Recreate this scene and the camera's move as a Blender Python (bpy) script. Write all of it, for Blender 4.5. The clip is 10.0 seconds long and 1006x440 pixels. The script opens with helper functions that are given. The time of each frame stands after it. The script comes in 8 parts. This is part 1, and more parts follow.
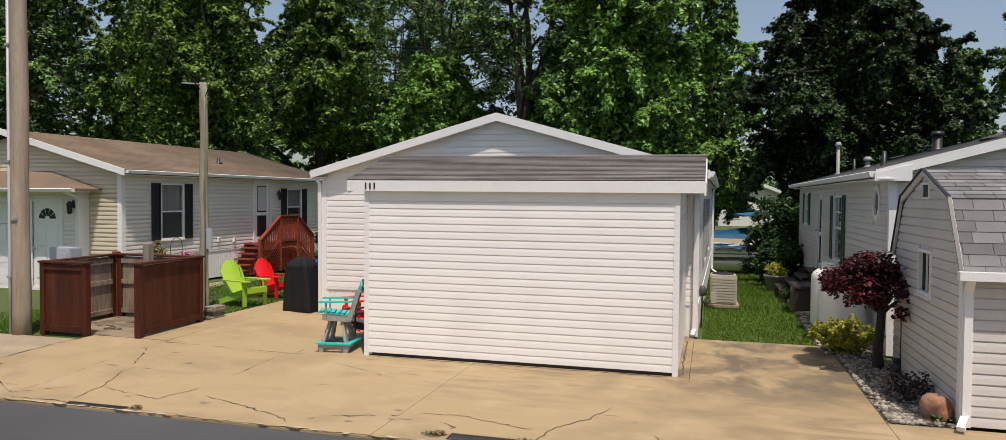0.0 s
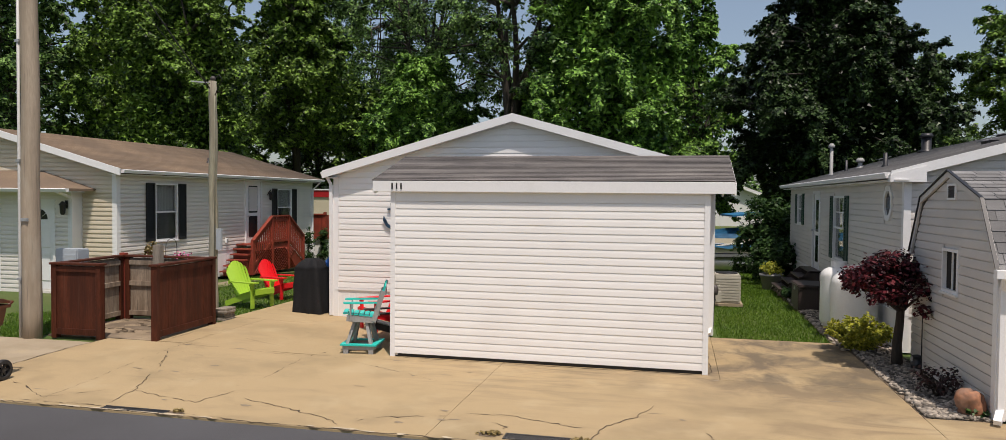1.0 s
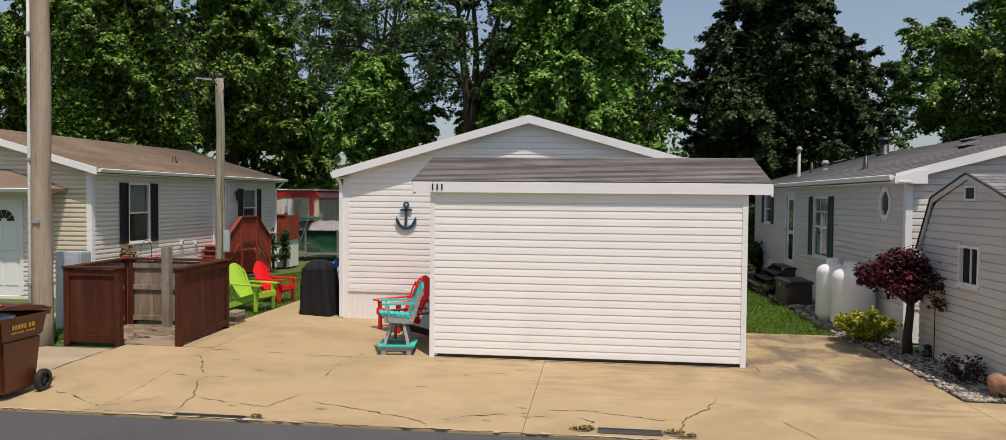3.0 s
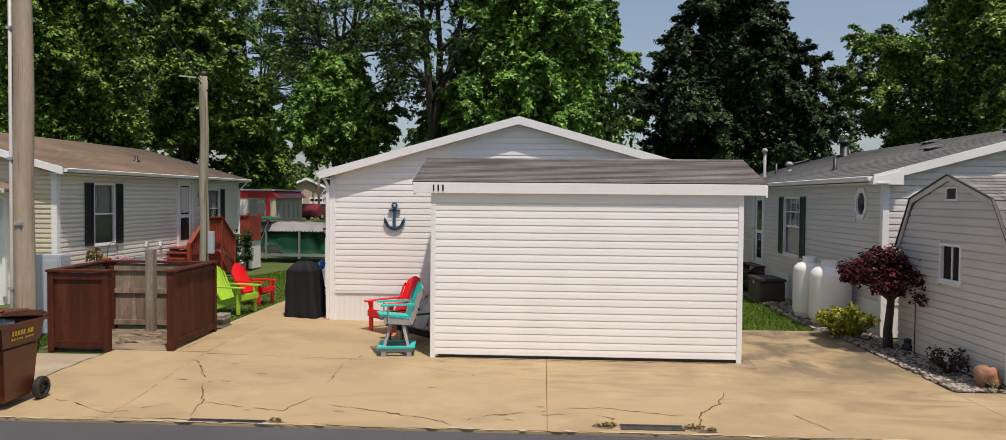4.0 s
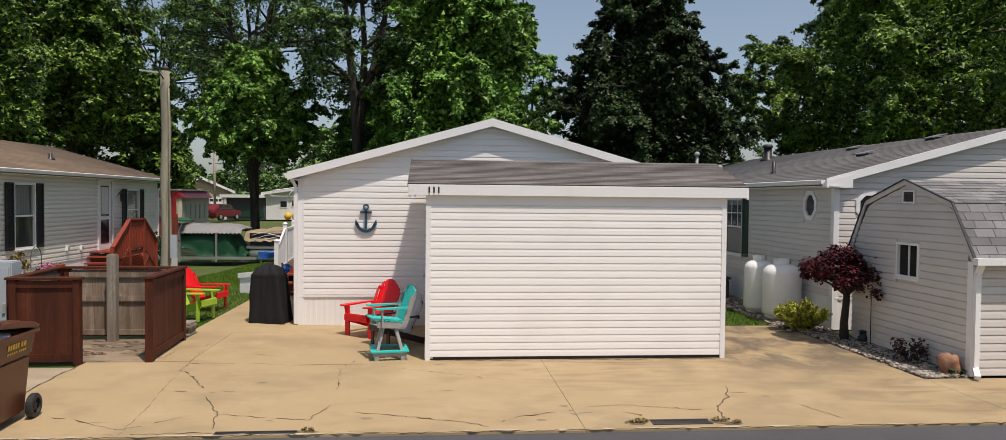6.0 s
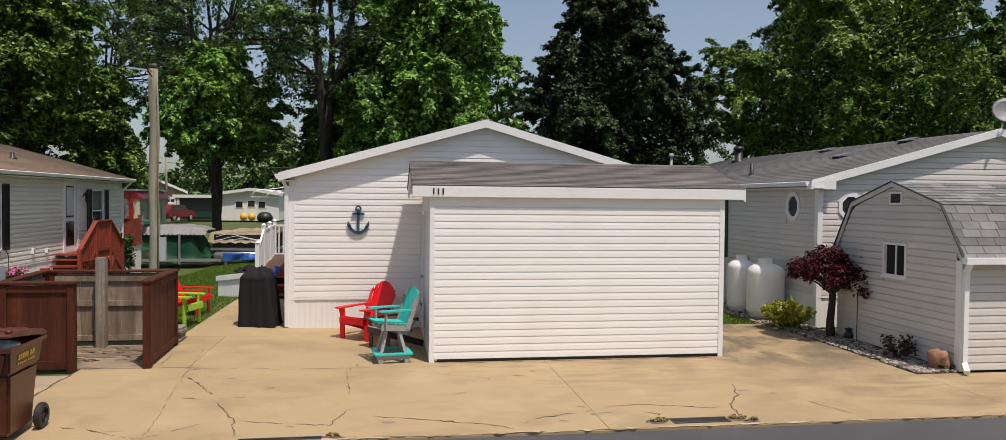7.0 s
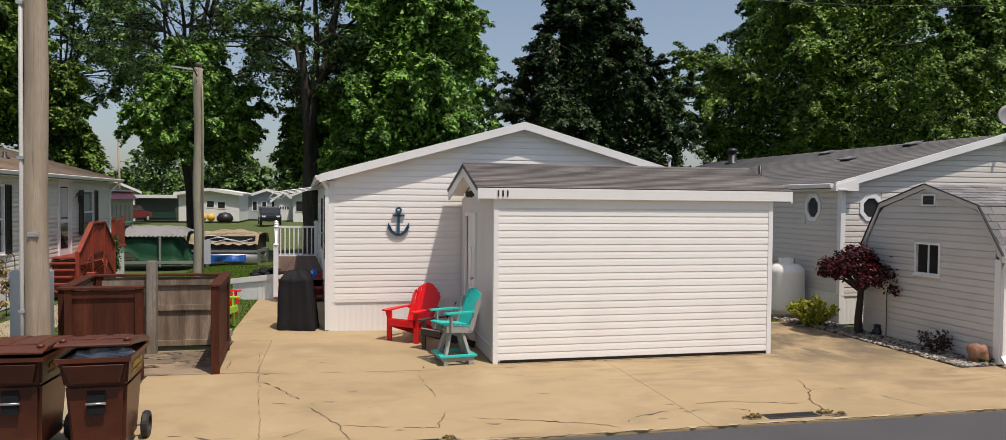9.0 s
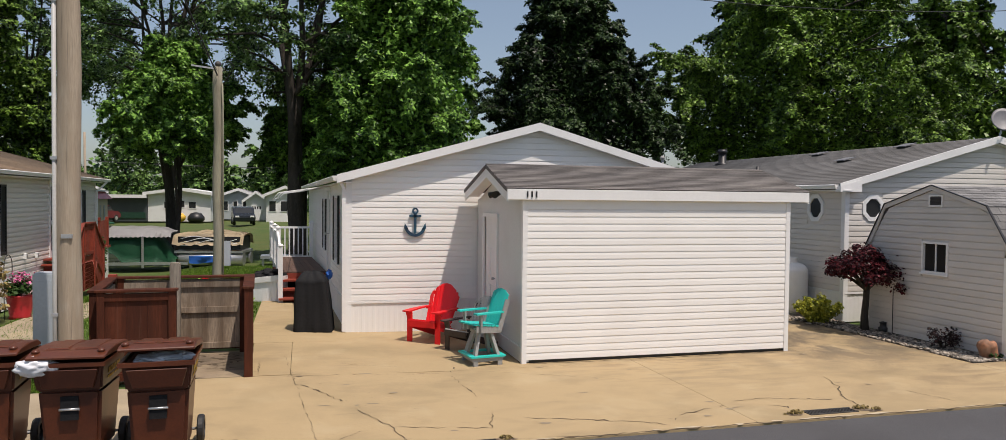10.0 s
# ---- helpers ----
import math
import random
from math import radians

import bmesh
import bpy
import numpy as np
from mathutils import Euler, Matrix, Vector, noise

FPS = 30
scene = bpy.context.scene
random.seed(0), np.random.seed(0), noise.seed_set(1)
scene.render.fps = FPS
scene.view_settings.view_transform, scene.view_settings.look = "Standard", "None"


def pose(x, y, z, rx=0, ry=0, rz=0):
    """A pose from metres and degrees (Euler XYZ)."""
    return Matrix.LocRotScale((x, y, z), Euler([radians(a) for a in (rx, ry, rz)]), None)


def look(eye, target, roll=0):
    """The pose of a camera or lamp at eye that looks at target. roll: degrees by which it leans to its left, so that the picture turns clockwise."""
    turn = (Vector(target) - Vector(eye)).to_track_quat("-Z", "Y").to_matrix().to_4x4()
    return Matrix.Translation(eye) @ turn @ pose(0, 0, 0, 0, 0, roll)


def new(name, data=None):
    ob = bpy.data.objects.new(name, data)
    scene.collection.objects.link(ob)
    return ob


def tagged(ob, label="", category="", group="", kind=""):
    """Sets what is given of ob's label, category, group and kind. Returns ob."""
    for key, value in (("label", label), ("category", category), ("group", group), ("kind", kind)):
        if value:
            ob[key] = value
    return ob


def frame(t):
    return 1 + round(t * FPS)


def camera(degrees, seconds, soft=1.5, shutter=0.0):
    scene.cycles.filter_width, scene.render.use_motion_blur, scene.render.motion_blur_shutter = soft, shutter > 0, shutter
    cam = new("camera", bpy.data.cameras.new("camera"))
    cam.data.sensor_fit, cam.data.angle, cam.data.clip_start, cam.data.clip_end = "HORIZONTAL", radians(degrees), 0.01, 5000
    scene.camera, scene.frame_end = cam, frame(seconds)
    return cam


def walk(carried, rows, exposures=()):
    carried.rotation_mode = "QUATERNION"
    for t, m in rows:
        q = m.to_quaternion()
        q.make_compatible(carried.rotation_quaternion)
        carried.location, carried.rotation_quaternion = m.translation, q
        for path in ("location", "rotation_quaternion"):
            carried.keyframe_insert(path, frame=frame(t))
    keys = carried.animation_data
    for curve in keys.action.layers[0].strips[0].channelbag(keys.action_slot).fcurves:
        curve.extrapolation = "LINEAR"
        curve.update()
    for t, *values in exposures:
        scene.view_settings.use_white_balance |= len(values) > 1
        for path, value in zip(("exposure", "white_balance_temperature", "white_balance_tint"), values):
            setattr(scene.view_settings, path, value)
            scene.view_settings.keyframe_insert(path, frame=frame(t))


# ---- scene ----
cam = camera(67.6, 10.0, soft=0.52)
METRES, EYE, TILT, LEAN, TURN = 8.374, 2.408, 0.0, 0.0, 15.5
ROWS = [
    (0.0, 0.0, 0.0, 0.0, 0.02, -1.78, -0.5),
    (0.5, -0.0514, -0.0014, -0.0002, -1.17, -1.76, -0.51),
    (1.0, -0.1038, -0.0024, -0.0003, -2.38, -1.75, -0.52),
    (1.5, -0.1559, -0.0041, -0.0005, -3.38, -1.74, -0.51),
    (2.0, -0.2083, -0.0046, -0.0021, -4.54, -1.74, -0.52),
    (2.5, -0.2622, -0.0044, -0.0011, -6.36, -1.73, -0.54),
    (4.0, -0.4105, 0.0064, -0.0003, -12.37, -1.67, -0.5),
    (4.5, -0.4559, 0.0145, -0.0008, -14.54, -1.66, -0.52),
    (5.0, -0.5012, 0.0245, -0.0007, -16.53, -1.65, -0.53),
    (5.5, -0.5451, 0.0353, 0.0008, -18.55, -1.63, -0.55),
    (7.0, -0.6723, 0.0822, 0.0039, -24.07, -1.56, -0.57),
    (7.5, -0.7172, 0.0989, 0.0045, -25.56, -1.55, -0.57),
    (8.0, -0.7642, 0.1173, 0.0045, -26.28, -1.56, -0.56),
    (8.5, -0.8109, 0.137, 0.005, -26.82, -1.56, -0.55),
    (9.0, -0.8607, 0.1607, 0.006, -27.97, -1.54, -0.55),
    (9.5, -0.9103, 0.1845, 0.0061, -29.12, -1.55, -0.54),
    (10.0, -0.9612, 0.2085, 0.0071, -30.52, -1.54, -0.56),
]
walk(cam, [(t, pose(0, 0, EYE, TILT, LEAN, TURN) @ pose(METRES * x, METRES * y, METRES * z, 90 + pitch, roll, yaw)) for t, x, y, z, yaw, pitch, roll in ROWS], exposures=[(0.0, -0.21, 6500, 15.8), (10.0, -0.21, 6500, 15.8)])

# ---- world, sun and exposure ----
SUN_WAY = Vector((0.6, -1.0, 2.8)).normalized()
world = bpy.data.worlds.new("world")
scene.world = world
world.use_nodes = True
sky = world.node_tree.nodes.new("ShaderNodeTexSky")
sky.sky_type, sky.sun_disc = "NISHITA", False
sky.sun_elevation, sky.sun_rotation = math.asin(SUN_WAY.z), math.atan2(SUN_WAY.x, SUN_WAY.y)
sky.air_density, sky.dust_density, sky.ozone_density = 1.0, 2.0, 1.0
back = world.node_tree.nodes["Background"]
back.inputs["Strength"].default_value = 0.108
haze = world.node_tree.nodes.new("ShaderNodeMix")
haze.data_type, haze.blend_type = "RGBA", "ADD"
haze.inputs["Factor"].default_value = 1.0
haze.inputs["B"].default_value = (0.90, 1.06, 0.95, 1)
world.node_tree.links.new(sky.outputs[0], haze.inputs["A"])
world.node_tree.links.new(haze.outputs["Result"], back.inputs["Color"])
sun = new("sun", bpy.data.lights.new("sun", "SUN"))
sun.data.energy, sun.data.angle, sun.data.color = 4.7, radians(0.6), (1.0, 0.92, 0.80)
sun.matrix_world = look(SUN_WAY * 60, (0, 0, 0))

# ---- materials ----


def surface(name, colour, rough=0.6, spread=0.12, fine=40.0, coarse=2.0, bump=0.15, metal=0.0, island=0.0, other=None, patch=0.5, stretch=(1, 1, 1), spec=0.5, piece=0.0, depth=0.01, edge=(0.12, 0.16)):
    """A material whose colour drifts at two scales (fine grain and coarse stains), with fine relief."""
    m = bpy.data.materials.new(name)
    m.use_nodes = True
    nt = m.node_tree
    N, L = nt.nodes, nt.links
    b = N["Principled BSDF"]
    b.inputs["Roughness"].default_value, b.inputs["Metallic"].default_value = rough, metal
    b.inputs["Specular IOR Level"].default_value = spec
    co = N.new("ShaderNodeTexCoord")
    geo = N.new("ShaderNodeNewGeometry")
    mp = N.new("ShaderNodeMapping")
    mp.inputs["Scale"].default_value = stretch
    L.new(geo.outputs["Position"], mp.inputs["Vector"])
    n1, n2 = N.new("ShaderNodeTexNoise"), N.new("ShaderNodeTexNoise")
    n1.inputs["Scale"].default_value, n1.inputs["Detail"].default_value = fine, 4
    n2.inputs["Scale"].default_value, n2.inputs["Detail"].default_value = coarse, 5
    L.new(mp.outputs[0], n1.inputs["Vector"])
    L.new(mp.outputs[0], n2.inputs["Vector"])
    dark = tuple(c * (1 - spread) for c in colour)
    light = tuple(min(1.0, c * (1 + spread)) for c in colour)
    r1 = N.new("ShaderNodeValToRGB")
    r1.color_ramp.elements[0].color, r1.color_ramp.elements[1].color = (*dark, 1), (*light, 1)
    r1.color_ramp.elements[0].position, r1.color_ramp.elements[1].position = 0.3, 0.7
    L.new(n1.outputs["Fac"], r1.inputs[0])
    r2 = N.new("ShaderNodeValToRGB")
    r2.color_ramp.elements[0].position, r2.color_ramp.elements[1].position = patch - edge[0], patch + edge[1]
    L.new(n2.outputs["Fac"], r2.inputs[0])
    mix = N.new("ShaderNodeMix")
    mix.data_type = "RGBA"
    mix.inputs["B"].default_value = (*(other or tuple(c * (1 - spread * 0.8) for c in colour)), 1)
    L.new(r2.outputs[0], mix.inputs["Factor"])
    L.new(r1.outputs[0], mix.inputs["A"])
    out = mix.outputs["Result"]
    if island or piece:
        hsv = N.new("ShaderNodeHueSaturation")
        mr = N.new("ShaderNodeMapRange")
        k = island or piece
        mr.inputs["To Min"].default_value, mr.inputs["To Max"].default_value = 1 - k, 1 + k
        if island:
            L.new(geo.outputs["Random Per Island"], mr.inputs["Value"])
        else:
            oi = N.new("ShaderNodeObjectInfo")
            L.new(oi.outputs["Random"], mr.inputs["Value"])
        L.new(mr.outputs[0], hsv.inputs["Value"])
        L.new(out, hsv.inputs["Color"])
        out = hsv.outputs[0]
    L.new(out, b.inputs["Base Color"])
    if bump:
        bp = N.new("ShaderNodeBump")
        bp.inputs["Strength"].default_value, bp.inputs["Distance"].default_value = bump, depth
        L.new(n1.outputs["Fac"], bp.inputs["Height"])
        L.new(bp.outputs[0], b.inputs["Normal"])
    return m


def leaf_surface(name, colour, light, through_part=0.3):
    m = bpy.data.materials.new(name)
    m.use_nodes = True
    nt = m.node_tree
    N, L = nt.nodes, nt.links
    b, out = N["Principled BSDF"], N["Material Output"]
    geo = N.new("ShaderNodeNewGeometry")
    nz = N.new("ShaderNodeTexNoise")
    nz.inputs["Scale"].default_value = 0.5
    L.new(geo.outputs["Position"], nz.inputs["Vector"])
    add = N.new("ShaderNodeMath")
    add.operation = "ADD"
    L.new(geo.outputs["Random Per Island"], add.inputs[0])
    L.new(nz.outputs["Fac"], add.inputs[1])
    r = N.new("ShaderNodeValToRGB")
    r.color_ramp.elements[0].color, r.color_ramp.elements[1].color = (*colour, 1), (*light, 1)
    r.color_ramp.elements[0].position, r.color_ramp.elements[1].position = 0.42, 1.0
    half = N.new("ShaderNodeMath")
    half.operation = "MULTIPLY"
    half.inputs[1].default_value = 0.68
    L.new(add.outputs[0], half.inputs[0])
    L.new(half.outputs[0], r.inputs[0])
    b.inputs["Roughness"].default_value = 0.42
    b.inputs["Specular IOR Level"].default_value = 0.22
    L.new(r.outputs[0], b.inputs["Base Color"])
    t = N.new("ShaderNodeBsdfTranslucent")
    L.new(r.outputs[0], t.inputs["Color"])
    mx = N.new("ShaderNodeMixShader")
    mx.inputs[0].default_value = through_part
    L.new(b.outputs[0], mx.inputs[1])
    L.new(t.outputs[0], mx.inputs[2])
    L.new(mx.outputs[0], out.inputs["Surface"])
    return m


def glass_surface(name, tint=(0.8, 0.85, 0.85)):
    m = bpy.data.materials.new(name)
    m.use_nodes = True
    b = m.node_tree.nodes["Principled BSDF"]
    b.inputs["Base Color"].default_value = (*tint, 1)
    b.inputs["Roughness"].default_value = 0.02
    b.inputs["Transmission Weight"].default_value = 1.0
    b.inputs["IOR"].default_value = 1.28
    return m


M_WHITE = surface("white_vinyl", (0.865, 0.85, 0.82), 0.42, 0.03, 60, 1.2, 0.04, other=(0.81, 0.79, 0.76), patch=0.62, piece=0.02)
M_TRIM = surface("white_trim_paint", (0.80, 0.80, 0.79), 0.45, 0.03, 50, 1.5, 0.05, other=(0.71, 0.71, 0.69), patch=0.66)
M_SKIRT = surface("white_skirting", (0.82, 0.81, 0.79), 0.45, 0.03, 50, 1.0, 0.05, other=(0.72, 0.70, 0.66), patch=0.66)
M_GREYVINYL = surface("pale_grey_vinyl", (0.65, 0.615, 0.57), 0.45, 0.04, 60, 1.0, 0.05, other=(0.585, 0.555, 0.515), patch=0.6, piece=0.03)
M_LEFTVINYL = surface("warm_grey_vinyl", (0.745, 0.71, 0.65), 0.45, 0.04, 60, 1.0, 0.05, other=(0.68, 0.65, 0.60), patch=0.6, piece=0.03)
# yellower copy of the left vinyl: warm sunlight on the front wall, as colour
M_LEFTSUNLIT = surface("sunlit_beige_vinyl", (0.66, 0.585, 0.45), 0.45, 0.04, 60, 1.0, 0.05, other=(0.60, 0.53, 0.41), patch=0.6, piece=0.03)
M_SHEDVINYL = surface("grey_shed_vinyl", (0.615, 0.585, 0.55), 0.45, 0.04, 60, 1.0, 0.05, other=(0.53, 0.52, 0.50), patch=0.6, piece=0.03)
M_BOARD = surface("painted_board", (0.66, 0.66, 0.65), 0.6, 0.04, 30, 1.4, 0.1, other=(0.6, 0.6, 0.58), patch=0.6)
M_SHINGLE = surface("grey_brown_shingle", (0.15, 0.135, 0.125), 0.9, 0.35, 120, 2.5, 0.5, other=(0.11, 0.10, 0.095), piece=0.16)
M_SHINGLE_LIGHT = surface("weathered_grey_shingle", (0.20, 0.196, 0.192), 0.9, 0.3, 120, 2.0, 0.5, other=(0.145, 0.142, 0.14), piece=0.28)
M_ROOF_BROWN = surface("brown_shingle", (0.205, 0.145, 0.095), 0.9, 0.35, 60, 0.8, 0.4, other=(0.15, 0.108, 0.074), island=0.08)
M_ROOF_GREY = surface("grey_shingle", (0.17, 0.165, 0.16), 0.9, 0.3, 60, 0.8, 0.4, other=(0.13, 0.125, 0.12), island=0.08)
M_CONCRETE = surface("tan_concrete", (0.378, 0.279, 0.150), 0.85, 0.12, 90, 0.55, 0.25, other=(0.30, 0.225, 0.12), patch=0.56, piece=0.03, depth=0.004, edge=(0.06, 0.1))
M_CONCRETE_GREY = surface("grey_concrete", (0.37, 0.30, 0.205), 0.85, 0.1, 90, 0.8, 0.25, other=(0.28, 0.225, 0.15), patch=0.56, piece=0.03, depth=0.004)
M_CONCRETE_STAINED = surface("stained_concrete", (0.27, 0.205, 0.135), 0.85, 0.16, 80, 1.4, 0.25, other=(0.13, 0.10, 0.068), patch=0.50, stretch=(0.8, 1.3, 1), depth=0.004, edge=(0.05, 0.1))


def stained(m, scale, stretch, low, high, colour, amount, turn=0.0, distort=0.0, near=None):
    """Lays a layer of noise-shaped stains over a material's base colour, everywhere or thinning out from a spot."""
    N, L = m.node_tree.nodes, m.node_tree.links
    base = N["Principled BSDF"].inputs["Base Color"]
    was = base.links[0].from_socket
    geo, mp, nz, r, mix = (N.new(k) for k in ("ShaderNodeNewGeometry", "ShaderNodeMapping", "ShaderNodeTexNoise", "ShaderNodeMapRange", "ShaderNodeMix"))
    mp.inputs["Scale"].default_value, mp.inputs["Rotation"].default_value = stretch, (0, 0, turn)
    nz.inputs["Scale"].default_value, nz.inputs["Detail"].default_value, nz.inputs["Distortion"].default_value = scale, 7, distort
    nz.inputs["Roughness"].default_value = 0.62
    r.inputs["From Min"].default_value, r.inputs["From Max"].default_value = low, high
    r.inputs["To Max"].default_value = amount
    mix.data_type = "RGBA"
    mix.inputs["B"].default_value = (*colour, 1)
    L.new(geo.outputs["Position"], mp.inputs["Vector"])
    L.new(mp.outputs[0], nz.inputs["Vector"])
    L.new(nz.outputs["Fac"], r.inputs["Value"])
    L.new(r.outputs[0], mix.inputs["Factor"])
    if near:
        far, fade, both = (N.new(k) for k in ("ShaderNodeVectorMath", "ShaderNodeMapRange", "ShaderNodeMath"))
        far.operation, both.operation = "DISTANCE", "MULTIPLY"
        far.inputs[1].default_value = near[0]
        fade.inputs["From Min"].default_value, fade.inputs["From Max"].default_value = near[2], near[1]
        L.new(geo.outputs["Position"], far.inputs[0])
        L.new(far.outputs["Value"], fade.inputs["Value"])
        L.new(fade.outputs[0], both.inputs[0])
        L.new(r.outputs[0], both.inputs[1])
        L.new(both.outputs[0], mix.inputs["Factor"])
    L.new(was, mix.inputs["A"])
    L.new(mix.outputs["Result"], base)


for m in (M_CONCRETE, M_CONCRETE_GREY, M_CONCRETE_STAINED):
    stained(m, 0.9, (1, 1.6, 1), 0.50, 0.72, (0.235, 0.178, 0.10), 0.6, 0.5, 0.4)
    stained(m, 2.2, (0.5, 3.0, 1), 0.60, 0.76, (0.21, 0.16, 0.10), 0.45, -0.35, 0.6)
    stained(m, 1.1, (1, 1, 1), 0.55, 0.75, (0.43, 0.335, 0.195), 0.8, 1.3)
    stained(m, 9.0, (1, 2.2, 1), 0.66, 0.74, (0.13, 0.10, 0.065), 0.8, -0.2)
    stained(m, 28.0, (1, 1, 1), 0.68, 0.74, (0.12, 0.09, 0.06), 0.7)
stained(M_CONCRETE, 1.5, (1, 0.8, 1), 0.40, 0.58, (0.12, 0.095, 0.066), 0.9, 0.3, 0.5, near=((0.7, 11.7, 0), 1.3, 3.4))
stained(M_CONCRETE, 3.0, (0.4, 2.6, 1), 0.48, 0.62, (0.20, 0.15, 0.09), 0.7, 0.0, 0.3, near=((-2.6, 10.2, 0), 0.3, 2.6))
stained(M_CONCRETE, 1.3, (0.6, 1.6, 1), 0.46, 0.62, (0.21, 0.15, 0.085), 0.7, 0.2, 0.8, near=((2.4, 8.2, 0), 1.0, 4.5))
M_CRACK = surface("crack_dirt", (0.085, 0.058, 0.034), 0.95, 0.4, 60, 4, 0.3)
M_CHIP = surface("pale_broken_concrete", (0.52, 0.43, 0.30), 0.9, 0.25, 60, 5, 0.4)
M_STAIN = surface("drive_stain", (0.26, 0.205, 0.135), 0.85, 0.15, 70, 5, 0.2)
M_ASPHALT = surface("asphalt", (0.075, 0.074, 0.078), 0.9, 0.35, 160, 0.6, 0.5, other=(0.06, 0.058, 0.06))
M_SOIL = surface("lawn_ground", (0.055, 0.095, 0.012), 0.95, 0.35, 30, 0.6, 0.5, other=(0.085, 0.10, 0.022))
M_GRASS = leaf_surface("grass_blade", (0.055, 0.125, 0.011), (0.155, 0.25, 0.030), 0.25)
M_DIRT = surface("bare_dirt", (0.20, 0.15, 0.10), 0.95, 0.3, 40, 2, 0.5, other=(0.13, 0.10, 0.07))
M_STONE = surface("river_stone", (0.25, 0.215, 0.175), 0.8, 0.2, 30, 3, 0.3, island=0.85)
M_ROCK = surface("red_boulder", (0.33, 0.15, 0.08), 0.85, 0.35, 18, 5, 0.7, other=(0.22, 0.14, 0.10))
M_REDWOOD = surface("red_brown_stain", (0.080, 0.021, 0.009), 0.68, 0.28, 14, 2.0, 0.25, other=(0.048, 0.014, 0.007), stretch=(4, 4, 0.6), piece=0.14, spec=0.22)
M_INNERWOOD = surface("weathered_brown_boards", (0.31, 0.245, 0.18), 0.85, 0.3, 20, 1.6, 0.4, other=(0.15, 0.105, 0.07), stretch=(4, 4, 0.5), piece=0.14)
M_DECKRED = surface("red_deck_stain", (0.27, 0.042, 0.020), 0.6, 0.22, 16, 2.0, 0.25, other=(0.20, 0.034, 0.018), piece=0.08)
M_DECKBROWN = surface("brown_deck_boards", (0.115, 0.065, 0.045), 0.7, 0.25, 16, 2.0, 0.25, other=(0.08, 0.045, 0.035), piece=0.15)
M_PALEWOOD = surface("pale_grey_wood", (0.52, 0.50, 0.46), 0.8, 0.2, 20, 2.5, 0.3, other=(0.42, 0.40, 0.36), stretch=(5, 5, 0.5))
M_OLDWOOD = surface("weathered_wood", (0.27, 0.235, 0.19), 0.85, 0.3, 20, 2.5, 0.4, other=(0.185, 0.155, 0.12), stretch=(5, 5, 0.5), piece=0.15)
M_POLE = surface("pole_wood", (0.385, 0.315, 0.235), 0.85, 0.16, 22, 1.6, 0.4, other=(0.31, 0.25, 0.18), stretch=(6, 6, 0.35))
M_BARK = surface("bark", (0.058, 0.048, 0.038), 0.95, 0.4, 12, 2, 0.8, other=(0.036, 0.03, 0.024), stretch=(3, 3, 0.6), depth=0.04)
M_RED = surface("red_plastic_wood", (0.74, 0.006, 0.010), 0.5, 0.06, 40, 4, 0.08)
M_LIME = surface("lime_plastic_wood", (0.36, 0.58, 0.045), 0.45, 0.06, 40, 4, 0.08)
M_TEAL = surface("teal_plastic_wood", (0.012, 0.52, 0.46), 0.5, 0.06, 40, 4, 0.08)
M_DISH = surface("grey_dish", (0.17, 0.17, 0.18), 0.5, 0.1, 30, 4, 0.05)
M_DARKVENT = surface("dark_flue", (0.07, 0.06, 0.055), 0.6, 0.2, 30, 4, 0.1)
M_GRATE = surface("drain_iron", (0.052, 0.047, 0.042), 0.6, 0.25, 30, 6, 0.2)
M_GREYBOARD = surface("grey_plastic_wood", (0.30, 0.30, 0.29), 0.55, 0.12, 30, 4, 0.15)
M_CART = surface("brown_cart_plastic", (0.105, 0.029, 0.012), 0.36, 0.14, 50, 3, 0.08, other=(0.062, 0.018, 0.009), patch=0.58)
M_RUBBER = surface("black_rubber", (0.02, 0.02, 0.021), 0.6, 0.2, 60, 5, 0.1)
M_BLACK = surface("black_paint", (0.018, 0.018, 0.02), 0.45, 0.2, 60, 5, 0.08)
M_SHUTTER_GREEN = surface("green_shutter", (0.015, 0.055, 0.035), 0.5, 0.15, 50, 4, 0.08)
M_COVER = surface("black_cover_cloth", (0.013, 0.013, 0.014), 0.82, 0.2, 25, 4, 0.35, spec=0.25)
M_NAVY = surface("navy_metal", (0.02, 0.045, 0.085), 0.45, 0.25, 40, 8, 0.15, other=(0.02, 0.10, 0.16))
M_TANK = surface("tank_paint", (0.80, 0.80, 0.78), 0.35, 0.03, 30, 2.0, 0.03, other=(0.72, 0.70, 0.66), patch=0.64)
M_METAL = surface("galvanised_metal", (0.50, 0.51, 0.52), 0.45, 0.12, 30, 4, 0.08, metal=0.6)
M_CABINET = surface("grey_cabinet_paint", (0.40, 0.44, 0.47), 0.45, 0.06, 30, 2, 0.05)
M_CONDUIT = surface("pale_grey_conduit", (0.47, 0.47, 0.45), 0.5, 0.08, 30, 2, 0.05)
M_ACCASE = surface("beige_case", (0.46, 0.43, 0.36), 0.5, 0.08, 40, 3, 0.08)
M_GLASS = glass_surface("window_glass", (0.72, 0.75, 0.75))
M_SCREENDARK = surface("dark_insect_screen", (0.022, 0.021, 0.02), 0.85, 0.15, 60, 4, 0.1, spec=0.2)
M_INSECT = surface("grey_insect_screen", (0.13, 0.125, 0.12), 0.8, 0.1, 60, 4, 0.1)
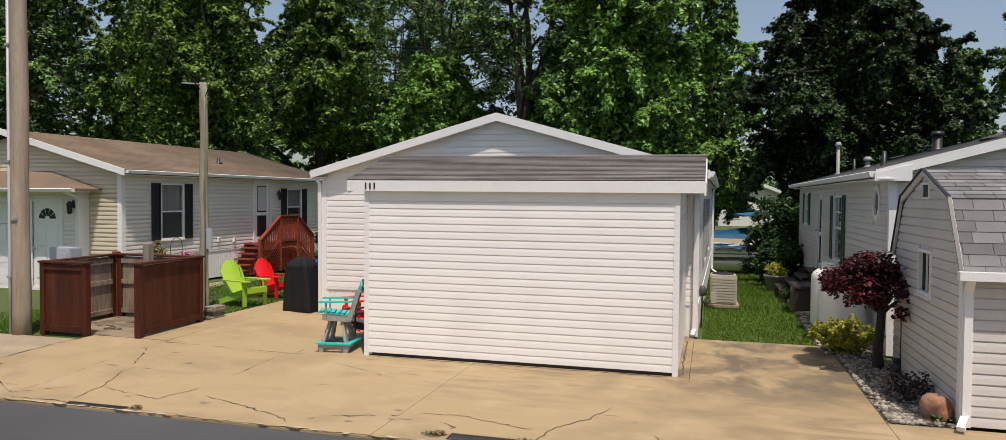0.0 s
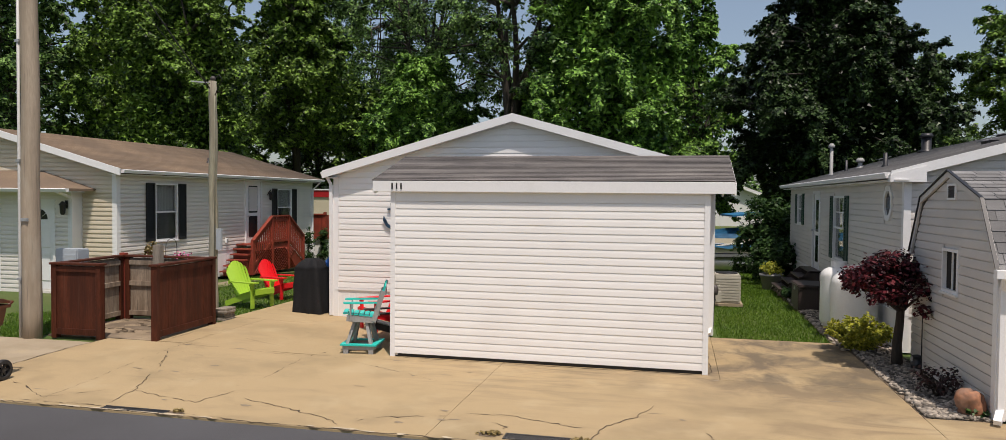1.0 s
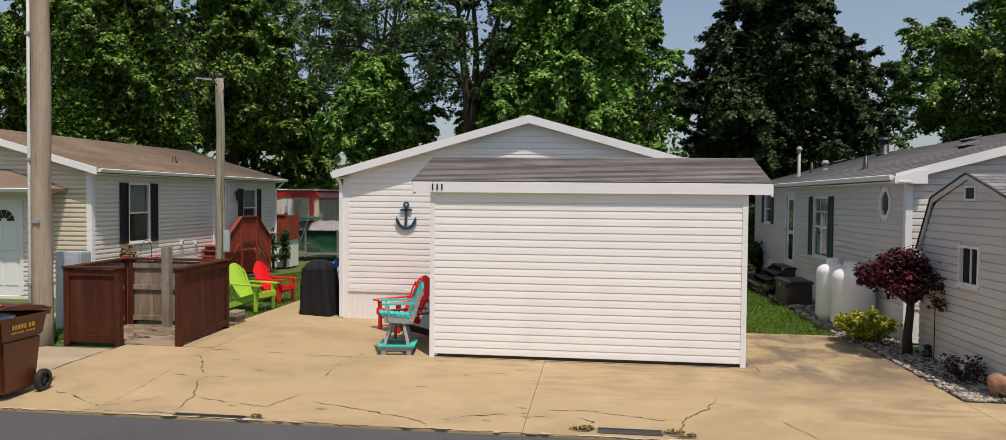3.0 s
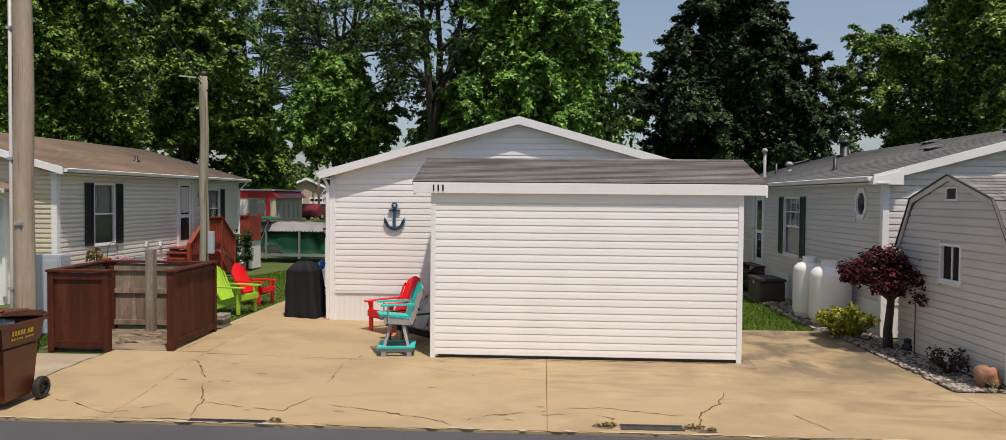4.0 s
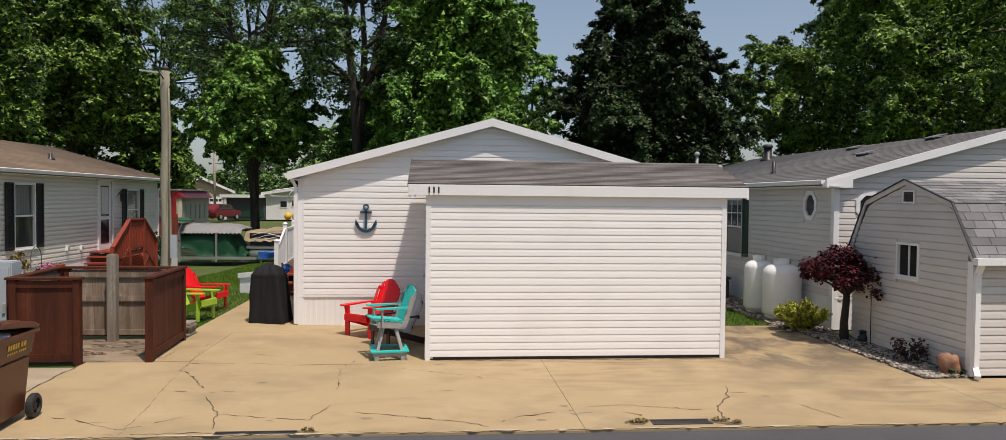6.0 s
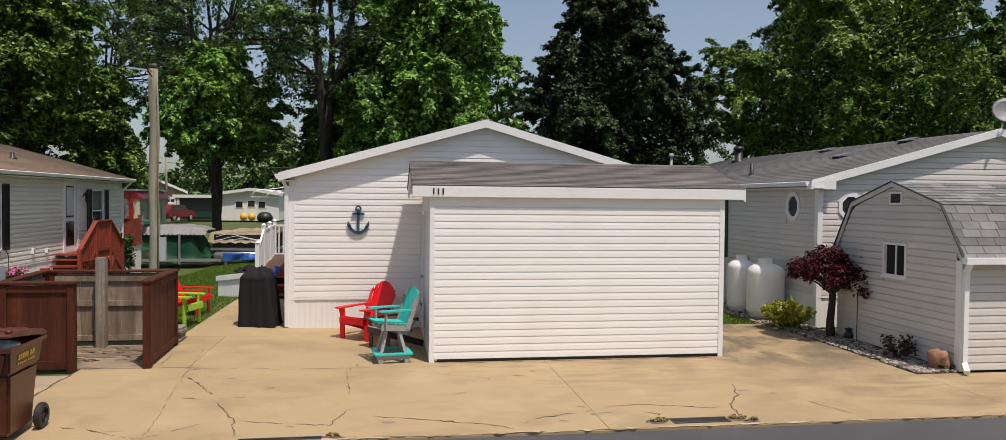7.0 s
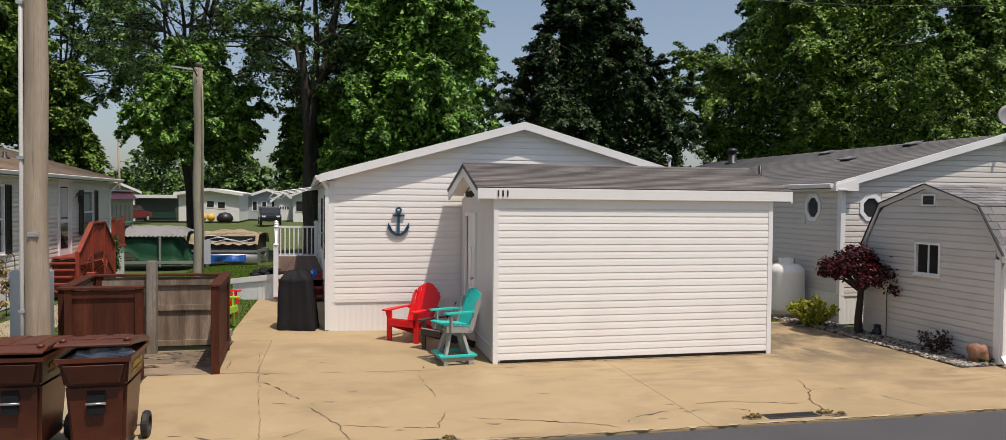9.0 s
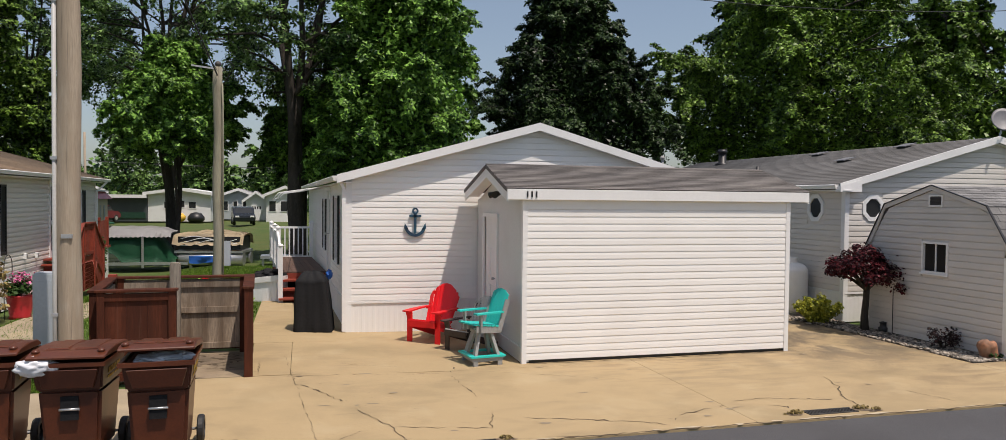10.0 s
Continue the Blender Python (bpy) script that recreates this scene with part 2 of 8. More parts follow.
# near-black colour that stands in for the shade of unlit rooms
M_ROOMSHADE = surface("painted_room_shade", (0.05, 0.047, 0.045), 0.9, 0.2, 5, 1, 0.0)
M_SERVICEPOST = surface("grey_green_post_wood", (0.30, 0.285, 0.205), 0.85, 0.18, 22, 1.6, 0.4, other=(0.22, 0.21, 0.15), stretch=(6, 6, 0.35))
for m, deep in ((M_POLE, 0.4), (M_SERVICEPOST, 0.6), (M_OLDWOOD, 0.75), (M_INNERWOOD, 0.7)):
    stained(m, 2.2, (3, 3, 0.22), 0.5, 0.72, (0.17, 0.135, 0.10), deep)
    stained(m, 6.0, (5, 5, 0.14), 0.58, 0.66, (0.075, 0.06, 0.048), deep)
    stained(m, 1.4, (2, 2, 0.5), 0.55, 0.75, (0.46, 0.42, 0.34), 0.6)
stained(M_REDWOOD, 2.0, (3, 3, 0.3), 0.56, 0.74, (0.10, 0.034, 0.019), 0.7)
stained(M_REDWOOD, 5.0, (4, 4, 0.12), 0.62, 0.70, (0.12, 0.06, 0.038), 0.4)
stained(M_SHINGLE, 6.0, (0.10, 1.6, 1.6), 0.50, 0.62, (0.235, 0.215, 0.195), 0.7)
stained(M_SHINGLE, 9.0, (0.12, 2.0, 2.0), 0.56, 0.66, (0.075, 0.068, 0.064), 0.7)
M_CURTAIN = surface("pale_curtain", (0.62, 0.60, 0.56), 0.9, 0.06, 30, 3, 0.2, stretch=(6, 6, 0.3))
M_YELLOW = surface("yellow_print", (0.72, 0.45, 0.05), 0.6, 0.1, 50, 5, 0.0)
M_TARPGREEN = surface("green_boat_cover", (0.012, 0.105, 0.045), 0.6, 0.2, 8, 2, 0.3)
M_TARPGREY = surface("grey_boat_cover", (0.47, 0.46, 0.455), 0.6, 0.1, 6, 1.5, 0.3)
M_TARPTAN = surface("tan_boat_cover", (0.64, 0.52, 0.35), 0.6, 0.12, 6, 1.5, 0.3)
M_TARPBLUE = surface("blue_boat_cover", (0.02, 0.15, 0.30), 0.55, 0.15, 6, 1.5, 0.3)
M_ALU = surface("aluminium", (0.60, 0.61, 0.62), 0.35, 0.08, 20, 3, 0.05, metal=0.8)
M_TAN = surface("tan_siding", (0.46, 0.37, 0.25), 0.6, 0.06, 20, 1, 0.1)
M_CREAM = surface("cream_panel", (0.62, 0.56, 0.42), 0.55, 0.06, 20, 1, 0.05)
M_SCREEN = surface("dark_screen", (0.07, 0.085, 0.085), 0.7, 0.2, 20, 1.5, 0.1)
M_DARKRED = surface("dull_red_metal", (0.17, 0.016, 0.02), 0.45, 0.1, 20, 2, 0.05)
M_DARKBROWN = surface("dark_brown_plastic", (0.045, 0.030, 0.026), 0.5, 0.2, 30, 3, 0.15)
M_REDPAINT = surface("red_paint", (0.42, 0.02, 0.025), 0.4, 0.1, 20, 2, 0.05)
M_DARKCAR = surface("dark_car_paint", (0.015, 0.02, 0.028), 0.2, 0.1, 20, 2, 0.0)
M_BAG = surface("white_bag", (0.75, 0.76, 0.78), 0.4, 0.06, 18, 3, 0.4)
M_BLUEBAG = surface("grey_bag", (0.42, 0.46, 0.50), 0.4, 0.15, 14, 3, 0.5)
M_PINK = surface("pink_petals", (0.62, 0.12, 0.30), 0.6, 0.2, 20, 3, 0.0)
M_BLUE = surface("blue_plastic", (0.02, 0.11, 0.42), 0.45, 0.1, 20, 3, 0.05)
# crown leaves: near-black and bright ends put gap shade and sunlit tips into colour
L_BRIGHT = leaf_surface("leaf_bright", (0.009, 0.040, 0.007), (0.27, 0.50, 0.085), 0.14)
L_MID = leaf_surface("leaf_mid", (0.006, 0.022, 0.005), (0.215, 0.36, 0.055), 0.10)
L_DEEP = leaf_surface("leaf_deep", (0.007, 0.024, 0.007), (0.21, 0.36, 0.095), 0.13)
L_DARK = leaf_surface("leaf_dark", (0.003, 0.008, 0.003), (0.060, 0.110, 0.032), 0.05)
L_MAPLE = leaf_surface("leaf_maple", (0.007, 0.004, 0.005), (0.13, 0.020, 0.026), 0.10)
L_DRY = leaf_surface("leaf_dry", (0.19, 0.14, 0.055), (0.44, 0.34, 0.14), 0.2)
L_YELLOW = leaf_surface("leaf_yellow", (0.17, 0.20, 0.025), (0.52, 0.50, 0.06), 0.25)
L_SHRUB = leaf_surface("leaf_shrub", (0.018, 0.045, 0.012), (0.06, 0.12, 0.03), 0.25)
L_PURPLE = leaf_surface("leaf_purple", (0.02, 0.018, 0.015), (0.09, 0.04, 0.04), 0.2)

# ---- builders ----


class Base:
    """A local frame: u along, n out of the face, z up."""

    def __init__(self, origin, angle=0.0):
        self.o = Vector(origin)
        a = radians(angle)
        self.u, self.n = Vector((math.cos(a), math.sin(a), 0)), Vector((math.sin(a), -math.cos(a), 0))

    def p(self, u, n, z):
        return self.o + self.u * u + self.n * n + Vector((0, 0, z))




def wbox(bm, x0, x1, y0, y1, z0, z1):
    v = [bm.verts.new((x, y, z)) for x in (x0, x1) for y in (y0, y1) for z in (z0, z1)]
    for f in ((0, 1, 3, 2), (4, 6, 7, 5), (0, 4, 5, 1), (2, 3, 7, 6), (0, 2, 6, 4), (1, 5, 7, 3)):
        bm.faces.new([v[i] for i in f])
    return v


def fbox(bm, B, u0, u1, n0, n1, z0, z1):
    v = [bm.verts.new(B.p(u, n, z)) for u in (u0, u1) for n in (n0, n1) for z in (z0, z1)]
    for f in ((0, 2, 3, 1), (4, 5, 7, 6), (0, 1, 5, 4), (2, 6, 7, 3), (0, 4, 6, 2), (1, 3, 7, 5)):
        bm.faces.new([v[i] for i in f])
    return v


def prism(bm, a, b):
    """A solid between two outlines of as many points."""
    va, vb = [bm.verts.new(p) for p in a], [bm.verts.new(p) for p in b]
    bm.faces.new(va)
    bm.faces.new(vb[::-1])
    k = len(va)
    for i in range(k):
        bm.faces.new((va[i], vb[i], vb[(i + 1) % k], va[(i + 1) % k]))


def bar(bm, p, q, w, h, up=(0, 0, 1)):
    """A squared bar from p to q, w wide and h high."""
    p, q = Vector(p), Vector(q)
    d = (q - p).normalized()
    s = d.cross(Vector(up))
    if s.length < 1e-4:
        s = d.cross(Vector((0, 1, 0)))
    s.normalize()
    t = s.cross(d)
    c = [(-w / 2, -h / 2), (w / 2, -h / 2), (w / 2, h / 2), (-w / 2, h / 2)]
    prism(bm, [p + s * a + t * b for a, b in c], [q + s * a + t * b for a, b in c])


def tube(bm, pts, radii, sides=10, caps=True):
    rings = []
    pts = [Vector(p) for p in pts]
    for i, p in enumerate(pts):
        d = (pts[min(i + 1, len(pts) - 1)] - pts[max(i - 1, 0)]).normalized()
        s = d.cross(Vector((0, 0, 1))) if abs(d.z) < 0.95 else d.cross(Vector((0, 1, 0)))
        s.normalize()
        t = s.cross(d)
        r = radii[i] if hasattr(radii, "__len__") else radii
        rings.append([bm.verts.new(p + (s * math.cos(a) + t * math.sin(a)) * r) for a in (2 * math.pi * k / sides for k in range(sides))])
    for a, b in zip(rings, rings[1:]):
        for k in range(sides):
            f = bm.faces.new((a[k], a[(k + 1) % sides], b[(k + 1) % sides], b[k]))
            f.smooth = True
    if caps:
        bm.faces.new(rings[0])
        bm.faces.new(rings[-1][::-1])


def lathe(bm, centre, profile, sides=24):
    """A solid of revolution about z: profile is (radius, height) from the bottom up."""
    cx, cy, cz = centre
    rings = [[bm.verts.new((cx + r * math.cos(a), cy + r * math.sin(a), cz + z)) for a in (2 * math.pi * k / sides for k in range(sides))] for r, z in profile]
    for a, b in zip(rings, rings[1:]):
        for k in range(sides):
            f = bm.faces.new((a[k], a[(k + 1) % sides], b[(k + 1) % sides], b[k]))
            f.smooth = True
    bm.faces.new(rings[0][::-1])
    bm.faces.new(rings[-1])


def soften(bm, width, segments=2):
    bmesh.ops.remove_doubles(bm, verts=bm.verts, dist=1e-5)
    bmesh.ops.bevel(bm, geom=list(bm.edges), offset=width, segments=segments, affect="EDGES", clamp_overlap=True)


def mesh_of(name, bm, material, turn_faces=True):
    if turn_faces:
        bmesh.ops.recalc_face_normals(bm, faces=bm.faces)
    me = bpy.data.meshes.new(name)
    bm.to_mesh(me)
    bm.free()
    me.materials.append(material)
    return me


def part(name, bm, material, parent=None, label=""):
    ob = new(name, mesh_of(name, bm, material))
    ob.parent = parent
    if label:
        ob["label"] = label
    return ob


def thing(name, at, label, category, group="", kind="", turn=0.0):
    ob = new(name)
    ob.empty_display_size = 0.2
    ob.matrix_world = pose(*at, 0, 0, turn)
    return tagged(ob, label, category, group, kind)


def bmo():
    return bmesh.new()


def smooth(a):
    a = min(1.0, max(0.0, a))
    return a * a * (3 - 2 * a)


def ground_z(x, y):
    left = (0.07 * smooth((-6.2 - x) / 2.6) - 0.19 * smooth((-11.6 - x) / 2.2)) * smooth((y - 7.0) / 2.5)
    dip = -0.5 * smooth((y - 16) / 17) + 0.5 * smooth((y - 42) / 24)
    return left + dip


def array_mesh(name, verts, faces, material, parent=None, label=""):
    """A mesh from numpy arrays: verts (n, 3), faces (m, k)."""
    me = bpy.data.meshes.new(name)
    k = faces.shape[1]
    me.vertices.add(len(verts))
    me.vertices.foreach_set("co", np.ascontiguousarray(verts, dtype=np.float32).ravel())
    me.loops.add(faces.size)
    me.loops.foreach_set("vertex_index", np.ascontiguousarray(faces, dtype=np.int32).ravel())
    me.polygons.add(len(faces))
    me.polygons.foreach_set("loop_start", np.arange(0, faces.size, k, dtype=np.int32))
    me.update(calc_edges=True)
    me.materials.append(material)
    ob = new(name, me)
    ob.parent = parent
    if label:
        ob["label"] = label
    return ob


def leaf_arrays(rng, centres, outward, size, flat=0.7, out=0.5, loose=0.42, fine=False):
    """Leaves: pointed four-sided blades at the centres, facing about outward and up; fine ones are three-sided."""
    n = len(centres)
    nrm = outward * out + rng.normal(0, loose, (n, 3)) + np.array([0, 0, flat])
    nrm /= np.linalg.norm(nrm, axis=1)[:, None] + 1e-9
    t = np.cross(nrm, rng.normal(0, 1, (n, 3)))
    t /= np.linalg.norm(t, axis=1)[:, None] + 1e-9
    s = np.cross(nrm, t)
    ln = size * rng.uniform(0.6, 1.4, n)[:, None]
    wd = ln * rng.uniform(0.55, 0.85, n)[:, None]
    if fine:
        v = np.stack([centres - t * ln * 0.4 - s * wd * 0.5, centres - t * ln * 0.4 + s * wd * 0.5, centres + t * ln * 0.6], axis=1).reshape(-1, 3)
        return v, np.arange(3 * n).reshape(-1, 3)
    bend = nrm * ln * rng.uniform(-0.15, 0.15, n)[:, None]
    v = np.stack([centres - t * ln * 0.5, centres - s * wd * 0.5 + bend, centres + t * ln * 0.5, centres + s * wd * 0.5 + bend], axis=1).reshape(-1, 3)
    f = np.arange(4 * n).reshape(-1, 4)
    return v, f


def spray_points(rng, sprays, count, wide):
    """Points along drooping twigs (start, middle, end), thickest towards the tip, with the ways out of them."""
    a, m, e = (np.array([q[k] for q in sprays]) for k in range(3))
    ln = np.linalg.norm(e - a, axis=1)
    idx = rng.choice(len(a), count, p=ln ** 1.6 / (ln ** 1.6).sum())
    t = rng.random(count)[:, None] ** 0.75
    p = a[idx] * (1 - t) ** 2 + m[idx] * 2 * t * (1 - t) + e[idx] * t * t
    d = rng.normal(0, 1, (count, 3))
    p = p + d * (ln[idx, None] * wide * (1.15 - 0.55 * t)) * np.array([1.0, 1.0, 0.75])
    d = d * 0.5 + (e - a)[idx] / ln[idx, None] * 1.1
    return p, d / (np.linalg.norm(d, axis=1)[:, None] + 1e-9)


def clump_points(rng, clumps, count, loose=0.3, squash=0.8):
    """Points in the shells of ellipsoid clumps (x, y, z, radius), with the ways out of them."""
    c = np.array(clumps)
    w = c[:, 3] ** 2
    idx = rng.choice(len(c), count, p=w / w.sum())
    d = rng.normal(0, 1, (count, 3))
    d /= np.linalg.norm(d, axis=1)[:, None]
    rad = c[idx, 3] * rng.uniform(0.3, 1.0, count) ** 0.5 * np.where(rng.random(count) < loose, rng.uniform(1.0, 1.75, count), 1.0) * (1 + 0.12 * rng.normal(0, 1, count))
    p = c[idx, :3] + d * rad[:, None] * np.array([1.0, 1.0, squash])
    return p, d


def tree(x, y, height, spread, base, leaf, label, leaves=30000, size=0.2, boughs=26, trunk=0.26, seed=1, taper=0.5, fork=0.35, ball=1.3, core=0.05, wide=0.13, name="tree"):
    """A broadleaf tree: a forked trunk, limbs that carry boughs, and boughs of drooping leafy twigs."""
    rng = np.random.default_rng(seed)
    rnd = random.Random(seed)
    z0 = ground_z(x, y)
    top = thing(name, (0, 0, 0), label, "tree")
    bm = bmo()
    lean = Vector((rnd.uniform(-0.06, 0.06), rnd.uniform(-0.04, 0.04), 0))
    zf = max(base * 0.85, height * fork)
    spine = [Vector((x, y, z0 - 0.1)) + lean * s + Vector((rnd.uniform(-0.06, 0.06), rnd.uniform(-0.06, 0.06), s)) for s in np.linspace(0, zf, 6)]
    tube(bm, spine, [trunk * (1.3 if i == 0 else 1.0 - 0.06 * i) for i in range(6)], 10)
    heads = [spine[-1]]
    for k in range(6):
        a = k * 1.05 + rnd.uniform(-0.4, 0.4)
        up = rnd.uniform(0.45, 0.85)
        reach = spread * (1 - taper * up ** 1.6) * rnd.uniform(0.15, 0.5)
        end = Vector((x + reach * math.cos(a), y + reach * math.sin(a), z0 + zf + (height - zf) * up))
        start = spine[-1] if k < 3 else spine[3 + k % 3 - 1]
        mid = start.lerp(end, 0.5) + Vector((rnd.uniform(-0.5, 0.5), rnd.uniform(-0.5, 0.5), rnd.uniform(-0.2, 0.8)))
        tube(bm, [start, start.lerp(mid, 0.5) + Vector((0, 0, 0.15)), mid, mid.lerp(end, 0.5) + Vector((rnd.uniform(-0.2, 0.2), 0, 0)), end], [trunk * 0.6, trunk * 0.46, trunk * 0.36, trunk * 0.24, trunk * 0.1], 7)
        heads += [start.lerp(mid, 0.6), mid, mid.lerp(end, 0.5), end]
    sprays = []
    for k in range(boughs):
        f = (k + 0.5) / boughs
        zc = base + (height - base) * f ** 0.9
        prof = (0.55 + 0.45 * math.sin(math.pi * min(1.0, f * 1.15 + 0.12))) * (1 - taper * f ** 1.6)
        a = k * 2.39996 + rnd.uniform(-0.5, 0.5)
        big = ball * rnd.uniform(0.7, 1.3) * (1 - 0.25 * f)
        rr = max(0.0, spread * prof - big * 0.6) * (0.3 + 0.7 * rnd.random() ** 0.35)
        c = Vector((x + rr * math.cos(a), y + rr * math.sin(a), z0 + zc + rnd.uniform(-0.5, 0.5)))
        h = min(heads, key=lambda q: (q - c).length + (2.0 if q.z > c.z else 0.0))
        m = h.lerp(c, 0.5) + Vector((rnd.uniform(-0.3, 0.3), rnd.uniform(-0.3, 0.3), rnd.uniform(-0.1, 0.5)))
        tube(bm, [h, m, c], [trunk * 0.26, trunk * 0.17, trunk * 0.07], 5, False)
        out = Vector((math.cos(a), math.sin(a), 0.0))
        for j in range(13):
            d = Vector((rnd.gauss(0, 1), rnd.gauss(0, 1), rnd.gauss(0.3, 0.75))) + out * 0.7
            d.normalize()
            reach = big * rnd.uniform(0.45, 1.1)
            p0 = c.lerp(h, rnd.uniform(0.0, 0.22)) - d * 0.1 * big
            p1 = p0 + d * reach * 0.55 + Vector((0, 0, 0.12 * reach))
            p2 = p0 + d * reach - Vector((0, 0, reach * rnd.uniform(0.1, 0.5)))
            sprays.append((tuple(p0), tuple(p1), tuple(p2)))
            if j % 3 == 0:
                tube(bm, [p0, p1, p2], [trunk * 0.055, trunk * 0.04, trunk * 0.015], 4, False)
    part("trunk", bm, M_BARK, top, "dark furrowed trunk with limbs")
    p, d = spray_points(rng, sprays, leaves, wide)
    v, f = leaf_arrays(rng, p, d, size, 0.62, 0.55, 0.34, True)
    # sparse inner foliage that fills the heart of the crown
    n = int(leaves * core)
    fr = rng.random(n)
    zc = base + (height - base) * (0.03 + 0.9 * fr)
    pr = (0.55 + 0.45 * np.sin(np.pi * np.minimum(1.0, fr * 1.15 + 0.12))) * (1 - taper * fr ** 1.6)
    an, rr = rng.uniform(0, 2 * np.pi, n), spread * pr * 0.64 * np.sqrt(rng.random(n))
    q = np.stack([x + rr * np.cos(an), y + rr * np.sin(an), z0 + zc], 1)
    v2, f2 = leaf_arrays(rng, q, rng.normal(0, 1, (n, 3)), size * 1.3, fine=True)
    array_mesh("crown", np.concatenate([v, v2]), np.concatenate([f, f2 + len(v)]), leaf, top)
    return top


def top_at(tops, u):
    for (a, za), (b, zb) in zip(tops, tops[1:]):
        if a - 1e-6 <= u <= b + 1e-6:
            return za + (zb - za) * (u - a) / max(1e-9, b - a)
    return tops[0][1]


def reach_at(tops, z):
    """The stretch of u over which the wall is at least z high (its top is convex)."""
    if z <= tops[0][1]:
        lo = tops[0][0]
    else:
        lo = None
        for (a, za), (b, zb) in zip(tops, tops[1:]):
            if zb > za and za <= z <= zb:
                lo = a + (b - a) * (z - za) / (zb - za)
                break
    if z <= tops[-1][1]:
        hi = tops[-1][0]
    else:
        hi = None
        for (a, za), (b, zb) in zip(tops[::-1][1:], tops[::-1]):
            if za > zb and zb <= z <= za:
                hi = b - (b - a) * (z - zb) / (za - zb)
                break
    return (lo, hi) if lo is not None and hi is not None and hi > lo else None


COURSES = {}


CLAP = ((0, 0.001), (0, 0.0150), (0.04, 0.0160), (0.55, 0.0145), (0.86, 0.0110), (0.88, 0.002), (1, 0.002))
DUTCH = ((0, 0.001), (0, 0.0200), (0.04, 0.0210), (0.55, 0.0195), (0.66, 0.0175), (0.70, 0.002), (1, 0.002))


def wall(house, B, tops, z0, material, course=0.114, holes=(), siding_from=None, thick=0.1, name="wall", label="", ends=(0.0, 0.0), backing=None, lap=1.0):
    """A wall with openings that go through it, and lapped siding courses as pieces on its face."""
    bm = bmo()
    cuts = sorted({t[0] for t in tops} | {h[0] for h in holes} | {h[1] for h in holes})
    for a, b in zip(cuts, cuts[1:]):
        if b - a < 1e-4:
            continue
        mid = (a + b) / 2
        spans, z = [], z0
        for h in sorted((h for h in holes if h[0] < mid < h[1]), key=lambda h: h[2]):
            if h[2] > z:
                spans.append((z, h[2], None))
            z = h[3]
        spans.append((z, 0, True))
        for lo, hi, open_top in spans:
            za, zb = (top_at(tops, a + 1e-5), top_at(tops, b - 1e-5)) if open_top else (hi, hi)
            prism(bm, [B.p(a, 0, lo), B.p(b, 0, lo), B.p(b, 0, zb), B.p(a, 0, za)], [B.p(a, -thick, lo), B.p(b, -thick, lo), B.p(b, -thick, zb), B.p(a, -thick, za)])
    w = part(name, bm, backing or material, house, label)
    z = z0 if siding_from is None else siding_from
    peak = max(t[1] for t in tops)
    turn = math.degrees(math.atan2(B.u.y, B.u.x))
    while material and z < peak - 0.03:
        low, high = reach_at(tops, z), reach_at(tops, z + course)
        if not low:
            break
        if not high:
            m = (low[0] + low[1]) / 2
            high = reach_at(tops, peak - 1e-4) or (m - 0.01, m + 0.01)
            rise = min(course, peak - z)
        else:
            rise = course
        l0, l1 = max(low[0], tops[0][0] + ends[0]), min(low[1], tops[-1][0] - ends[1])
        h0, h1 = max(high[0], tops[0][0] + ends[0]), min(high[1], tops[-1][0] - ends[1])
        pieces = [(l0, l1, h0, h1)]
        for h in holes:
            if h[2] < z + course * 0.75 and h[3] > z + course * 0.3:
                nxt = []
                for p0, p1, q0, q1 in pieces:
                    if h[1] <= p0 or h[0] >= p1:
                        nxt.append((p0, p1, q0, q1))
                        continue
                    if h[0] > p0 + 0.02:
                        nxt.append((p0, h[0], q0, h[0]))
                    if h[1] < p1 - 0.02:
                        nxt.append((h[1], p1, h[1], q1))
                pieces = nxt
        for p0, p1, q0, q1 in pieces:
            if p1 - p0 < 0.02:
                continue
            key = (lap, round(p1 - p0, 3), round(q0 - p0, 3), round(q1 - p0, 3), round(rise, 3), material.name)
            if key not in COURSES:
                bm = bmo()
                d = p1 - p0
                e0, e1 = q0 - p0, q1 - p0
                rows = [(e0 * f, d + (e1 - d) * f, n, rise * f) for f, n in (DUTCH if material in (M_LEFTVINYL, M_LEFTSUNLIT) else CLAP)]
                va = [bm.verts.new((a, -n * lap, zz)) for a, b, n, zz in rows]
                vb = [bm.verts.new((b, -n * lap, zz)) for a, b, n, zz in rows]
                for i in range(len(rows) - 1):
                    bm.faces.new((va[i], vb[i], vb[i + 1], va[i + 1]))
                bm.faces.new((va[-1], vb[-1], vb[0], va[0]))
                bm.faces.new(va[::-1])
                bm.faces.new(vb)
                COURSES[key] = mesh_of("siding_course", bm, material)
            ob = new("siding_course", COURSES[key])
            ob.parent = w
            at = B.p(p0, 0, z)
            ob.matrix_basis = pose(at.x, at.y, at.z, 0, 0, turn)
        z += course
    return w


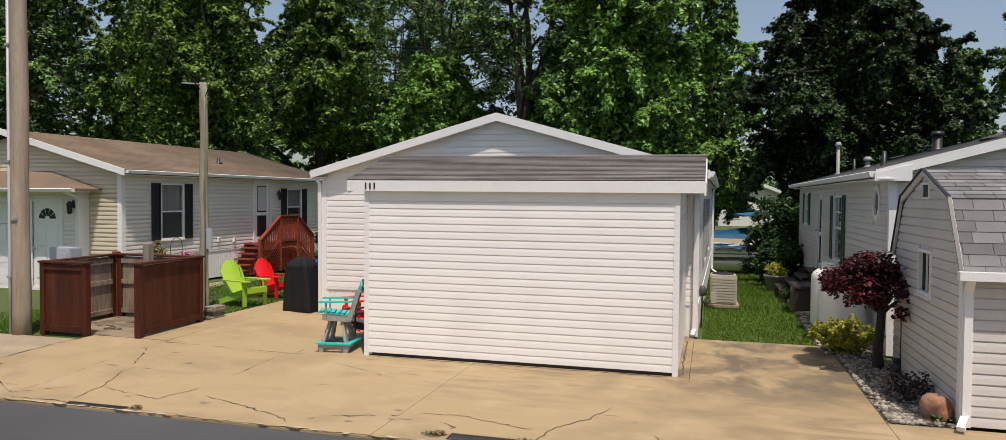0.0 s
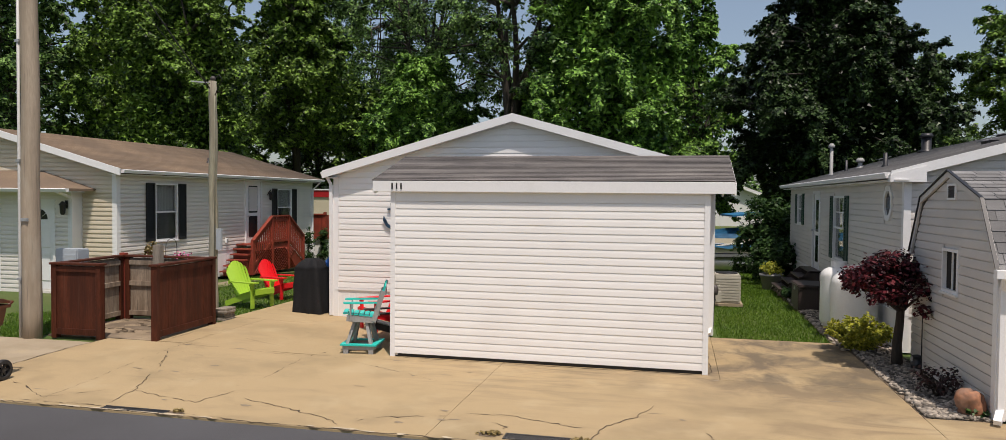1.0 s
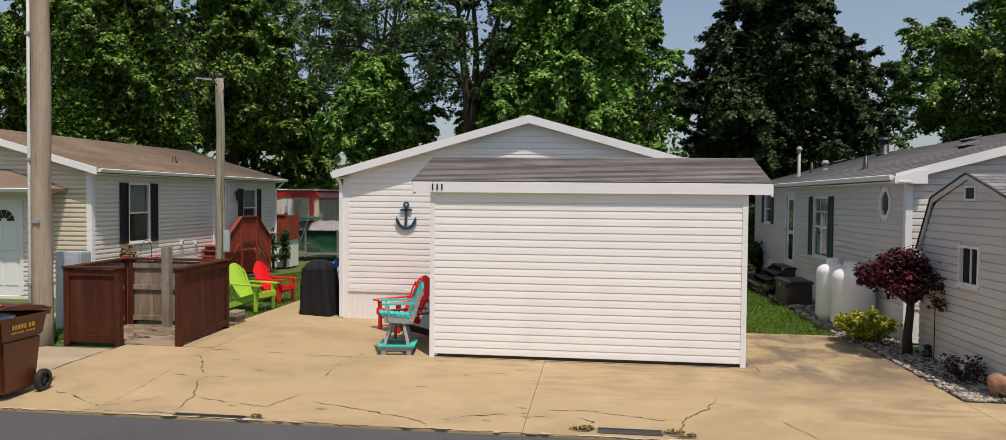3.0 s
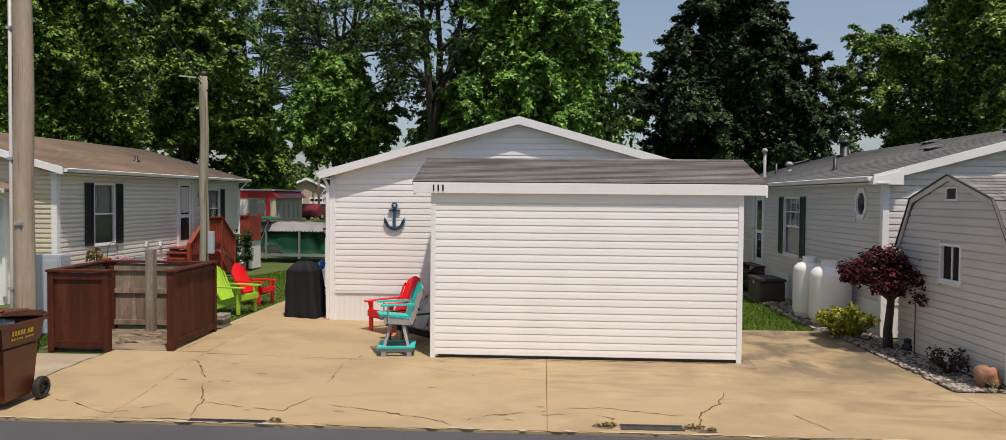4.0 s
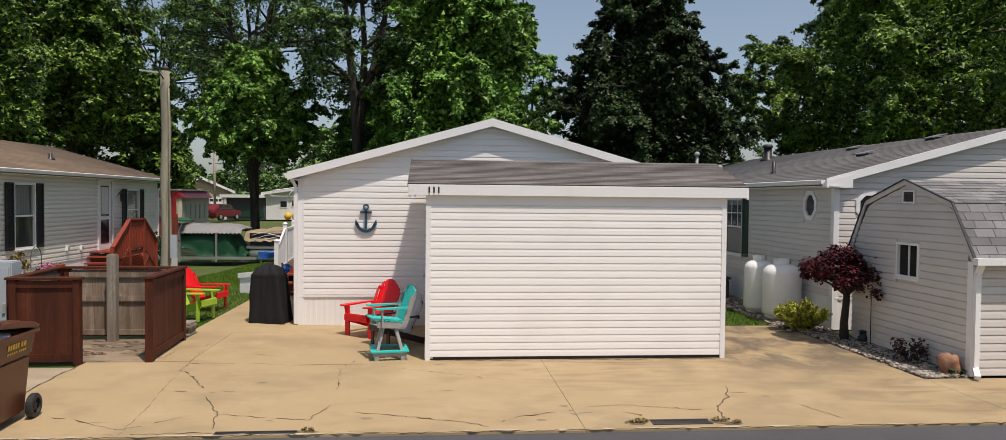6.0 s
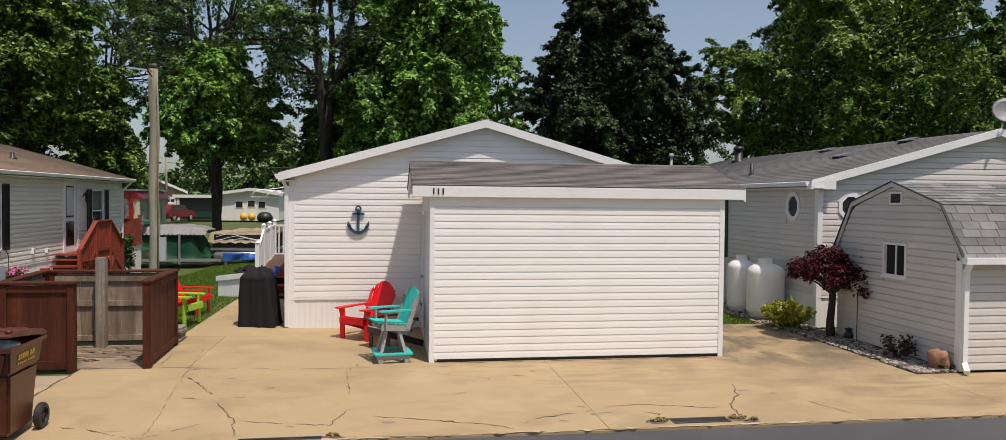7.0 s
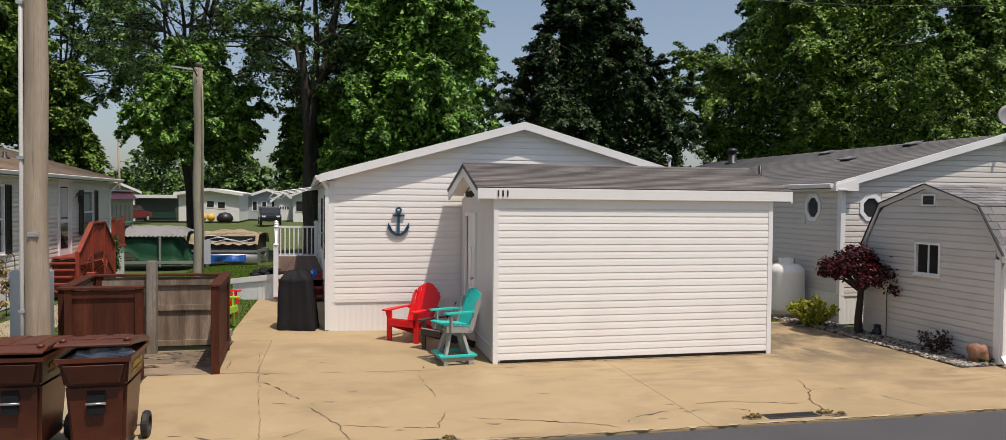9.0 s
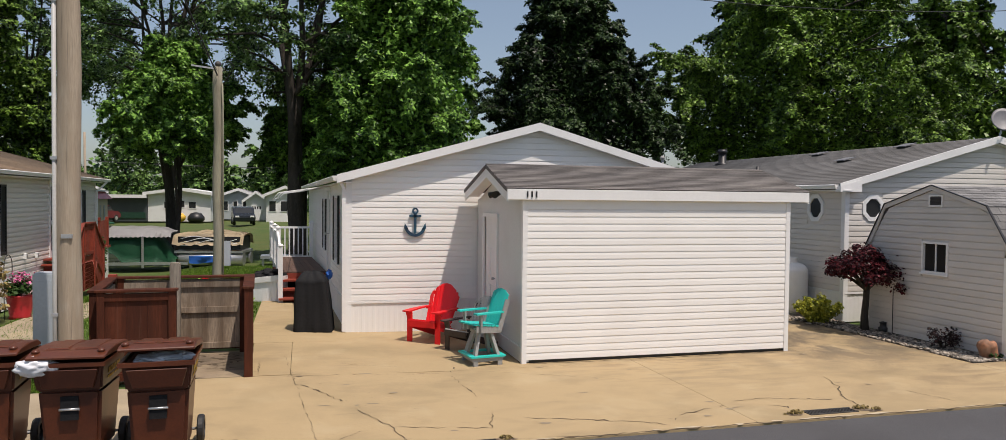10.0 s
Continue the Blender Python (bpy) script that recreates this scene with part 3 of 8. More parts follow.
def window(house, B, u0, u1, z0, z1, shutter=None, blind=0.45, double=True, name="window", frame_mat=None, cloth=True, screen=None, grid=False):
    """A sash window set into its opening: frame, panes, meeting rail, a cloth behind, louvred shutters beside it."""
    fm = frame_mat or M_TRIM
    bm = bmo()
    t = 0.05 if double else 0.038
    for a, b, c, d in ((u0, u1, z0, z0 + t), (u0, u1, z1 - t, z1), (u0, u0 + t, z0 + t, z1 - t), (u1 - t, u1, z0 + t, z1 - t)):
        fbox(bm, B, a, b, -0.06, 0.035, c, d)
    w = part(name, bm, fm, house)
    bm = bmo()
    zm = (z0 + z1) / 2
    fbox(bm, B, u0 - 0.02, u1 + 0.02, 0.0, 0.055, z0 - 0.03, z0 - 0.001)
    part("sill", bm, fm, w)
    halves = ((z0 + t, zm - 0.02, 0.0), (zm + 0.02, z1 - t, 0.0)) if double else ((z0 + t, z1 - t, 0.0),)
    if double:
        bm = bmo()
        fbox(bm, B, u0 + t, u1 - t, -0.045, 0.012, zm - 0.02, zm + 0.02)
        part("meeting_rail", bm, fm, w)
    for a, b, k in halves:
        bm = bmo()
        fbox(bm, B, u0 + t, u1 - t, -0.028, -0.022, a, b)
        g = part("pane", bm, M_GLASS, w)
        g.visible_shadow = False
    # added dark sheet behind the panes, painting the room's shade
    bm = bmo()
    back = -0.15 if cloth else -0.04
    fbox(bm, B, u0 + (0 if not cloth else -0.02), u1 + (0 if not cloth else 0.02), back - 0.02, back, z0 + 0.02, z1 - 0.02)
    part("room_shade_sheet", bm, M_ROOMSHADE if cloth else M_BLACK, w)
    if cloth:
        bm = bmo()
        zb = z1 - (z1 - z0) * blind
        n = 14
        pts = [(u0 + t + (u1 - u0 - 2 * t) * i / n, -0.09 - 0.012 * (i % 2)) for i in range(n + 1)]
        prism(bm, [B.p(u, k, zb) for u, k in pts] + [B.p(u, k - 0.012, zb) for u, k in pts[::-1]], [B.p(u, k, z1) for u, k in pts] + [B.p(u, k - 0.012, z1) for u, k in pts[::-1]])
        part("curtain", bm, M_CURTAIN, w)
    if screen:
        bm = bmo()
        fbox(bm, B, u0 + t, u1 - t, -0.04, -0.034, z0 + t, zm - 0.02)
        part("insect_screen", bm, screen, w)
    if grid:
        for k in (1, 2):
            bm = bmo()
            um_ = u0 + t + (u1 - u0 - 2 * t) * k / 3
            fbox(bm, B, um_ - 0.011, um_ + 0.011, -0.021, -0.012, zm + 0.02, z1 - t)
            part("muntin", bm, fm, w)
        bm = bmo()
        zq = (zm + z1) / 2 - 0.01
        fbox(bm, B, u0 + t, u1 - t, -0.0215, -0.0115, zq - 0.011, zq + 0.011)
        part("muntin", bm, fm, w)
    if shutter:
        mat, wd = shutter
        for a, b in ((u0 - wd - 0.01, u0 - 0.01), (u1 + 0.01, u1 + wd + 0.01)):
            bm = bmo()
            s = 0.05
            for c0, c1, d0, d1 in ((a, b, z0, z0 + s), (a, b, z1 - s, z1), (a, a + s, z0 + s, z1 - s), (b - s, b, z0 + s, z1 - s)):
                fbox(bm, B, c0, c1, 0.02, 0.05, d0, d1)
            k = int((z1 - z0 - 2 * s) / 0.06)
            for i in range(k):
                zz = z0 + s + (z1 - z0 - 2 * s) * i / k
                prism(bm, [B.p(a + s, 0.022, zz + 0.05), B.p(a + s, 0.022, zz + 0.062), B.p(a + s, 0.046, zz + 0.012), B.p(a + s, 0.046, zz)], [B.p(b - s, 0.022, zz + 0.05), B.p(b - s, 0.022, zz + 0.062), B.p(b - s, 0.046, zz + 0.012), B.p(b - s, 0.046, zz)])
            part("shutter", bm, mat, house)
    return w


def door(house, B, u0, u1, z0, z1, glass=None, panels=True, material=None, fan=False, handle_left=True):
    """A hinged door in its casing, with raised panels or a glazed light."""
    bm = bmo()
    t = 0.07
    for a, b, c, d in ((u0 - t, u0, z0, z1 + t), (u1, u1 + t, z0, z1 + t), (u0, u1, z1, z1 + t)):
        fbox(bm, B, a, b, -0.05, 0.035, c, d)
    d = part("door", bm, M_TRIM, house)
    bm = bmo()
    fbox(bm, B, u0, u1, -0.05, -0.01, z0, z1)
    part("leaf", bm, material or M_TRIM, d)
    if panels:
        for a, b, c, e in ((0.12, 0.46, 0.10, 0.42), (0.54, 0.88, 0.10, 0.42), (0.12, 0.46, 0.48, 0.74), (0.54, 0.88, 0.48, 0.74)):
            bm = bmo()
            v = fbox(bm, B, u0 + (u1 - u0) * a, u0 + (u1 - u0) * b, -0.012, 0.002, z0 + (z1 - z0) * c, z0 + (z1 - z0) * e)
            soften(bm, 0.006, 1)
            part("panel", bm, material or M_TRIM, d)
    if glass:
        for a, b, c, e in glass:
            bm = bmo()
            fbox(bm, B, u0 + (u1 - u0) * a, u0 + (u1 - u0) * b, -0.009, -0.004, z0 + (z1 - z0) * c, z0 + (z1 - z0) * e)
            part("door_light", bm, M_BLACKGLASS, d)
    if fan:
        um, zc, r = (u0 + u1) / 2, z0 + (z1 - z0) * 0.80, (u1 - u0) * 0.30
        for i in range(5):
            a0, a1 = math.pi * (i + 0.06) / 5, math.pi * (i + 0.94) / 5
            bm = bmo()
            arc = [(um + r * math.cos(a0 + (a1 - a0) * k / 4), zc + r * math.sin(a0 + (a1 - a0) * k / 4)) for k in range(5)]
            inner = [(um + 0.3 * r * math.cos(a1), zc + 0.3 * r * math.sin(a1)), (um + 0.3 * r * math.cos(a0), zc + 0.3 * r * math.sin(a0))]
            prism(bm, [B.p(u, -0.008, z) for u, z in arc + inner], [B.p(u, -0.003, z) for u, z in arc + inner])
            part("fan_light", bm, M_BLACKGLASS, d)
    bm = bmo()
    uh = u0 + 0.07 if handle_left else u1 - 0.07
    tube(bm, [B.p(uh, -0.01, z0 + 1.0), B.p(uh, 0.04, z0 + 1.0)], 0.012, 8)
    lathe(bm, B.p(uh, 0.06, z0 + 0.975), [(0.012, 0), (0.028, 0.012), (0.028, 0.038), (0.012, 0.05)], 10)
    part("handle", bm, M_METAL, d)
    return d


M_BLACKGLASS = surface("dark_glazing", (0.03, 0.033, 0.035), 0.06, 0.1, 20, 3, 0.0)


def slab(bm, e0, e1, r1, r0, thick):
    n = (Vector(e1) - Vector(e0)).cross(Vector(r0) - Vector(e0)).normalized()
    if n.z < 0:
        n = -n
    prism(bm, [Vector(p) for p in (e0, e1, r1, r0)], [Vector(p) - n * thick for p in (e0, e1, r1, r0)])
    return n


def shingles(parent, e0, e1, r0, row, tab, material, seed, each=True, lift=0.006):
    """Overlapping shingle rows on a slope with eave e0-e1 and the ridge end r0 above e0."""
    rnd = random.Random(seed)
    e0, e1, r0 = Vector(e0), Vector(e1), Vector(r0)
    U, V = e1 - e0, r0 - e0
    lu, lv = U.length, V.length
    U.normalize()
    V.normalize()
    Nn = U.cross(V)
    if Nn.z < 0:
        Nn = -Nn
    rows = max(1, round(lv / row))
    row = lv / rows
    rot = Matrix((U, V, Nn)).transposed().to_4x4()
    cache = {}
    vs, fs = [], []
    for j in range(rows):
        u = -rnd.uniform(0.0, tab) if tab else 0.0
        while u < lu - 0.004:
            a, b = max(0.0, u), min(lu, u + (tab or lu))
            u += tab or lu
            if b - a < 0.02:
                continue
            dep = row * 1.25 if j < rows - 1 else row
            g = 0.0 if not tab else 0.0012 if tab > 0.5 else 0.004
            up = lift + (rnd.uniform(0, 0.003) if tab else 0)
            pts = [(g, -0.012, 0.001), (b - a - g, -0.012, 0.001), (b - a - g, dep, 0.001), (g, dep, 0.001), (g, -0.012, up + 0.006), (b - a - g, -0.012, up + 0.006), (b - a - g, dep, 0.003), (g, dep, 0.003)]
            if each:
                key = (round(b - a, 2), j == rows - 1)
                if key not in cache:
                    bm = bmo()
                    v = [bm.verts.new(p) for p in pts]
                    for f in ((4, 5, 6, 7), (0, 1, 5, 4), (1, 2, 6, 5), (3, 0, 4, 7)):
                        bm.faces.new([v[i] for i in f])
                    cache[key] = mesh_of("shingle", bm, material, False)
                ob = new("shingle", cache[key])
                ob.parent = parent
                ob.matrix_basis = Matrix.Translation(e0 + U * a + V * (row * j)) @ rot
            else:
                k = len(vs)
                o = e0 + U * a + V * (row * j)
                vs += [tuple(o + U * p[0] + V * p[1] + Nn * p[2]) for p in pts]
                fs += [[k + i for i in f] for f in ((4, 5, 6, 7), (0, 1, 5, 4), (1, 2, 6, 5), (3, 0, 4, 7))]
    if not each:
        ob = array_mesh("shingles", np.array(vs), np.array(fs), material, parent)
        tagged(ob, kind="stuff")


def gutter(house, p, q, out):
    """An eaves gutter from p to q; out points away from the house."""
    bm = bmo()
    p, q, out = Vector(p), Vector(q), Vector(out)
    prof = [(0, 0), (0.10, 0), (0.115, -0.012), (0.115, -0.02), (0.085, -0.09), (0, -0.09)]
    prism(bm, [p + out * a + Vector((0, 0, b)) for a, b in prof], [q + out * a + Vector((0, 0, b)) for a, b in prof])
    part("gutter", bm, M_TRIM, house)


def downspout(house, pts, w=0.07):
    bm = bmo()
    for a, b in zip(pts, pts[1:]):
        bar(bm, a, b, w, w * 0.75, (0, 1, 0) if abs((Vector(b) - Vector(a)).normalized().z) > 0.9 else (0, 0, 1))
    part("downspout", bm, M_TRIM, house)


def gable_roof(house, xc, half, y0, y1, ze, zr, material, board=0.15, row=0.16, seed=3, thick=0.10, flare=(0.0, 0.0)):
    """A roof with its ridge along y: two slabs, shingle rows, rake boards, soffits and gutters."""
    for s in (-1, 1):
        bm = bmo()
        fl = s * (flare[0] if s < 0 else flare[1])
        slab(bm, (xc + s * half, y0, ze), (xc + s * half + fl, y1, ze), (xc, y1, zr), (xc, y0, zr), thick)
        r = part("roof", bm, material, house)
        shingles(r, (xc + s * half, y0, ze), (xc + s * half + fl, y1, ze), (xc, y0, zr), row, 0, material, seed, False)
        bm = bmo()
        a, b = Vector((xc + s * (half + 0.03), y0 - 0.03, ze + 0.01)), Vector((xc, y0 - 0.03, zr + 0.02))
        prism(bm, [a, b, b - Vector((0, 0, board)), a - Vector((0, 0, board))], [p + Vector((0, 0.035, 0)) for p in (a, b, b - Vector((0, 0, board)), a - Vector((0, 0, board)))])
        part("rake_board", bm, M_TRIM, house)
        gutter(house, (xc + s * (half - 0.005), y0 + 0.06, ze - 0.01), (xc + s * (half - 0.005) + fl, y1, ze - 0.01), (s, 0, 0))


# ---- ground ----
def ground_sheet():
    xs = np.concatenate([np.linspace(-1500, -60, 8)[:-1], np.linspace(-60, -18, 12)[:-1], np.linspace(-18, 6, 61)[:-1], np.linspace(6, 60, 14)[:-1], np.linspace(60, 1500, 8)])
    ys = np.concatenate([np.linspace(-900, -10, 8)[:-1], np.linspace(-10, 40, 101)[:-1], np.linspace(40, 140, 11)[:-1], np.linspace(140, 2500, 8)])
    v = np.array([(x, y, ground_z(x, y) - 0.03) for y in ys for x in xs])
    w = len(xs)
    f = np.array([(j * w + i, j * w + i + 1, (j + 1) * w + i + 1, (j + 1) * w + i) for j in range(len(ys) - 1) for i in range(w - 1)])
    g = array_mesh("ground", v, f, M_SOIL)
    tagged(g, "mown green lawn ground running off under the trees", "ground", kind="structure")


ground_sheet()


def draped(bm, x0, x1, y0, y1, depth, steps=4):
    """A slab whose top follows the ground."""
    xs, ys = np.linspace(x0, x1, steps + 1), np.linspace(y0, y1, steps + 1)
    top = [[bm.verts.new((x, y, ground_z(x, y))) for x in xs] for y in ys]
    for j in range(steps):
        for i in range(steps):
            bm.faces.new((top[j][i], top[j][i + 1], top[j + 1][i + 1], top[j + 1][i]))
    ring = top[0] + [r[-1] for r in top[1:]] + top[-1][-2::-1] + [r[0] for r in top[-2:0:-1]]
    low = [bm.verts.new((v.co.x, v.co.y, v.co.z - depth)) for v in ring]
    for i in range(len(ring)):
        k = (i + 1) % len(ring)
        bm.faces.new((ring[k], ring[i], low[i], low[k]))


road = tagged(new("road"), "dark grey worn asphalt road along the driveway", "road", kind="structure")
bm = bmo()
wbox(bm, -160, 160, -3.6, 6.80, -0.12, -0.018)
part("asphalt", bm, M_ASPHALT, road)

# ---- garage shed, white ----
SH = thing("garage_shed", (-2.7, 10.33, 0), "white vinyl-sided shed with a grey shingle roof beside the house", "shed")
SH.matrix_world = Matrix.Identity(4)
BF = Base((-5.0, 10.33, 0), 0)
wall(SH, BF, [(0, 2.33), (4.58, 2.33)], 0.05, M_WHITE, 0.1086, ends=(0.058, 0.058), name="front_wall", label="white lapped vinyl siding wall", lap=0.9)
bm = bmo()
wbox(bm, -5.0, -0.42, 10.318, 10.43, 2.332, 2.49)
part("frieze_board", bm, M_TRIM, SH)
BL = Base((-5.0, 13.38, 0), -90)
ridge_u = 13.38 - 11.6
SH_DOOR = (0.62, 1.50, 0.12, 2.16)
wall(SH, BL, [(0, 2.47), (0.27, 2.5), (ridge_u, 2.96), (3.05, 2.52)], 0.02, None, holes=[SH_DOOR], name="side_wall", label="smooth grey-white painted panel wall", backing=M_BOARD)
BR = Base((-0.42, 10.33, 0), 90)
wall(SH, BR, [(0, 2.52), (13.38 - 10.33 - ridge_u, 2.96), (2.78, 2.5), (3.05, 2.47)], 0.05, M_WHITE, 0.1125, name="end_wall", ends=(0.085, 0.0))
for x, y, sx in ((-5.0, 10.33, 1), (-0.42, 10.33, -1)):
    bm = bmo()
    wbox(bm, min(x - sx * 0.018, x + sx * 0.058), max(x - sx * 0.018, x + sx * 0.058), y - 0.022, y + 0.0, 0.0, 2.47)
    wbox(bm, min(x - sx * 0.018, x), max(x - sx * 0.018, x), y, y + 0.06, 0.0, 2.47)
    part("corner_trim", bm, M_TRIM, SH)
bm = bmo()
wbox(bm, -4.98, -0.44, 10.345, 10.40, -0.05, 0.055)
part("sill_plate", bm, M_BLACK, SH, "dark weathered sill under the siding")
bm = bmo()
fbox(bm, BL, 0.0, 3.03, 0.0, 0.025, 0.02, 0.24)
part("base_board", bm, M_BOARD, SH)
EAVE_F, EAVE_B, RIDGE_Y = 10.26, 13.29, 11.6
for y, s in ((EAVE_F, 1), (EAVE_B, -1)):
    bm = bmo()
    slab(bm, (-5.29, y, 2.64), (-0.085, y, 2.64), (-0.085, RIDGE_Y, 3.04), (-5.29, RIDGE_Y, 3.04), 0.05)
    rf = part("roof", bm, M_SHINGLE, SH)
    if s > 0:
        shed_roof = rf
    else:
        shingles(rf, (-5.29, y, 2.64), (-0.085, y, 2.64), (-5.29, RIDGE_Y, 3.04), 0.14, 0, M_SHINGLE, 5, False)
bm = bmo()
tube(bm, [(-5.285, RIDGE_Y, 3.035), (-0.09, RIDGE_Y, 3.035)], 0.03, 8)
part("ridge_cap", bm, M_SHINGLE, SH)
bm = bmo()
wbox(bm, -5.28, -0.09, EAVE_F - 0.012, EAVE_F + 0.02, 2.472, 2.632)
soften(bm, 0.004, 1)
part("fascia", bm, M_TRIM, SH, "white front fascia board")
bm = bmo()
wbox(bm, -5.25, -0.11, EAVE_F + 0.02, 10.33, 2.476, 2.484)
part("soffit", bm, M_TRIM, SH)
for x in (-5.275, -0.10):
    for y in (EAVE_F, EAVE_B):
        bm = bmo()
        a, b = Vector((x, y + (0.022 if y < 11 else 0), 2.605)), Vector((x, RIDGE_Y, 3.00))
        d = Vector((0, 0, 0.16))
        prism(bm, [a, b, b - d, a - d], [p + Vector((0.03, 0, 0)) for p in (a, b, b - d, a - d)])
        part("rake_board", bm, M_TRIM, SH)
bm = bmo()
for y in (EAVE_F, EAVE_B):
    a, b = Vector((-5.245, y + 0.03, 2.53)), Vector((-5.245, RIDGE_Y, 2.92))
    prism(bm, [a, b, b - Vector((0, 0, 0.012)), a - Vector((0, 0, 0.012))], [p + Vector((0.245, 0, 0)) for p in (a, b, b - Vector((0, 0, 0.012)), a - Vector((0, 0, 0.012)))])
part("rake_soffit", bm, M_TRIM, SH)
door(SH, BL, *SH_DOOR, panels=True, handle_left=False, glass=None)

# number plate bars on the fascia
sign = thing("house_number", (0, 0, 0), "small dark metal house number on the white fascia", "sign")
for k, (dx, w) in enumerate(((0.0, 0.022), (0.07, 0.022), (0.14, 0.022))):
    bm = bmo()
    wbox(bm, -4.98 + dx, -4.98 + dx + w, EAVE_F - 0.022, EAVE_F - 0.013, 2.508, 2.598)
    part("bar", bm, M_BLACK, sign)

# flood lamp under the gable
lamp = thing("flood_lamp", (0, 0, 0), "small black flood lamp under the shed gable", "lamp")
bm = bmo()
lathe(bm, (-5.02, 11.5, 2.62), [(0.0, 0.0), (0.055, 0.005), (0.055, 0.03), (0.0, 0.035)], 12)
part("mount", bm, M_BLACK, lamp)
for dy in (-0.1, 0.1):
    bm = bmo()
    tube(bm, [(-5.03, 11.5, 2.62), (-5.09, 11.5 + dy * 0.7, 2.58), (-5.2, 11.5 + dy * 1.6, 2.54)], [0.012, 0.035, 0.055], 10)
    part("lamp_head", bm, M_BLACK, lamp)

# ---- main house ----
MH = tagged(new("house"), "white vinyl-sided manufactured house with a low gable", "house")
XC = -3.82
FX0, FX1, FY = -7.42, -0.22, 13.43
B = Base((FX0, FY, 0), 0)
wall(MH, B, [(0, 2.80), (3.6, 3.80), (7.2, 2.80)], 0.0, M_WHITE, 0.114, siding_from=0.60, ends=(0.08, 0.08), name="front_wall", label="white lapped vinyl siding gable wall")
def ribbed(house, B, u0, u1, z1, step=0.1):
    """Skirting of upright ribbed sheets with a top rail."""
    bm = bmo()
    n = int((u1 - u0) / step)
    pts = []
    for i in range(n):
        u = u0 + (u1 - u0) * i / n
        pts += [(u, 0.008), (u + step * 0.40, 0.008), (u + step * 0.5, 0.011), (u + step * 0.90, 0.011)]
    pts.append((u1, 0.008))
    prism(bm, [B.p(u, k, 0.0) for u, k in pts] + [B.p(u1, 0.001, 0.0), B.p(u0, 0.001, 0.0)], [B.p(u, k, z1) for u, k in pts] + [B.p(u1, 0.001, z1), B.p(u0, 0.001, z1)])
    part("skirting", bm, M_SKIRT, house, "white ribbed skirting panels")
    bm = bmo()
    fbox(bm, B, u0, u1, 0.0, 0.03, z1 - 0.02, z1 + 0.02)
    part("skirting_rail", bm, M_TRIM, house)
ribbed(MH, B, 0.02, 7.18, 0.57)
BLm = Base((-7.95, 27.0, 0), -87.76)
MWIN = [(27 - 15.85 - 0.0, 27 - 15.0, 1.15, 2.52), (27 - 19.2, 27 - 18.5, 1.2, 2.45)]
MDOOR = (27 - 18.0, 27 - 17.1, 0.62, 2.64)
wall(MH, BLm, [(0, 2.80), (27 - FY, 2.80)], 0.0, M_WHITE, 0.114, holes=MWIN + [MDOOR], siding_from=0.6, ends=(0.05, 0.08), name="side_wall")
ribbed(MH, BLm, 0.02, 27 - FY - 0.02, 0.57)
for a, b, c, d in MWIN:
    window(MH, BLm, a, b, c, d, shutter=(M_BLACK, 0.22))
door(MH, BLm, *MDOOR, glass=[(0.2, 0.8, 0.5, 0.9)], panels=False)
BRm = Base((FX1, FY, 0), 89.1)
MWR = [(3.0, 3.8, 1.1, 2.4), (6.5, 7.4, 1.1, 2.4)]
wall(MH, BRm, [(0, 2.80), (27 - FY, 2.80)], 0.0, M_WHITE, 0.114, holes=MWR, siding_from=0.6, ends=(0.08, 0.05), name="side_wall")
ribbed(MH, BRm, 0.02, 27 - FY - 0.02, 0.57)
for a, b, c, d in MWR:
    window(MH, BRm, a, b, c, d, shutter=(M_GREYBOARD, 0.25))
BBm = Base((-0.01, 27.0, 0), 180)
wall(MH, BBm, [(0, 2.80), (3.8, 3.80), (7.94, 2.80)], 0.0, None, name="rear_wall", backing=M_WHITE)
for x, y, sx, sy in ((FX0, FY, 1, 1), (FX1, FY, -1, 1)):
    bm = bmo()
    wbox(bm, min(x - sx * 0.024, x + sx * 0.082), max(x - sx * 0.024, x + sx * 0.082), y - 0.026, y, 0.0, 2.80)
    wbox(bm, min(x - sx * 0.024, x), max(x - sx * 0.024, x), y, y + 0.08, 0.0, 2.80)
    part("corner_trim", bm, M_TRIM, MH)
gable_roof(MH, XC, 3.76, 13.27, 27.3, 2.88, 3.925, M_ROOF_GREY, board=0.15, flare=(0.55, 0.2))
bm = bmo()
for s in (-1, 1):
    a, b = Vector((XC + s * 3.74, 13.285, 2.77)), Vector((XC, 13.285, 3.80))
    prism(bm, [a, b, b - Vector((0, 0, 0.01)), a - Vector((0, 0, 0.01))], [p + Vector((0, 0.145, 0)) for p in (a, b, b - Vector((0, 0, 0.01)), a - Vector((0, 0, 0.01)))])
part("soffit", bm, M_TRIM, MH)
for s in (-1, 1):
    bm = bmo()
    x = XC + s * 3.68
    fl = 0.55 if s < 0 else 0.2
    xa, xb = XC + s * 3.74, XC + s * 3.5
    prism(bm, [Vector((xa, 13.285, 2.745)), Vector((xb, 13.285, 2.745)), Vector((xb + s * fl, 27.2, 2.745)), Vector((xa + s * fl, 27.2, 2.745))], [Vector((xa, 13.285, 2.76)), Vector((xb, 13.285, 2.76)), Vector((xb + s * fl, 27.2, 2.76)), Vector((xa + s * fl, 27.2, 2.76))])
    part("eave_soffit", bm, M_TRIM, MH)
downspout(MH, [(FX0 - 0.16, 13.35, 2.80), (FX0 - 0.06, 13.38, 2.62), (FX0 - 0.055, 13.40, 0.05)])
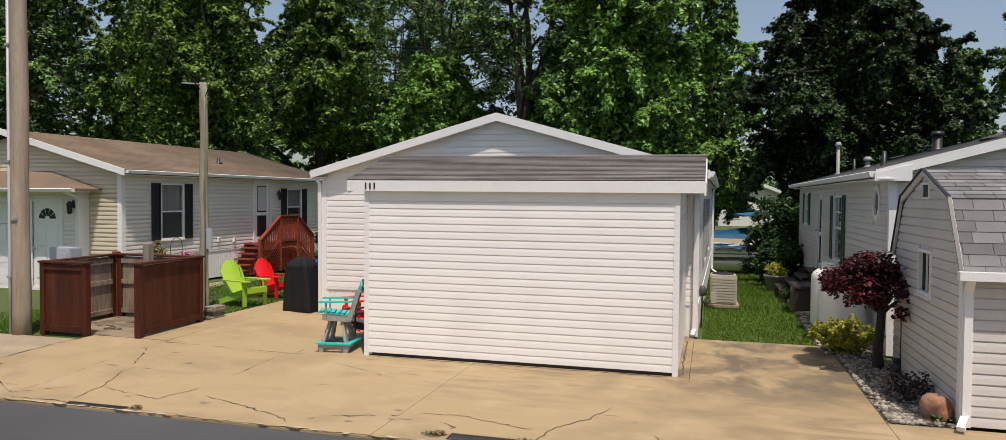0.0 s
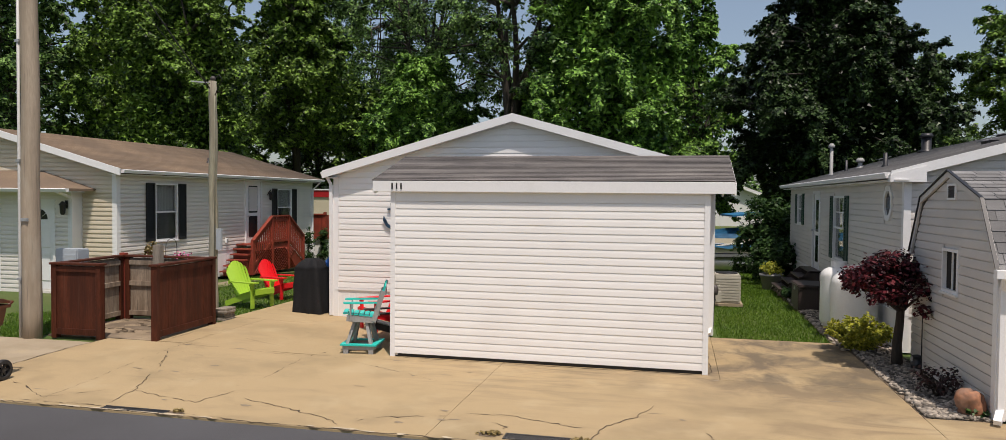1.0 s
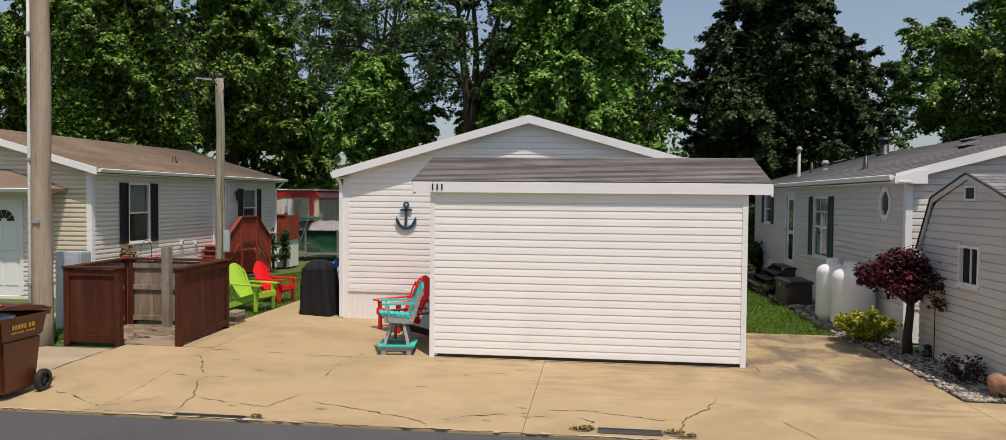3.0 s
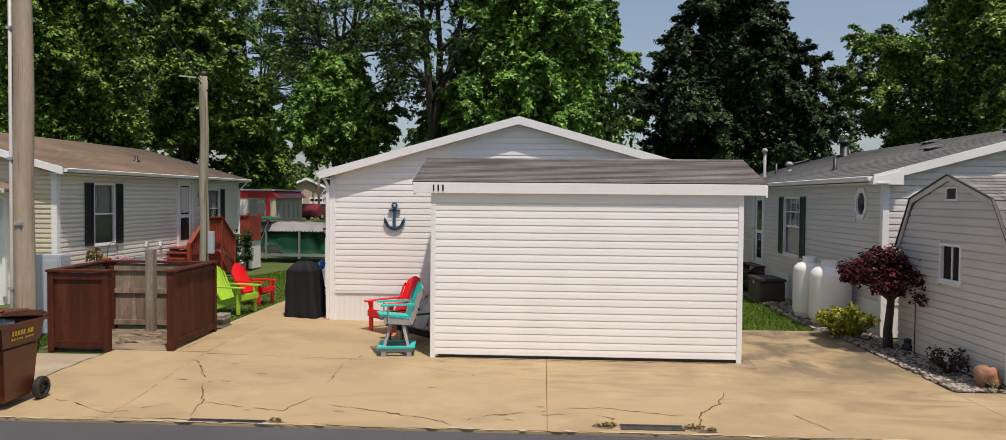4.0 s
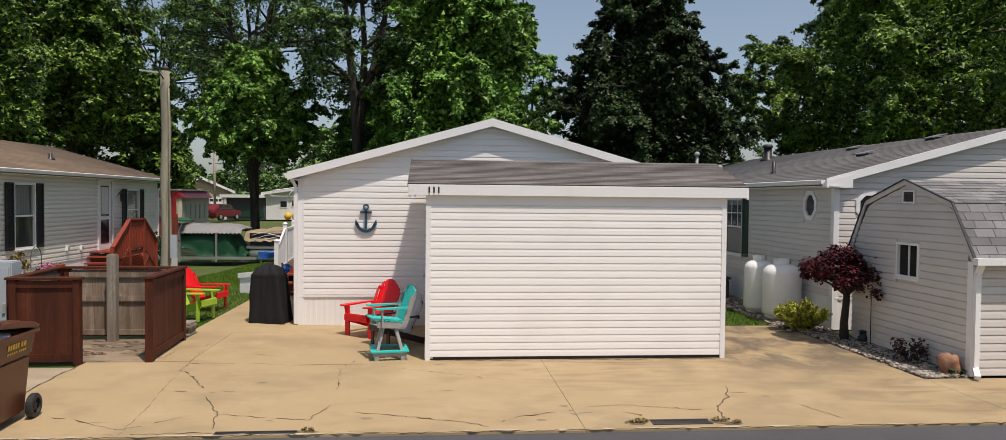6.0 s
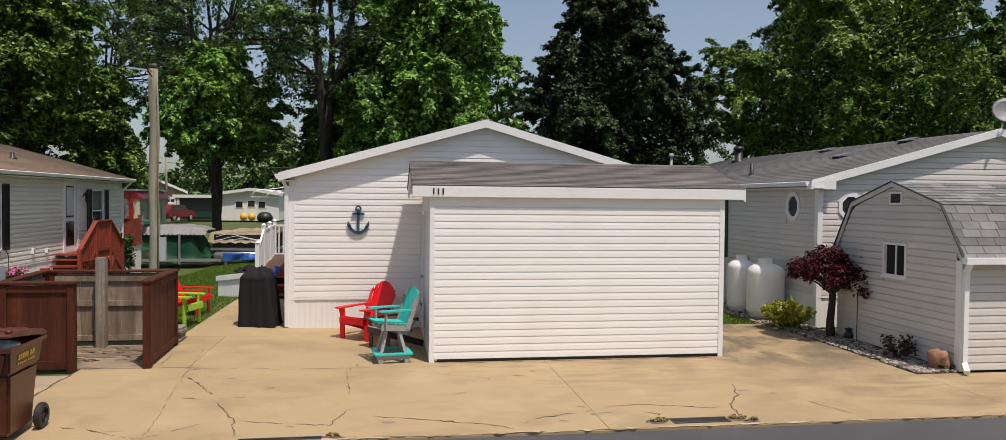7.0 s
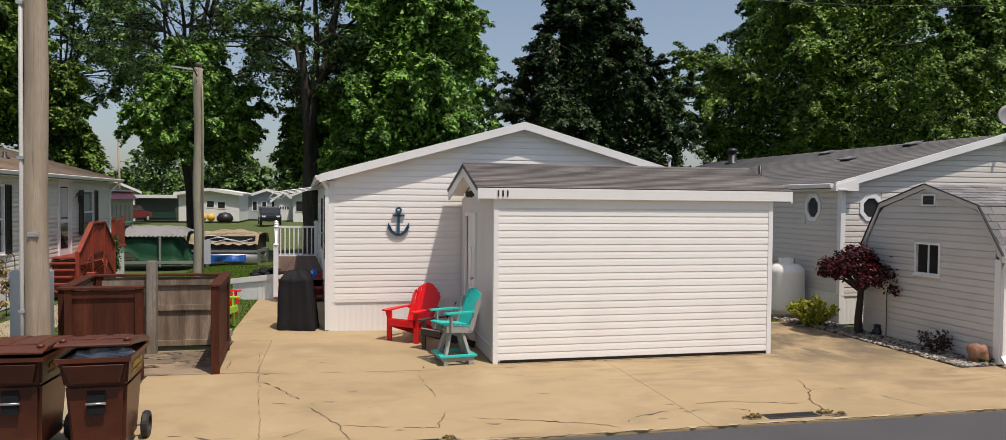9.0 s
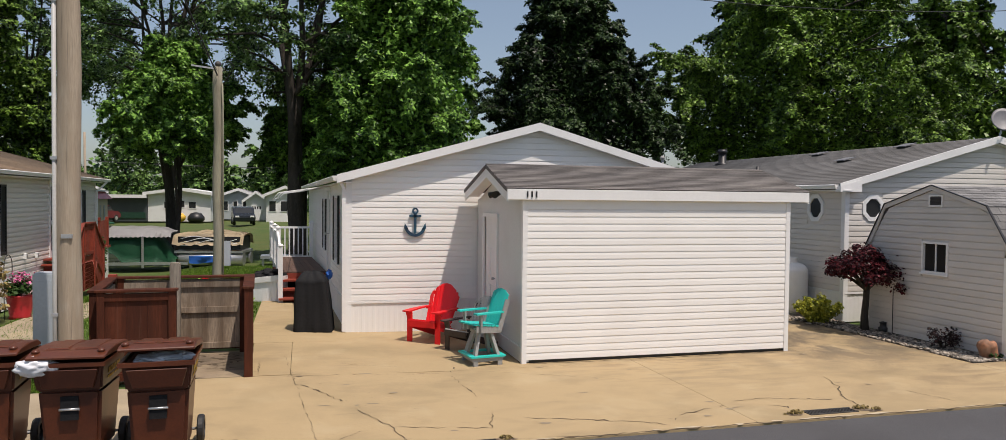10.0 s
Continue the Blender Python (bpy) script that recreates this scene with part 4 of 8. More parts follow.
downspout(MH, [(FX1 + 0.10, 13.33, 2.80), (FX1 - 0.03, 13.36, 2.62), (FX1 - 0.03, 13.36, 0.14), (FX1 - 0.06, 13.26, 0.05)])
downspout(MH, [(FX1 + 0.34, 26.95, 2.80), (FX1 + 0.27, 26.9, 2.62), (FX1 + 0.27, 26.9, -0.05), (FX1 + 0.50, 26.3, -0.16)])
meter = thing("utility_meter", (0, 0, 0), "small dark meter with a pipe on the white skirting", "meter")
bm = bmo()
lathe(bm, (FX1 + 0.08, 14.35, 0.60), [(0.0, 0.0), (0.055, 0.01), (0.07, 0.06), (0.07, 0.14), (0.04, 0.19), (0.0, 0.20)], 14)
part("body", bm, M_DARKVENT, meter)
bm = bmo()
tube(bm, [(FX1 + 0.08, 14.35, 0.62), (FX1 + 0.08, 14.38, 0.40), (FX1 + 0.07, 14.5, 0.30), (FX1 + 0.07, 14.52, -0.02)], 0.016, 8)
part("pipe", bm, M_DARKVENT, meter)

# anchor on the gable wall
anchor = thing("anchor_ornament", (0, 0, 0), "dark blue metal anchor ornament hung on white siding", "wall decor")
bm = bmo()
ax, ay = -6.185, FY - 0.045
for k in range(16):
    a0, a1 = 2 * math.pi * k / 16, 2 * math.pi * (k + 1) / 16
    bar(bm, (ax + 0.045 * math.cos(a0), ay, 2.245 + 0.045 * math.sin(a0)), (ax + 0.045 * math.cos(a1), ay, 2.245 + 0.045 * math.sin(a1)), 0.03, 0.022, (0, 1, 0))
bar(bm, (ax, ay, 2.21), (ax, ay, 1.83), 0.03, 0.045, (1, 0, 0))
bar(bm, (ax - 0.11, ay, 2.15), (ax + 0.11, ay, 2.15), 0.03, 0.04)
pts = [(ax + 0.17 * math.cos(a), ay, 1.97 + 0.175 * math.sin(a)) for a in np.linspace(math.pi * 1.08, math.pi * 1.92, 11)]
for p, q in zip(pts, pts[1:]):
    bar(bm, p, q, 0.03, 0.055)
for s in (-1, 1):
    prism(bm, [(ax + s * 0.125, ay - 0.015, 1.905), (ax + s * 0.205, ay - 0.015, 1.92), (ax + s * 0.19, ay - 0.015, 2.02)], [(ax + s * 0.125, ay + 0.015, 1.905), (ax + s * 0.205, ay + 0.015, 1.92), (ax + s * 0.19, ay + 0.015, 2.02)])
part("anchor", bm, M_NAVY, anchor)

# ---- right house ----
RH = tagged(new("house"), "grey vinyl-sided manufactured house with white trim and dark shutters", "house")
RX, RY, RYB = 2.65, 12.72, 25.0
B = Base((RX, RY, 0), 0)
OCT = (0.42, 0.92, 2.12, 2.62)
wall(RH, B, [(0, 2.78), (3.8, 3.80), (7.6, 2.78)], 0.0, M_GREYVINYL, 0.114, holes=[OCT], siding_from=0.64, ends=(0.08, 0.08), name="front_wall", lap=1.35)
ribbed(RH, B, 0.02, 7.58, 0.6)
BW = Base((RX, RYB, 0), -90)
uy = lambda y: RYB - y
ROCT = (uy(13.88), uy(13.34), 2.08, 2.64)
RWIN = (uy(18.16), uy(16.95), 1.08, 2.50)
RW2 = (uy(23.5), uy(22.6), 1.70, 2.58)
RDOOR = (uy(20.80), uy(19.95), 0.62, 2.56)
wall(RH, BW, [(0, 2.78), (RYB - RY, 2.78)], 0.0, M_GREYVINYL, 0.114, holes=[ROCT, RWIN, RW2, RDOOR], siding_from=0.64, ends=(0.05, 0.08), name="side_wall", lap=1.35)
ribbed(RH, BW, 0.02, RYB - RY - 0.02, 0.6)
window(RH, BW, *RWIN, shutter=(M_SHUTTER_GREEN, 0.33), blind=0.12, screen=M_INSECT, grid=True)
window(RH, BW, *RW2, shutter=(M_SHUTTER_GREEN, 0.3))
door(RH, BW, *RDOOR, glass=[(0.25, 0.75, 0.1, 0.45), (0.25, 0.75, 0.5, 0.92)], panels=False)
def octagon(house, B, uc, zc, ru, rz):
    bm = bmo()
    ring = lambda k: [(uc + ru * k * math.cos(a), zc + rz * k * math.sin(a)) for a in (math.pi / 8 + i * math.pi / 4 for i in range(8))]
    o, i_ = ring(1.18), ring(0.82)
    for k in range(8):
        q = (k + 1) % 8
        prism(bm, [B.p(o[k][0], 0.04, o[k][1]), B.p(o[q][0], 0.04, o[q][1]), B.p(i_[q][0], 0.04, i_[q][1]), B.p(i_[k][0], 0.04, i_[k][1])], [B.p(o[k][0], 0.0, o[k][1]), B.p(o[q][0], 0.0, o[q][1]), B.p(i_[q][0], 0.0, i_[q][1]), B.p(i_[k][0], 0.0, i_[k][1])])
    bmesh.ops.remove_doubles(bm, verts=bm.verts, dist=1e-4)
    w = part("octagon_window", bm, M_TRIM, house)
    # flat flange that closes the corners of the opening
    h = 0.285
    sq = [(uc + h * c, zc + h * s) for c, s in ((1, 0.414), (0.414, 1), (-0.414, 1), (-1, 0.414), (-1, -0.414), (-0.414, -1), (0.414, -1), (1, -0.414))]
    box = [(uc + h * c, zc + h * s) for c, s in ((1, 1), (-1, 1), (-1, -1), (1, -1))]
    n = ring(0.95)
    for k in range(4):
        a, b = n[2 * k], n[(2 * k + 1) % 8]
        c0 = box[k]
        tri = [c0, sq[(2 * k + 1) % 8], b, a, sq[(2 * k) % 8]]
        bm = bmo()
        prism(bm, [B.p(u, 0.012, z) for u, z in tri], [B.p(u, 0.002, z) for u, z in tri])
        part("flange", bm, M_GREYVINYL, w)
    bm = bmo()
    r = ring(0.86)
    prism(bm, [B.p(a, 0.008, b) for a, b in r], [B.p(a, 0.002, b) for a, b in r])
    part("pane", bm, M_BLACKGLASS, w)
octagon(RH, BW, (ROCT[0] + ROCT[1]) / 2, 2.36, 0.24, 0.27)
octagon(RH, B, 0.67, 2.37, 0.24, 0.25)
BB = Base((RX + 7.6, RYB, 0), 180)
wall(RH, BB, [(0, 2.78), (3.8, 3.80), (7.6, 2.78)], 0.0, None, name="rear_wall", backing=M_GREYVINYL)
BE = Base((RX + 7.6, RY, 0), 90)
wall(RH, BE, [(0, 2.78), (RYB - RY, 2.78)], 0.0, None, name="far_wall", backing=M_GREYVINYL)
bm = bmo()
wbox(bm, RX - 0.024, RX + 0.085, RY - 0.026, RY, 0.0, 2.78)
wbox(bm, RX - 0.024, RX, RY, RY + 0.085, 0.0, 2.78)
part("corner_trim", bm, M_TRIM, RH)
gable_roof(RH, 6.45, 4.02, 12.58, 25.3, 2.86, 3.94, M_ROOF_GREY, board=0.15, seed=8)
bm = bmo()
wbox(bm, 2.44, RX, 12.52, 25.2, 2.72, 2.74)
part("eave_soffit", bm, M_TRIM, RH)
bm = bmo()
prism(bm, [(2.385, 12.535, 2.82), (2.90, 12.535, 2.95), (2.90, 12.535, 2.70), (2.385, 12.535, 2.70)], [(2.385, 12.70, 2.70 + 0.1), (2.90, 12.70, 2.80), (2.90, 12.70, 2.70), (2.385, 12.70, 2.70)])
part("eave_return", bm, M_TRIM, RH, "white boxed eave return")
bm = bmo()
for s in (-1, 1):
    a, b = Vector((6.45 + s * 4.0, 12.60, 2.76)), Vector((6.45, 12.60, 3.81))
    prism(bm, [a, b, b - Vector((0, 0, 0.01)), a - Vector((0, 0, 0.01))], [p + Vector((0, 0.12, 0)) for p in (a, b, b - Vector((0, 0, 0.01)), a - Vector((0, 0, 0.01)))])
part("soffit", bm, M_TRIM, RH)
def roof_z(x):
    return 2.86 + (3.94 - 2.86) * (1 - abs(x - 6.45) / 4.02)
def pipe_vent(x, y, h, r, cap, mat):
    v = thing("roof_vent", (0, 0, 0), "metal vent pipe standing on the grey roof", "vent", "roof vents")
    z = roof_z(x)
    bm = bmo()
    lathe(bm, (x, y, z - 0.05), [(r * 1.8, 0), (r * 1.8, 0.06), (r, 0.1), (r, h)], 12)
    part("pipe", bm, mat, v)
    if cap:
        bm = bmo()
        lip = r * (1.9 if r < 0.1 else 1.3)
        lathe(bm, (x, y, z - 0.05 + h), [(r * 0.8, 0.0), (lip, 0.02), (lip, 0.07), (r * 1.0, 0.13)], 12)
        part("cap", bm, mat, v)
pipe_vent(3.3, 22.2, 0.80, 0.045, True, M_GREYBOARD)
pipe_vent(4.06, 22.3, 0.20, 0.06, True, M_GREYBOARD)
pipe_vent(3.79, 22.7, 0.36, 0.04, False, M_BLACK)
pipe_vent(3.39, 16.95, 0.34, 0.045, False, M_BLACK)
pipe_vent(5.83, 22.7, 0.42, 0.13, True, M_BLACK)
for x, y in ((5.94, 17.83), (4.79, 15.37), (6.08, 14.83), (5.48, 25.7)):
    v = thing("roof_vent", (0, 0, 0), "low dark box vent on the grey shingle roof", "vent", "box vents")
    z = roof_z(x)
    bm = bmo()
    wbox(bm, x - 0.12, x + 0.12, y - 0.14, y + 0.14, z - 0.06, z + 0.04)
    part("base", bm, M_BLACK, v)
    bm = bmo()
    prism(bm, [(x - 0.18, y - 0.19, z + 0.01), (x + 0.18, y - 0.19, z + 0.10), (x + 0.18, y - 0.19, z + 0.12), (x - 0.18, y - 0.19, z + 0.03)], [(x - 0.18, y + 0.19, z + 0.01), (x + 0.18, y + 0.19, z + 0.10), (x + 0.18, y + 0.19, z + 0.12), (x - 0.18, y + 0.19, z + 0.03)])
    part("hood", bm, M_DISH, v)
dish = thing("satellite_dish", (0, 0, 0), "grey satellite dish on a bent mast at the roof edge", "satellite dish")
bm = bmo()
tube(bm, [(6.45, 12.6, 3.85), (6.57, 12.65, 4.05), (6.62, 12.66, 4.22)], 0.022, 8)
part("mast", bm, M_METAL, dish)
bm = bmo()
rings = []
dn = Vector((-0.35, -0.75, 0.35)).normalized()
du = dn.cross(Vector((0, 0, 1))).normalized()
dv = du.cross(dn)
dc = Vector((6.62, 12.62, 4.33))
for r, d in ((0.0, -0.05), (0.1, -0.045), (0.2, -0.025), (0.26, 0.0), (0.255, -0.008), (0.1, -0.06), (0.0, -0.07)):
    rings.append([bm.verts.new(dc + dn * d + (du * math.cos(a) + dv * math.sin(a) * 1.08) * max(r, 0.002)) for a in (2 * math.pi * k / 24 for k in range(24))])
for a, b in zip(rings, rings[1:]):
    for k in range(24):
        f = bm.faces.new((a[k], a[(k + 1) % 24], b[(k + 1) % 24], b[k]))
        f.smooth = True
part("reflector", bm, M_DISH, dish)
bm = bmo()
bar(bm, dc - dv * 0.26, dc + dn * 0.3 - dv * 0.16, 0.025, 0.025)
bar(bm, dc + dn * 0.28 - dv * 0.2, dc + dn * 0.28 - dv * 0.08, 0.05, 0.05)
part("feed_arm", bm, M_METAL, dish)

# ---- gambrel shed on the right ----
GS = tagged(new("garden_shed"), "pale grey vinyl garden shed with a gambrel shingle roof", "shed")
GX, GY0, GY1, GX1 = 2.57, 8.88, 11.88, 6.4
BG = Base((GX, GY1, 0), -90)
gu = lambda y: GY1 - y
GW = (gu(10.60), gu(10.03), 1.24, 1.80)
G_TOP = [(0, 1.66), (gu(11.43), 2.38), (gu(10.39), 2.71), (gu(9.30), 2.37), (gu(GY0), 1.66)]
wall(GS, BG, G_TOP, 0.03, M_SHEDVINYL, 0.114, holes=[GW], ends=(0.0, 0.08), name="gable_wall", lap=1.3)
window(GS, BG, *GW, double=False, cloth=False)
bm = bmo()
um = (GW[0] + GW[1]) / 2
fbox(bm, BG, GW[0] + 0.038, GW[1] - 0.038, -0.020, -0.016, GW[2] + 0.038, GW[3] - 0.038)
part("insect_screen", bm, M_SCREENDARK, GS, "dark insect screen")
bm = bmo()
fbox(bm, BG, um - 0.013, um + 0.013, -0.014, 0.004, GW[2] + 0.04, GW[3] - 0.04)
part("mullion", bm, M_TRIM, GS)
bm = bmo()
fbox(bm, BG, GW[0] + 0.05, GW[0] + 0.12, -0.16, -0.14, GW[2] + 0.05, GW[3] - 0.05)
part("curtain", bm, M_CURTAIN, GS)
# dark sheet inside the shed, its unlit interior given as colour
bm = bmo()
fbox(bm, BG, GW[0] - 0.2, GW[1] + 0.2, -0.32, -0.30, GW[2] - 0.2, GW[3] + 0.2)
part("room_shade_sheet", bm, M_ROOMSHADE, GS)
BGF = Base((GX, GY0, 0), 0)
wall(GS, BGF, [(0, 1.66), (GX1 - GX, 1.66)], 0.03, M_SHEDVINYL, 0.114, ends=(0.09, 0.0), name="front_wall", lap=1.3)
BGB = Base((GX1, GY1, 0), 180)
wall(GS, BGB, [(0, 1.66), (GX1 - GX, 1.66)], 0.03, None, name="rear_wall", backing=M_SHEDVINYL)
BGE = Base((GX1, GY0, 0), 90)
wall(GS, BGE, [(0, 1.66), (0.42, 2.37), (1.51, 2.71), (2.55, 2.38), (3.0, 1.66)], 0.03, None, name="far_wall", backing=M_SHEDVINYL)
G_ROOF = [((8.76, 1.62), (9.27, 2.43)), ((9.27, 2.43), (10.39, 2.785)), ((11.95, 1.64), (11.48, 2.445)), ((11.48, 2.445), (10.39, 2.785))]
GO = 0.03
gs_slopes = []
for k, ((ya, za), (yb, zb)) in enumerate(G_ROOF):
    bm = bmo()
    slab(bm, (GX - GO, ya, za), (GX1 + 0.1, ya, za), (GX1 + 0.1, yb, zb), (GX - GO, yb, zb), 0.05)
    r = part("roof", bm, M_SHINGLE_LIGHT, GS)
    gs_slopes.append((r, (GX - GO, ya, za), (GX1 + 0.1, ya, za), (GX - GO, yb, zb)))
    bm = bmo()
    a, b = Vector((GX - GO - 0.025, ya, za + 0.005)), Vector((GX - GO - 0.025, yb, zb + 0.005))
    low = Vector((0, 0, -0.075))
    sh = Vector((0, 0.075 if k < 2 else -0.075, -0.03)) if k % 2 == 0 else low
    prism(bm, [a, b, b + low, a + sh], [p + Vector((0.028, 0, 0)) for p in (a, b, b + low, a + sh)])
    part("rake_board", bm, M_SHEDVINYL, GS)
    bm = bmo()
    bar(bm, a + Vector((0.0, 0, 0.012)), b + Vector((0.0, 0, 0.012)), 0.04, 0.014)
    part("drip_edge", bm, M_BLACK, GS)
bm = bmo()
wbox(bm, GX - 0.1, GX1 + 0.1, 8.66, 8.76, 1.585, 1.675)
part("gutter", bm, M_TRIM, GS)
bm = bmo()
wbox(bm, GX - 0.024, GX + 0.09, GY0 - 0.026, GY0, 0.02, 1.62)
wbox(bm, GX - 0.024, GX, GY0, GY0 + 0.08, 0.02, 1.62)
part("corner_trim", bm, M_TRIM, GS)
downspout(GS, [(GX + 0.03, 8.75, 1.60), (GX + 0.03, 8.83, 1.45), (GX + 0.03, 8.83, 0.14), (GX - 0.06, 8.66, 0.05)], 0.075)
gv = bmo()
fbox(gv, BG, gu(10.46), gu(10.16), 0.018, 0.04, 2.42, 2.445)
fbox(gv, BG, gu(10.46), gu(10.16), 0.018, 0.04, 2.60, 2.625)
fbox(gv, BG, gu(10.46), gu(10.46) + 0.025, 0.018, 0.04, 2.445, 2.60)
fbox(gv, BG, gu(10.16) - 0.025, gu(10.16), 0.018, 0.04, 2.445, 2.60)
vent = part("gable_vent", gv, M_TRIM, GS)
for k in range(6):
    gv = bmo()
    z = 2.45 + k * 0.025
    prism(gv, [BG.p(gu(10.435), 0.02, z + 0.022), BG.p(gu(10.435), 0.02, z + 0.026), BG.p(gu(10.435), 0.036, z + 0.006), BG.p(gu(10.435), 0.036, z)], [BG.p(gu(10.185), 0.02, z + 0.022), BG.p(gu(10.185), 0.02, z + 0.026), BG.p(gu(10.185), 0.036, z + 0.006), BG.p(gu(10.185), 0.036, z)])
    part("slat", gv, M_DARKVENT, vent)

# ---- left house ----
LH = tagged(new("house"), "beige-grey manufactured house with a brown shingle roof", "house")
LX, LY, LYB = -14.7, 16.08, 26.5
BS = Base((LX, LY, -0.15), 90)
ly = lambda y: y - LY
LW1 = (ly(17.46), ly(18.42), 1.27, 2.85)
LW2 = (ly(23.84), ly(24.86), 1.45, 2.78)
LD = (ly(21.9), ly(22.78), 0.85, 2.98)
wall(LH, BS, [(0, 3.05), (LYB - LY, 3.05)], 0.0, M_LEFTVINYL, 0.114, holes=[LW1, LW2, LD], siding_from=0.86, ends=(0.1, 0.08), name="side_wall", lap=1.6)
BSF = Base((LX + 0.024, LY, -0.15), 90)
ribbed(LH, BS, 0.02, LYB - LY - 0.02, 0.83)
window(LH, BSF, *LW1, shutter=(M_BLACK, 0.34), blind=0.97, screen=M_INSECT)
window(LH, BSF, *LW2, shutter=(M_BLACK, 0.34), blind=0.97, screen=M_INSECT)
door(LH, BSF, *LD, glass=[(0.2, 0.8, 0.52, 0.94), (0.2, 0.8, 0.14, 0.47)], panels=False)
bm = bmo()
fbox(bm, BSF, LD[0] + 0.2, LD[1] - 0.2, -0.0035, -0.001, LD[2] + 1.16, LD[3] - 0.16)
part("door_blind", bm, M_CURTAIN, LH)
BLF = Base((LX - 7.3, LY, -0.15), 0)
wall(LH, BLF, [(0, 3.05), (3.65, 4.05), (7.3, 3.05)], 0.0, M_LEFTSUNLIT, 0.114, siding_from=0.4, ends=(0.08, 0.1), name="front_wall", lap=1.6)
BLB = Base((LX, LYB, -0.15), 180)
wall(LH, BLB, [(0, 3.05), (3.65, 4.05), (7.3, 3.05)], 0.0, None, name="rear_wall", backing=M_LEFTVINYL)
BLL = Base((LX - 7.3, LYB, -0.15), -90)
wall(LH, BLL, [(0, 3.05), (LYB - LY, 3.05)], 0.0, None, name="far_wall", backing=M_LEFTVINYL)
bm = bmo()
wbox(bm, LX - 0.10, LX + 0.036, LY - 0.036, LY, -0.15, 2.9)
wbox(bm, LX, LX + 0.036, LY, LY + 0.10, -0.15, 2.9)
part("corner_trim", bm, M_TRIM, LH)
bm = bmo()
wbox(bm, LX, LX + 0.036, LYB - 0.1, LYB, -0.15, 2.9)
part("corner_trim", bm, M_TRIM, LH)
gable_roof(LH, LX - 3.65, 3.98, 15.80, 26.75, 3.02, 4.10, M_ROOF_BROWN, board=0.17, seed=11)
bm = bmo()
wbox(bm, LX, LX + 0.3, 15.82, 26.7, 2.88, 2.90)
part("eave_soffit", bm, M_TRIM, LH)
downspout(LH, [(LX + 0.36, 26.55, 2.92), (LX + 0.08, 26.42, 2.6), (LX + 0.07, 26.42, 0.1), (LX + 0.3, 26.2, -0.1)])
for x, y in ((-15.9, 21.7),):
    v = thing("roof_vent", (0, 0, 0), "small dark vent pipe on the brown roof", "vent", "roof vents")
    z = 3.02 + 1.08 * (1 - abs(x - (LX - 3.65)) / 3.98)
    bm = bmo()
    lathe(bm, (x, y, z - 0.03), [(0.13, 0), (0.12, 0.05), (0.05, 0.09), (0.05, 0.20)], 10)
    part("pipe", bm, M_BLACK, v)

# entry wing of the left house
EW = tagged(new("garage_wing"), "low garage wing with a white panelled door and brown roof", "garage")
BWG = Base((-24.0, 15.72, -0.15), 0)
eu = lambda x: x + 24.0
ED = (eu(-17.18), eu(-16.26), 0.1, 2.32)
GD = (eu(-20.6), eu(-17.98), 0.02, 2.30)
wall(EW, BWG, [(0, 2.62), (eu(-15.72), 2.62)], 0.0, M_LEFTVINYL, 0.114, holes=[ED, GD], ends=(0.08, 0.08), name="front_wall", lap=1.35)
door(EW, BWG, *ED, fan=True)
bm = bmo()
for a, b, c, d in ((GD[0] - 0.1, GD[0], 0, 2.4), (GD[1], GD[1] + 0.1, 0, 2.4), (GD[0], GD[1], 2.3, 2.4)):
    fbox(bm, BWG, a, b, -0.05, 0.035, c, d)
gd = part("garage_door", bm, M_TRIM, EW)
for k in range(4):
    bm = bmo()
    fbox(bm, BWG, GD[0], GD[1], -0.05, -0.015, GD[2] + k * 0.57, GD[2] + k * 0.57 + 0.562)
    for j in range(4):
        a = GD[0] + 0.08 + j * (GD[1] - GD[0] - 0.1) / 4
        fbox(bm, BWG, a, a + (GD[1] - GD[0]) / 4 - 0.12, -0.015, -0.008, GD[2] + k * 0.57 + 0.1, GD[2] + k * 0.57 + 0.46)
    part("panel", bm, M_TRIM, gd)
bm = bmo()
wbox(bm, -15.72 - 0.09, -15.72 + 0.02, 15.72 - 0.026, 15.72, -0.15, 2.45)
wbox(bm, -15.72, -15.72 + 0.02, 15.72, 16.07, -0.15, 2.45)
part("corner_trim", bm, M_TRIM, EW)
bm = bmo()
prism(bm, [(-15.3, 15.2, 2.52), (-24.2, 15.2, 2.52), (-24.2, 16.07, 3.0), (-17.0, 16.07, 3.0)], [(-15.3, 15.2, 2.46), (-24.2, 15.2, 2.46), (-24.2, 16.07, 2.7), (-17.0, 16.07, 2.7)])
prism(bm, [(-15.3, 15.2, 2.52), (-17.0, 16.07, 3.0), (-15.3, 16.07, 2.52)], [(-15.3, 15.2, 2.46), (-17.0, 16.07, 2.7), (-15.3, 16.07, 2.46)])
wr = part("roof", bm, M_ROOF_BROWN, EW)
gutter(EW, (-15.3, 15.2, 2.52), (-24.2, 15.2, 2.52), (0, -1, 0))
bm = bmo()
wbox(bm, -24.1, -15.32, 15.2, 15.72, 2.425, 2.445)
part("soffit", bm, M_TRIM, EW)
downspout(EW, [(-15.6, 15.14, 2.44), (-15.66, 15.66, 2.28), (-15.66, 15.67, 0.05)])

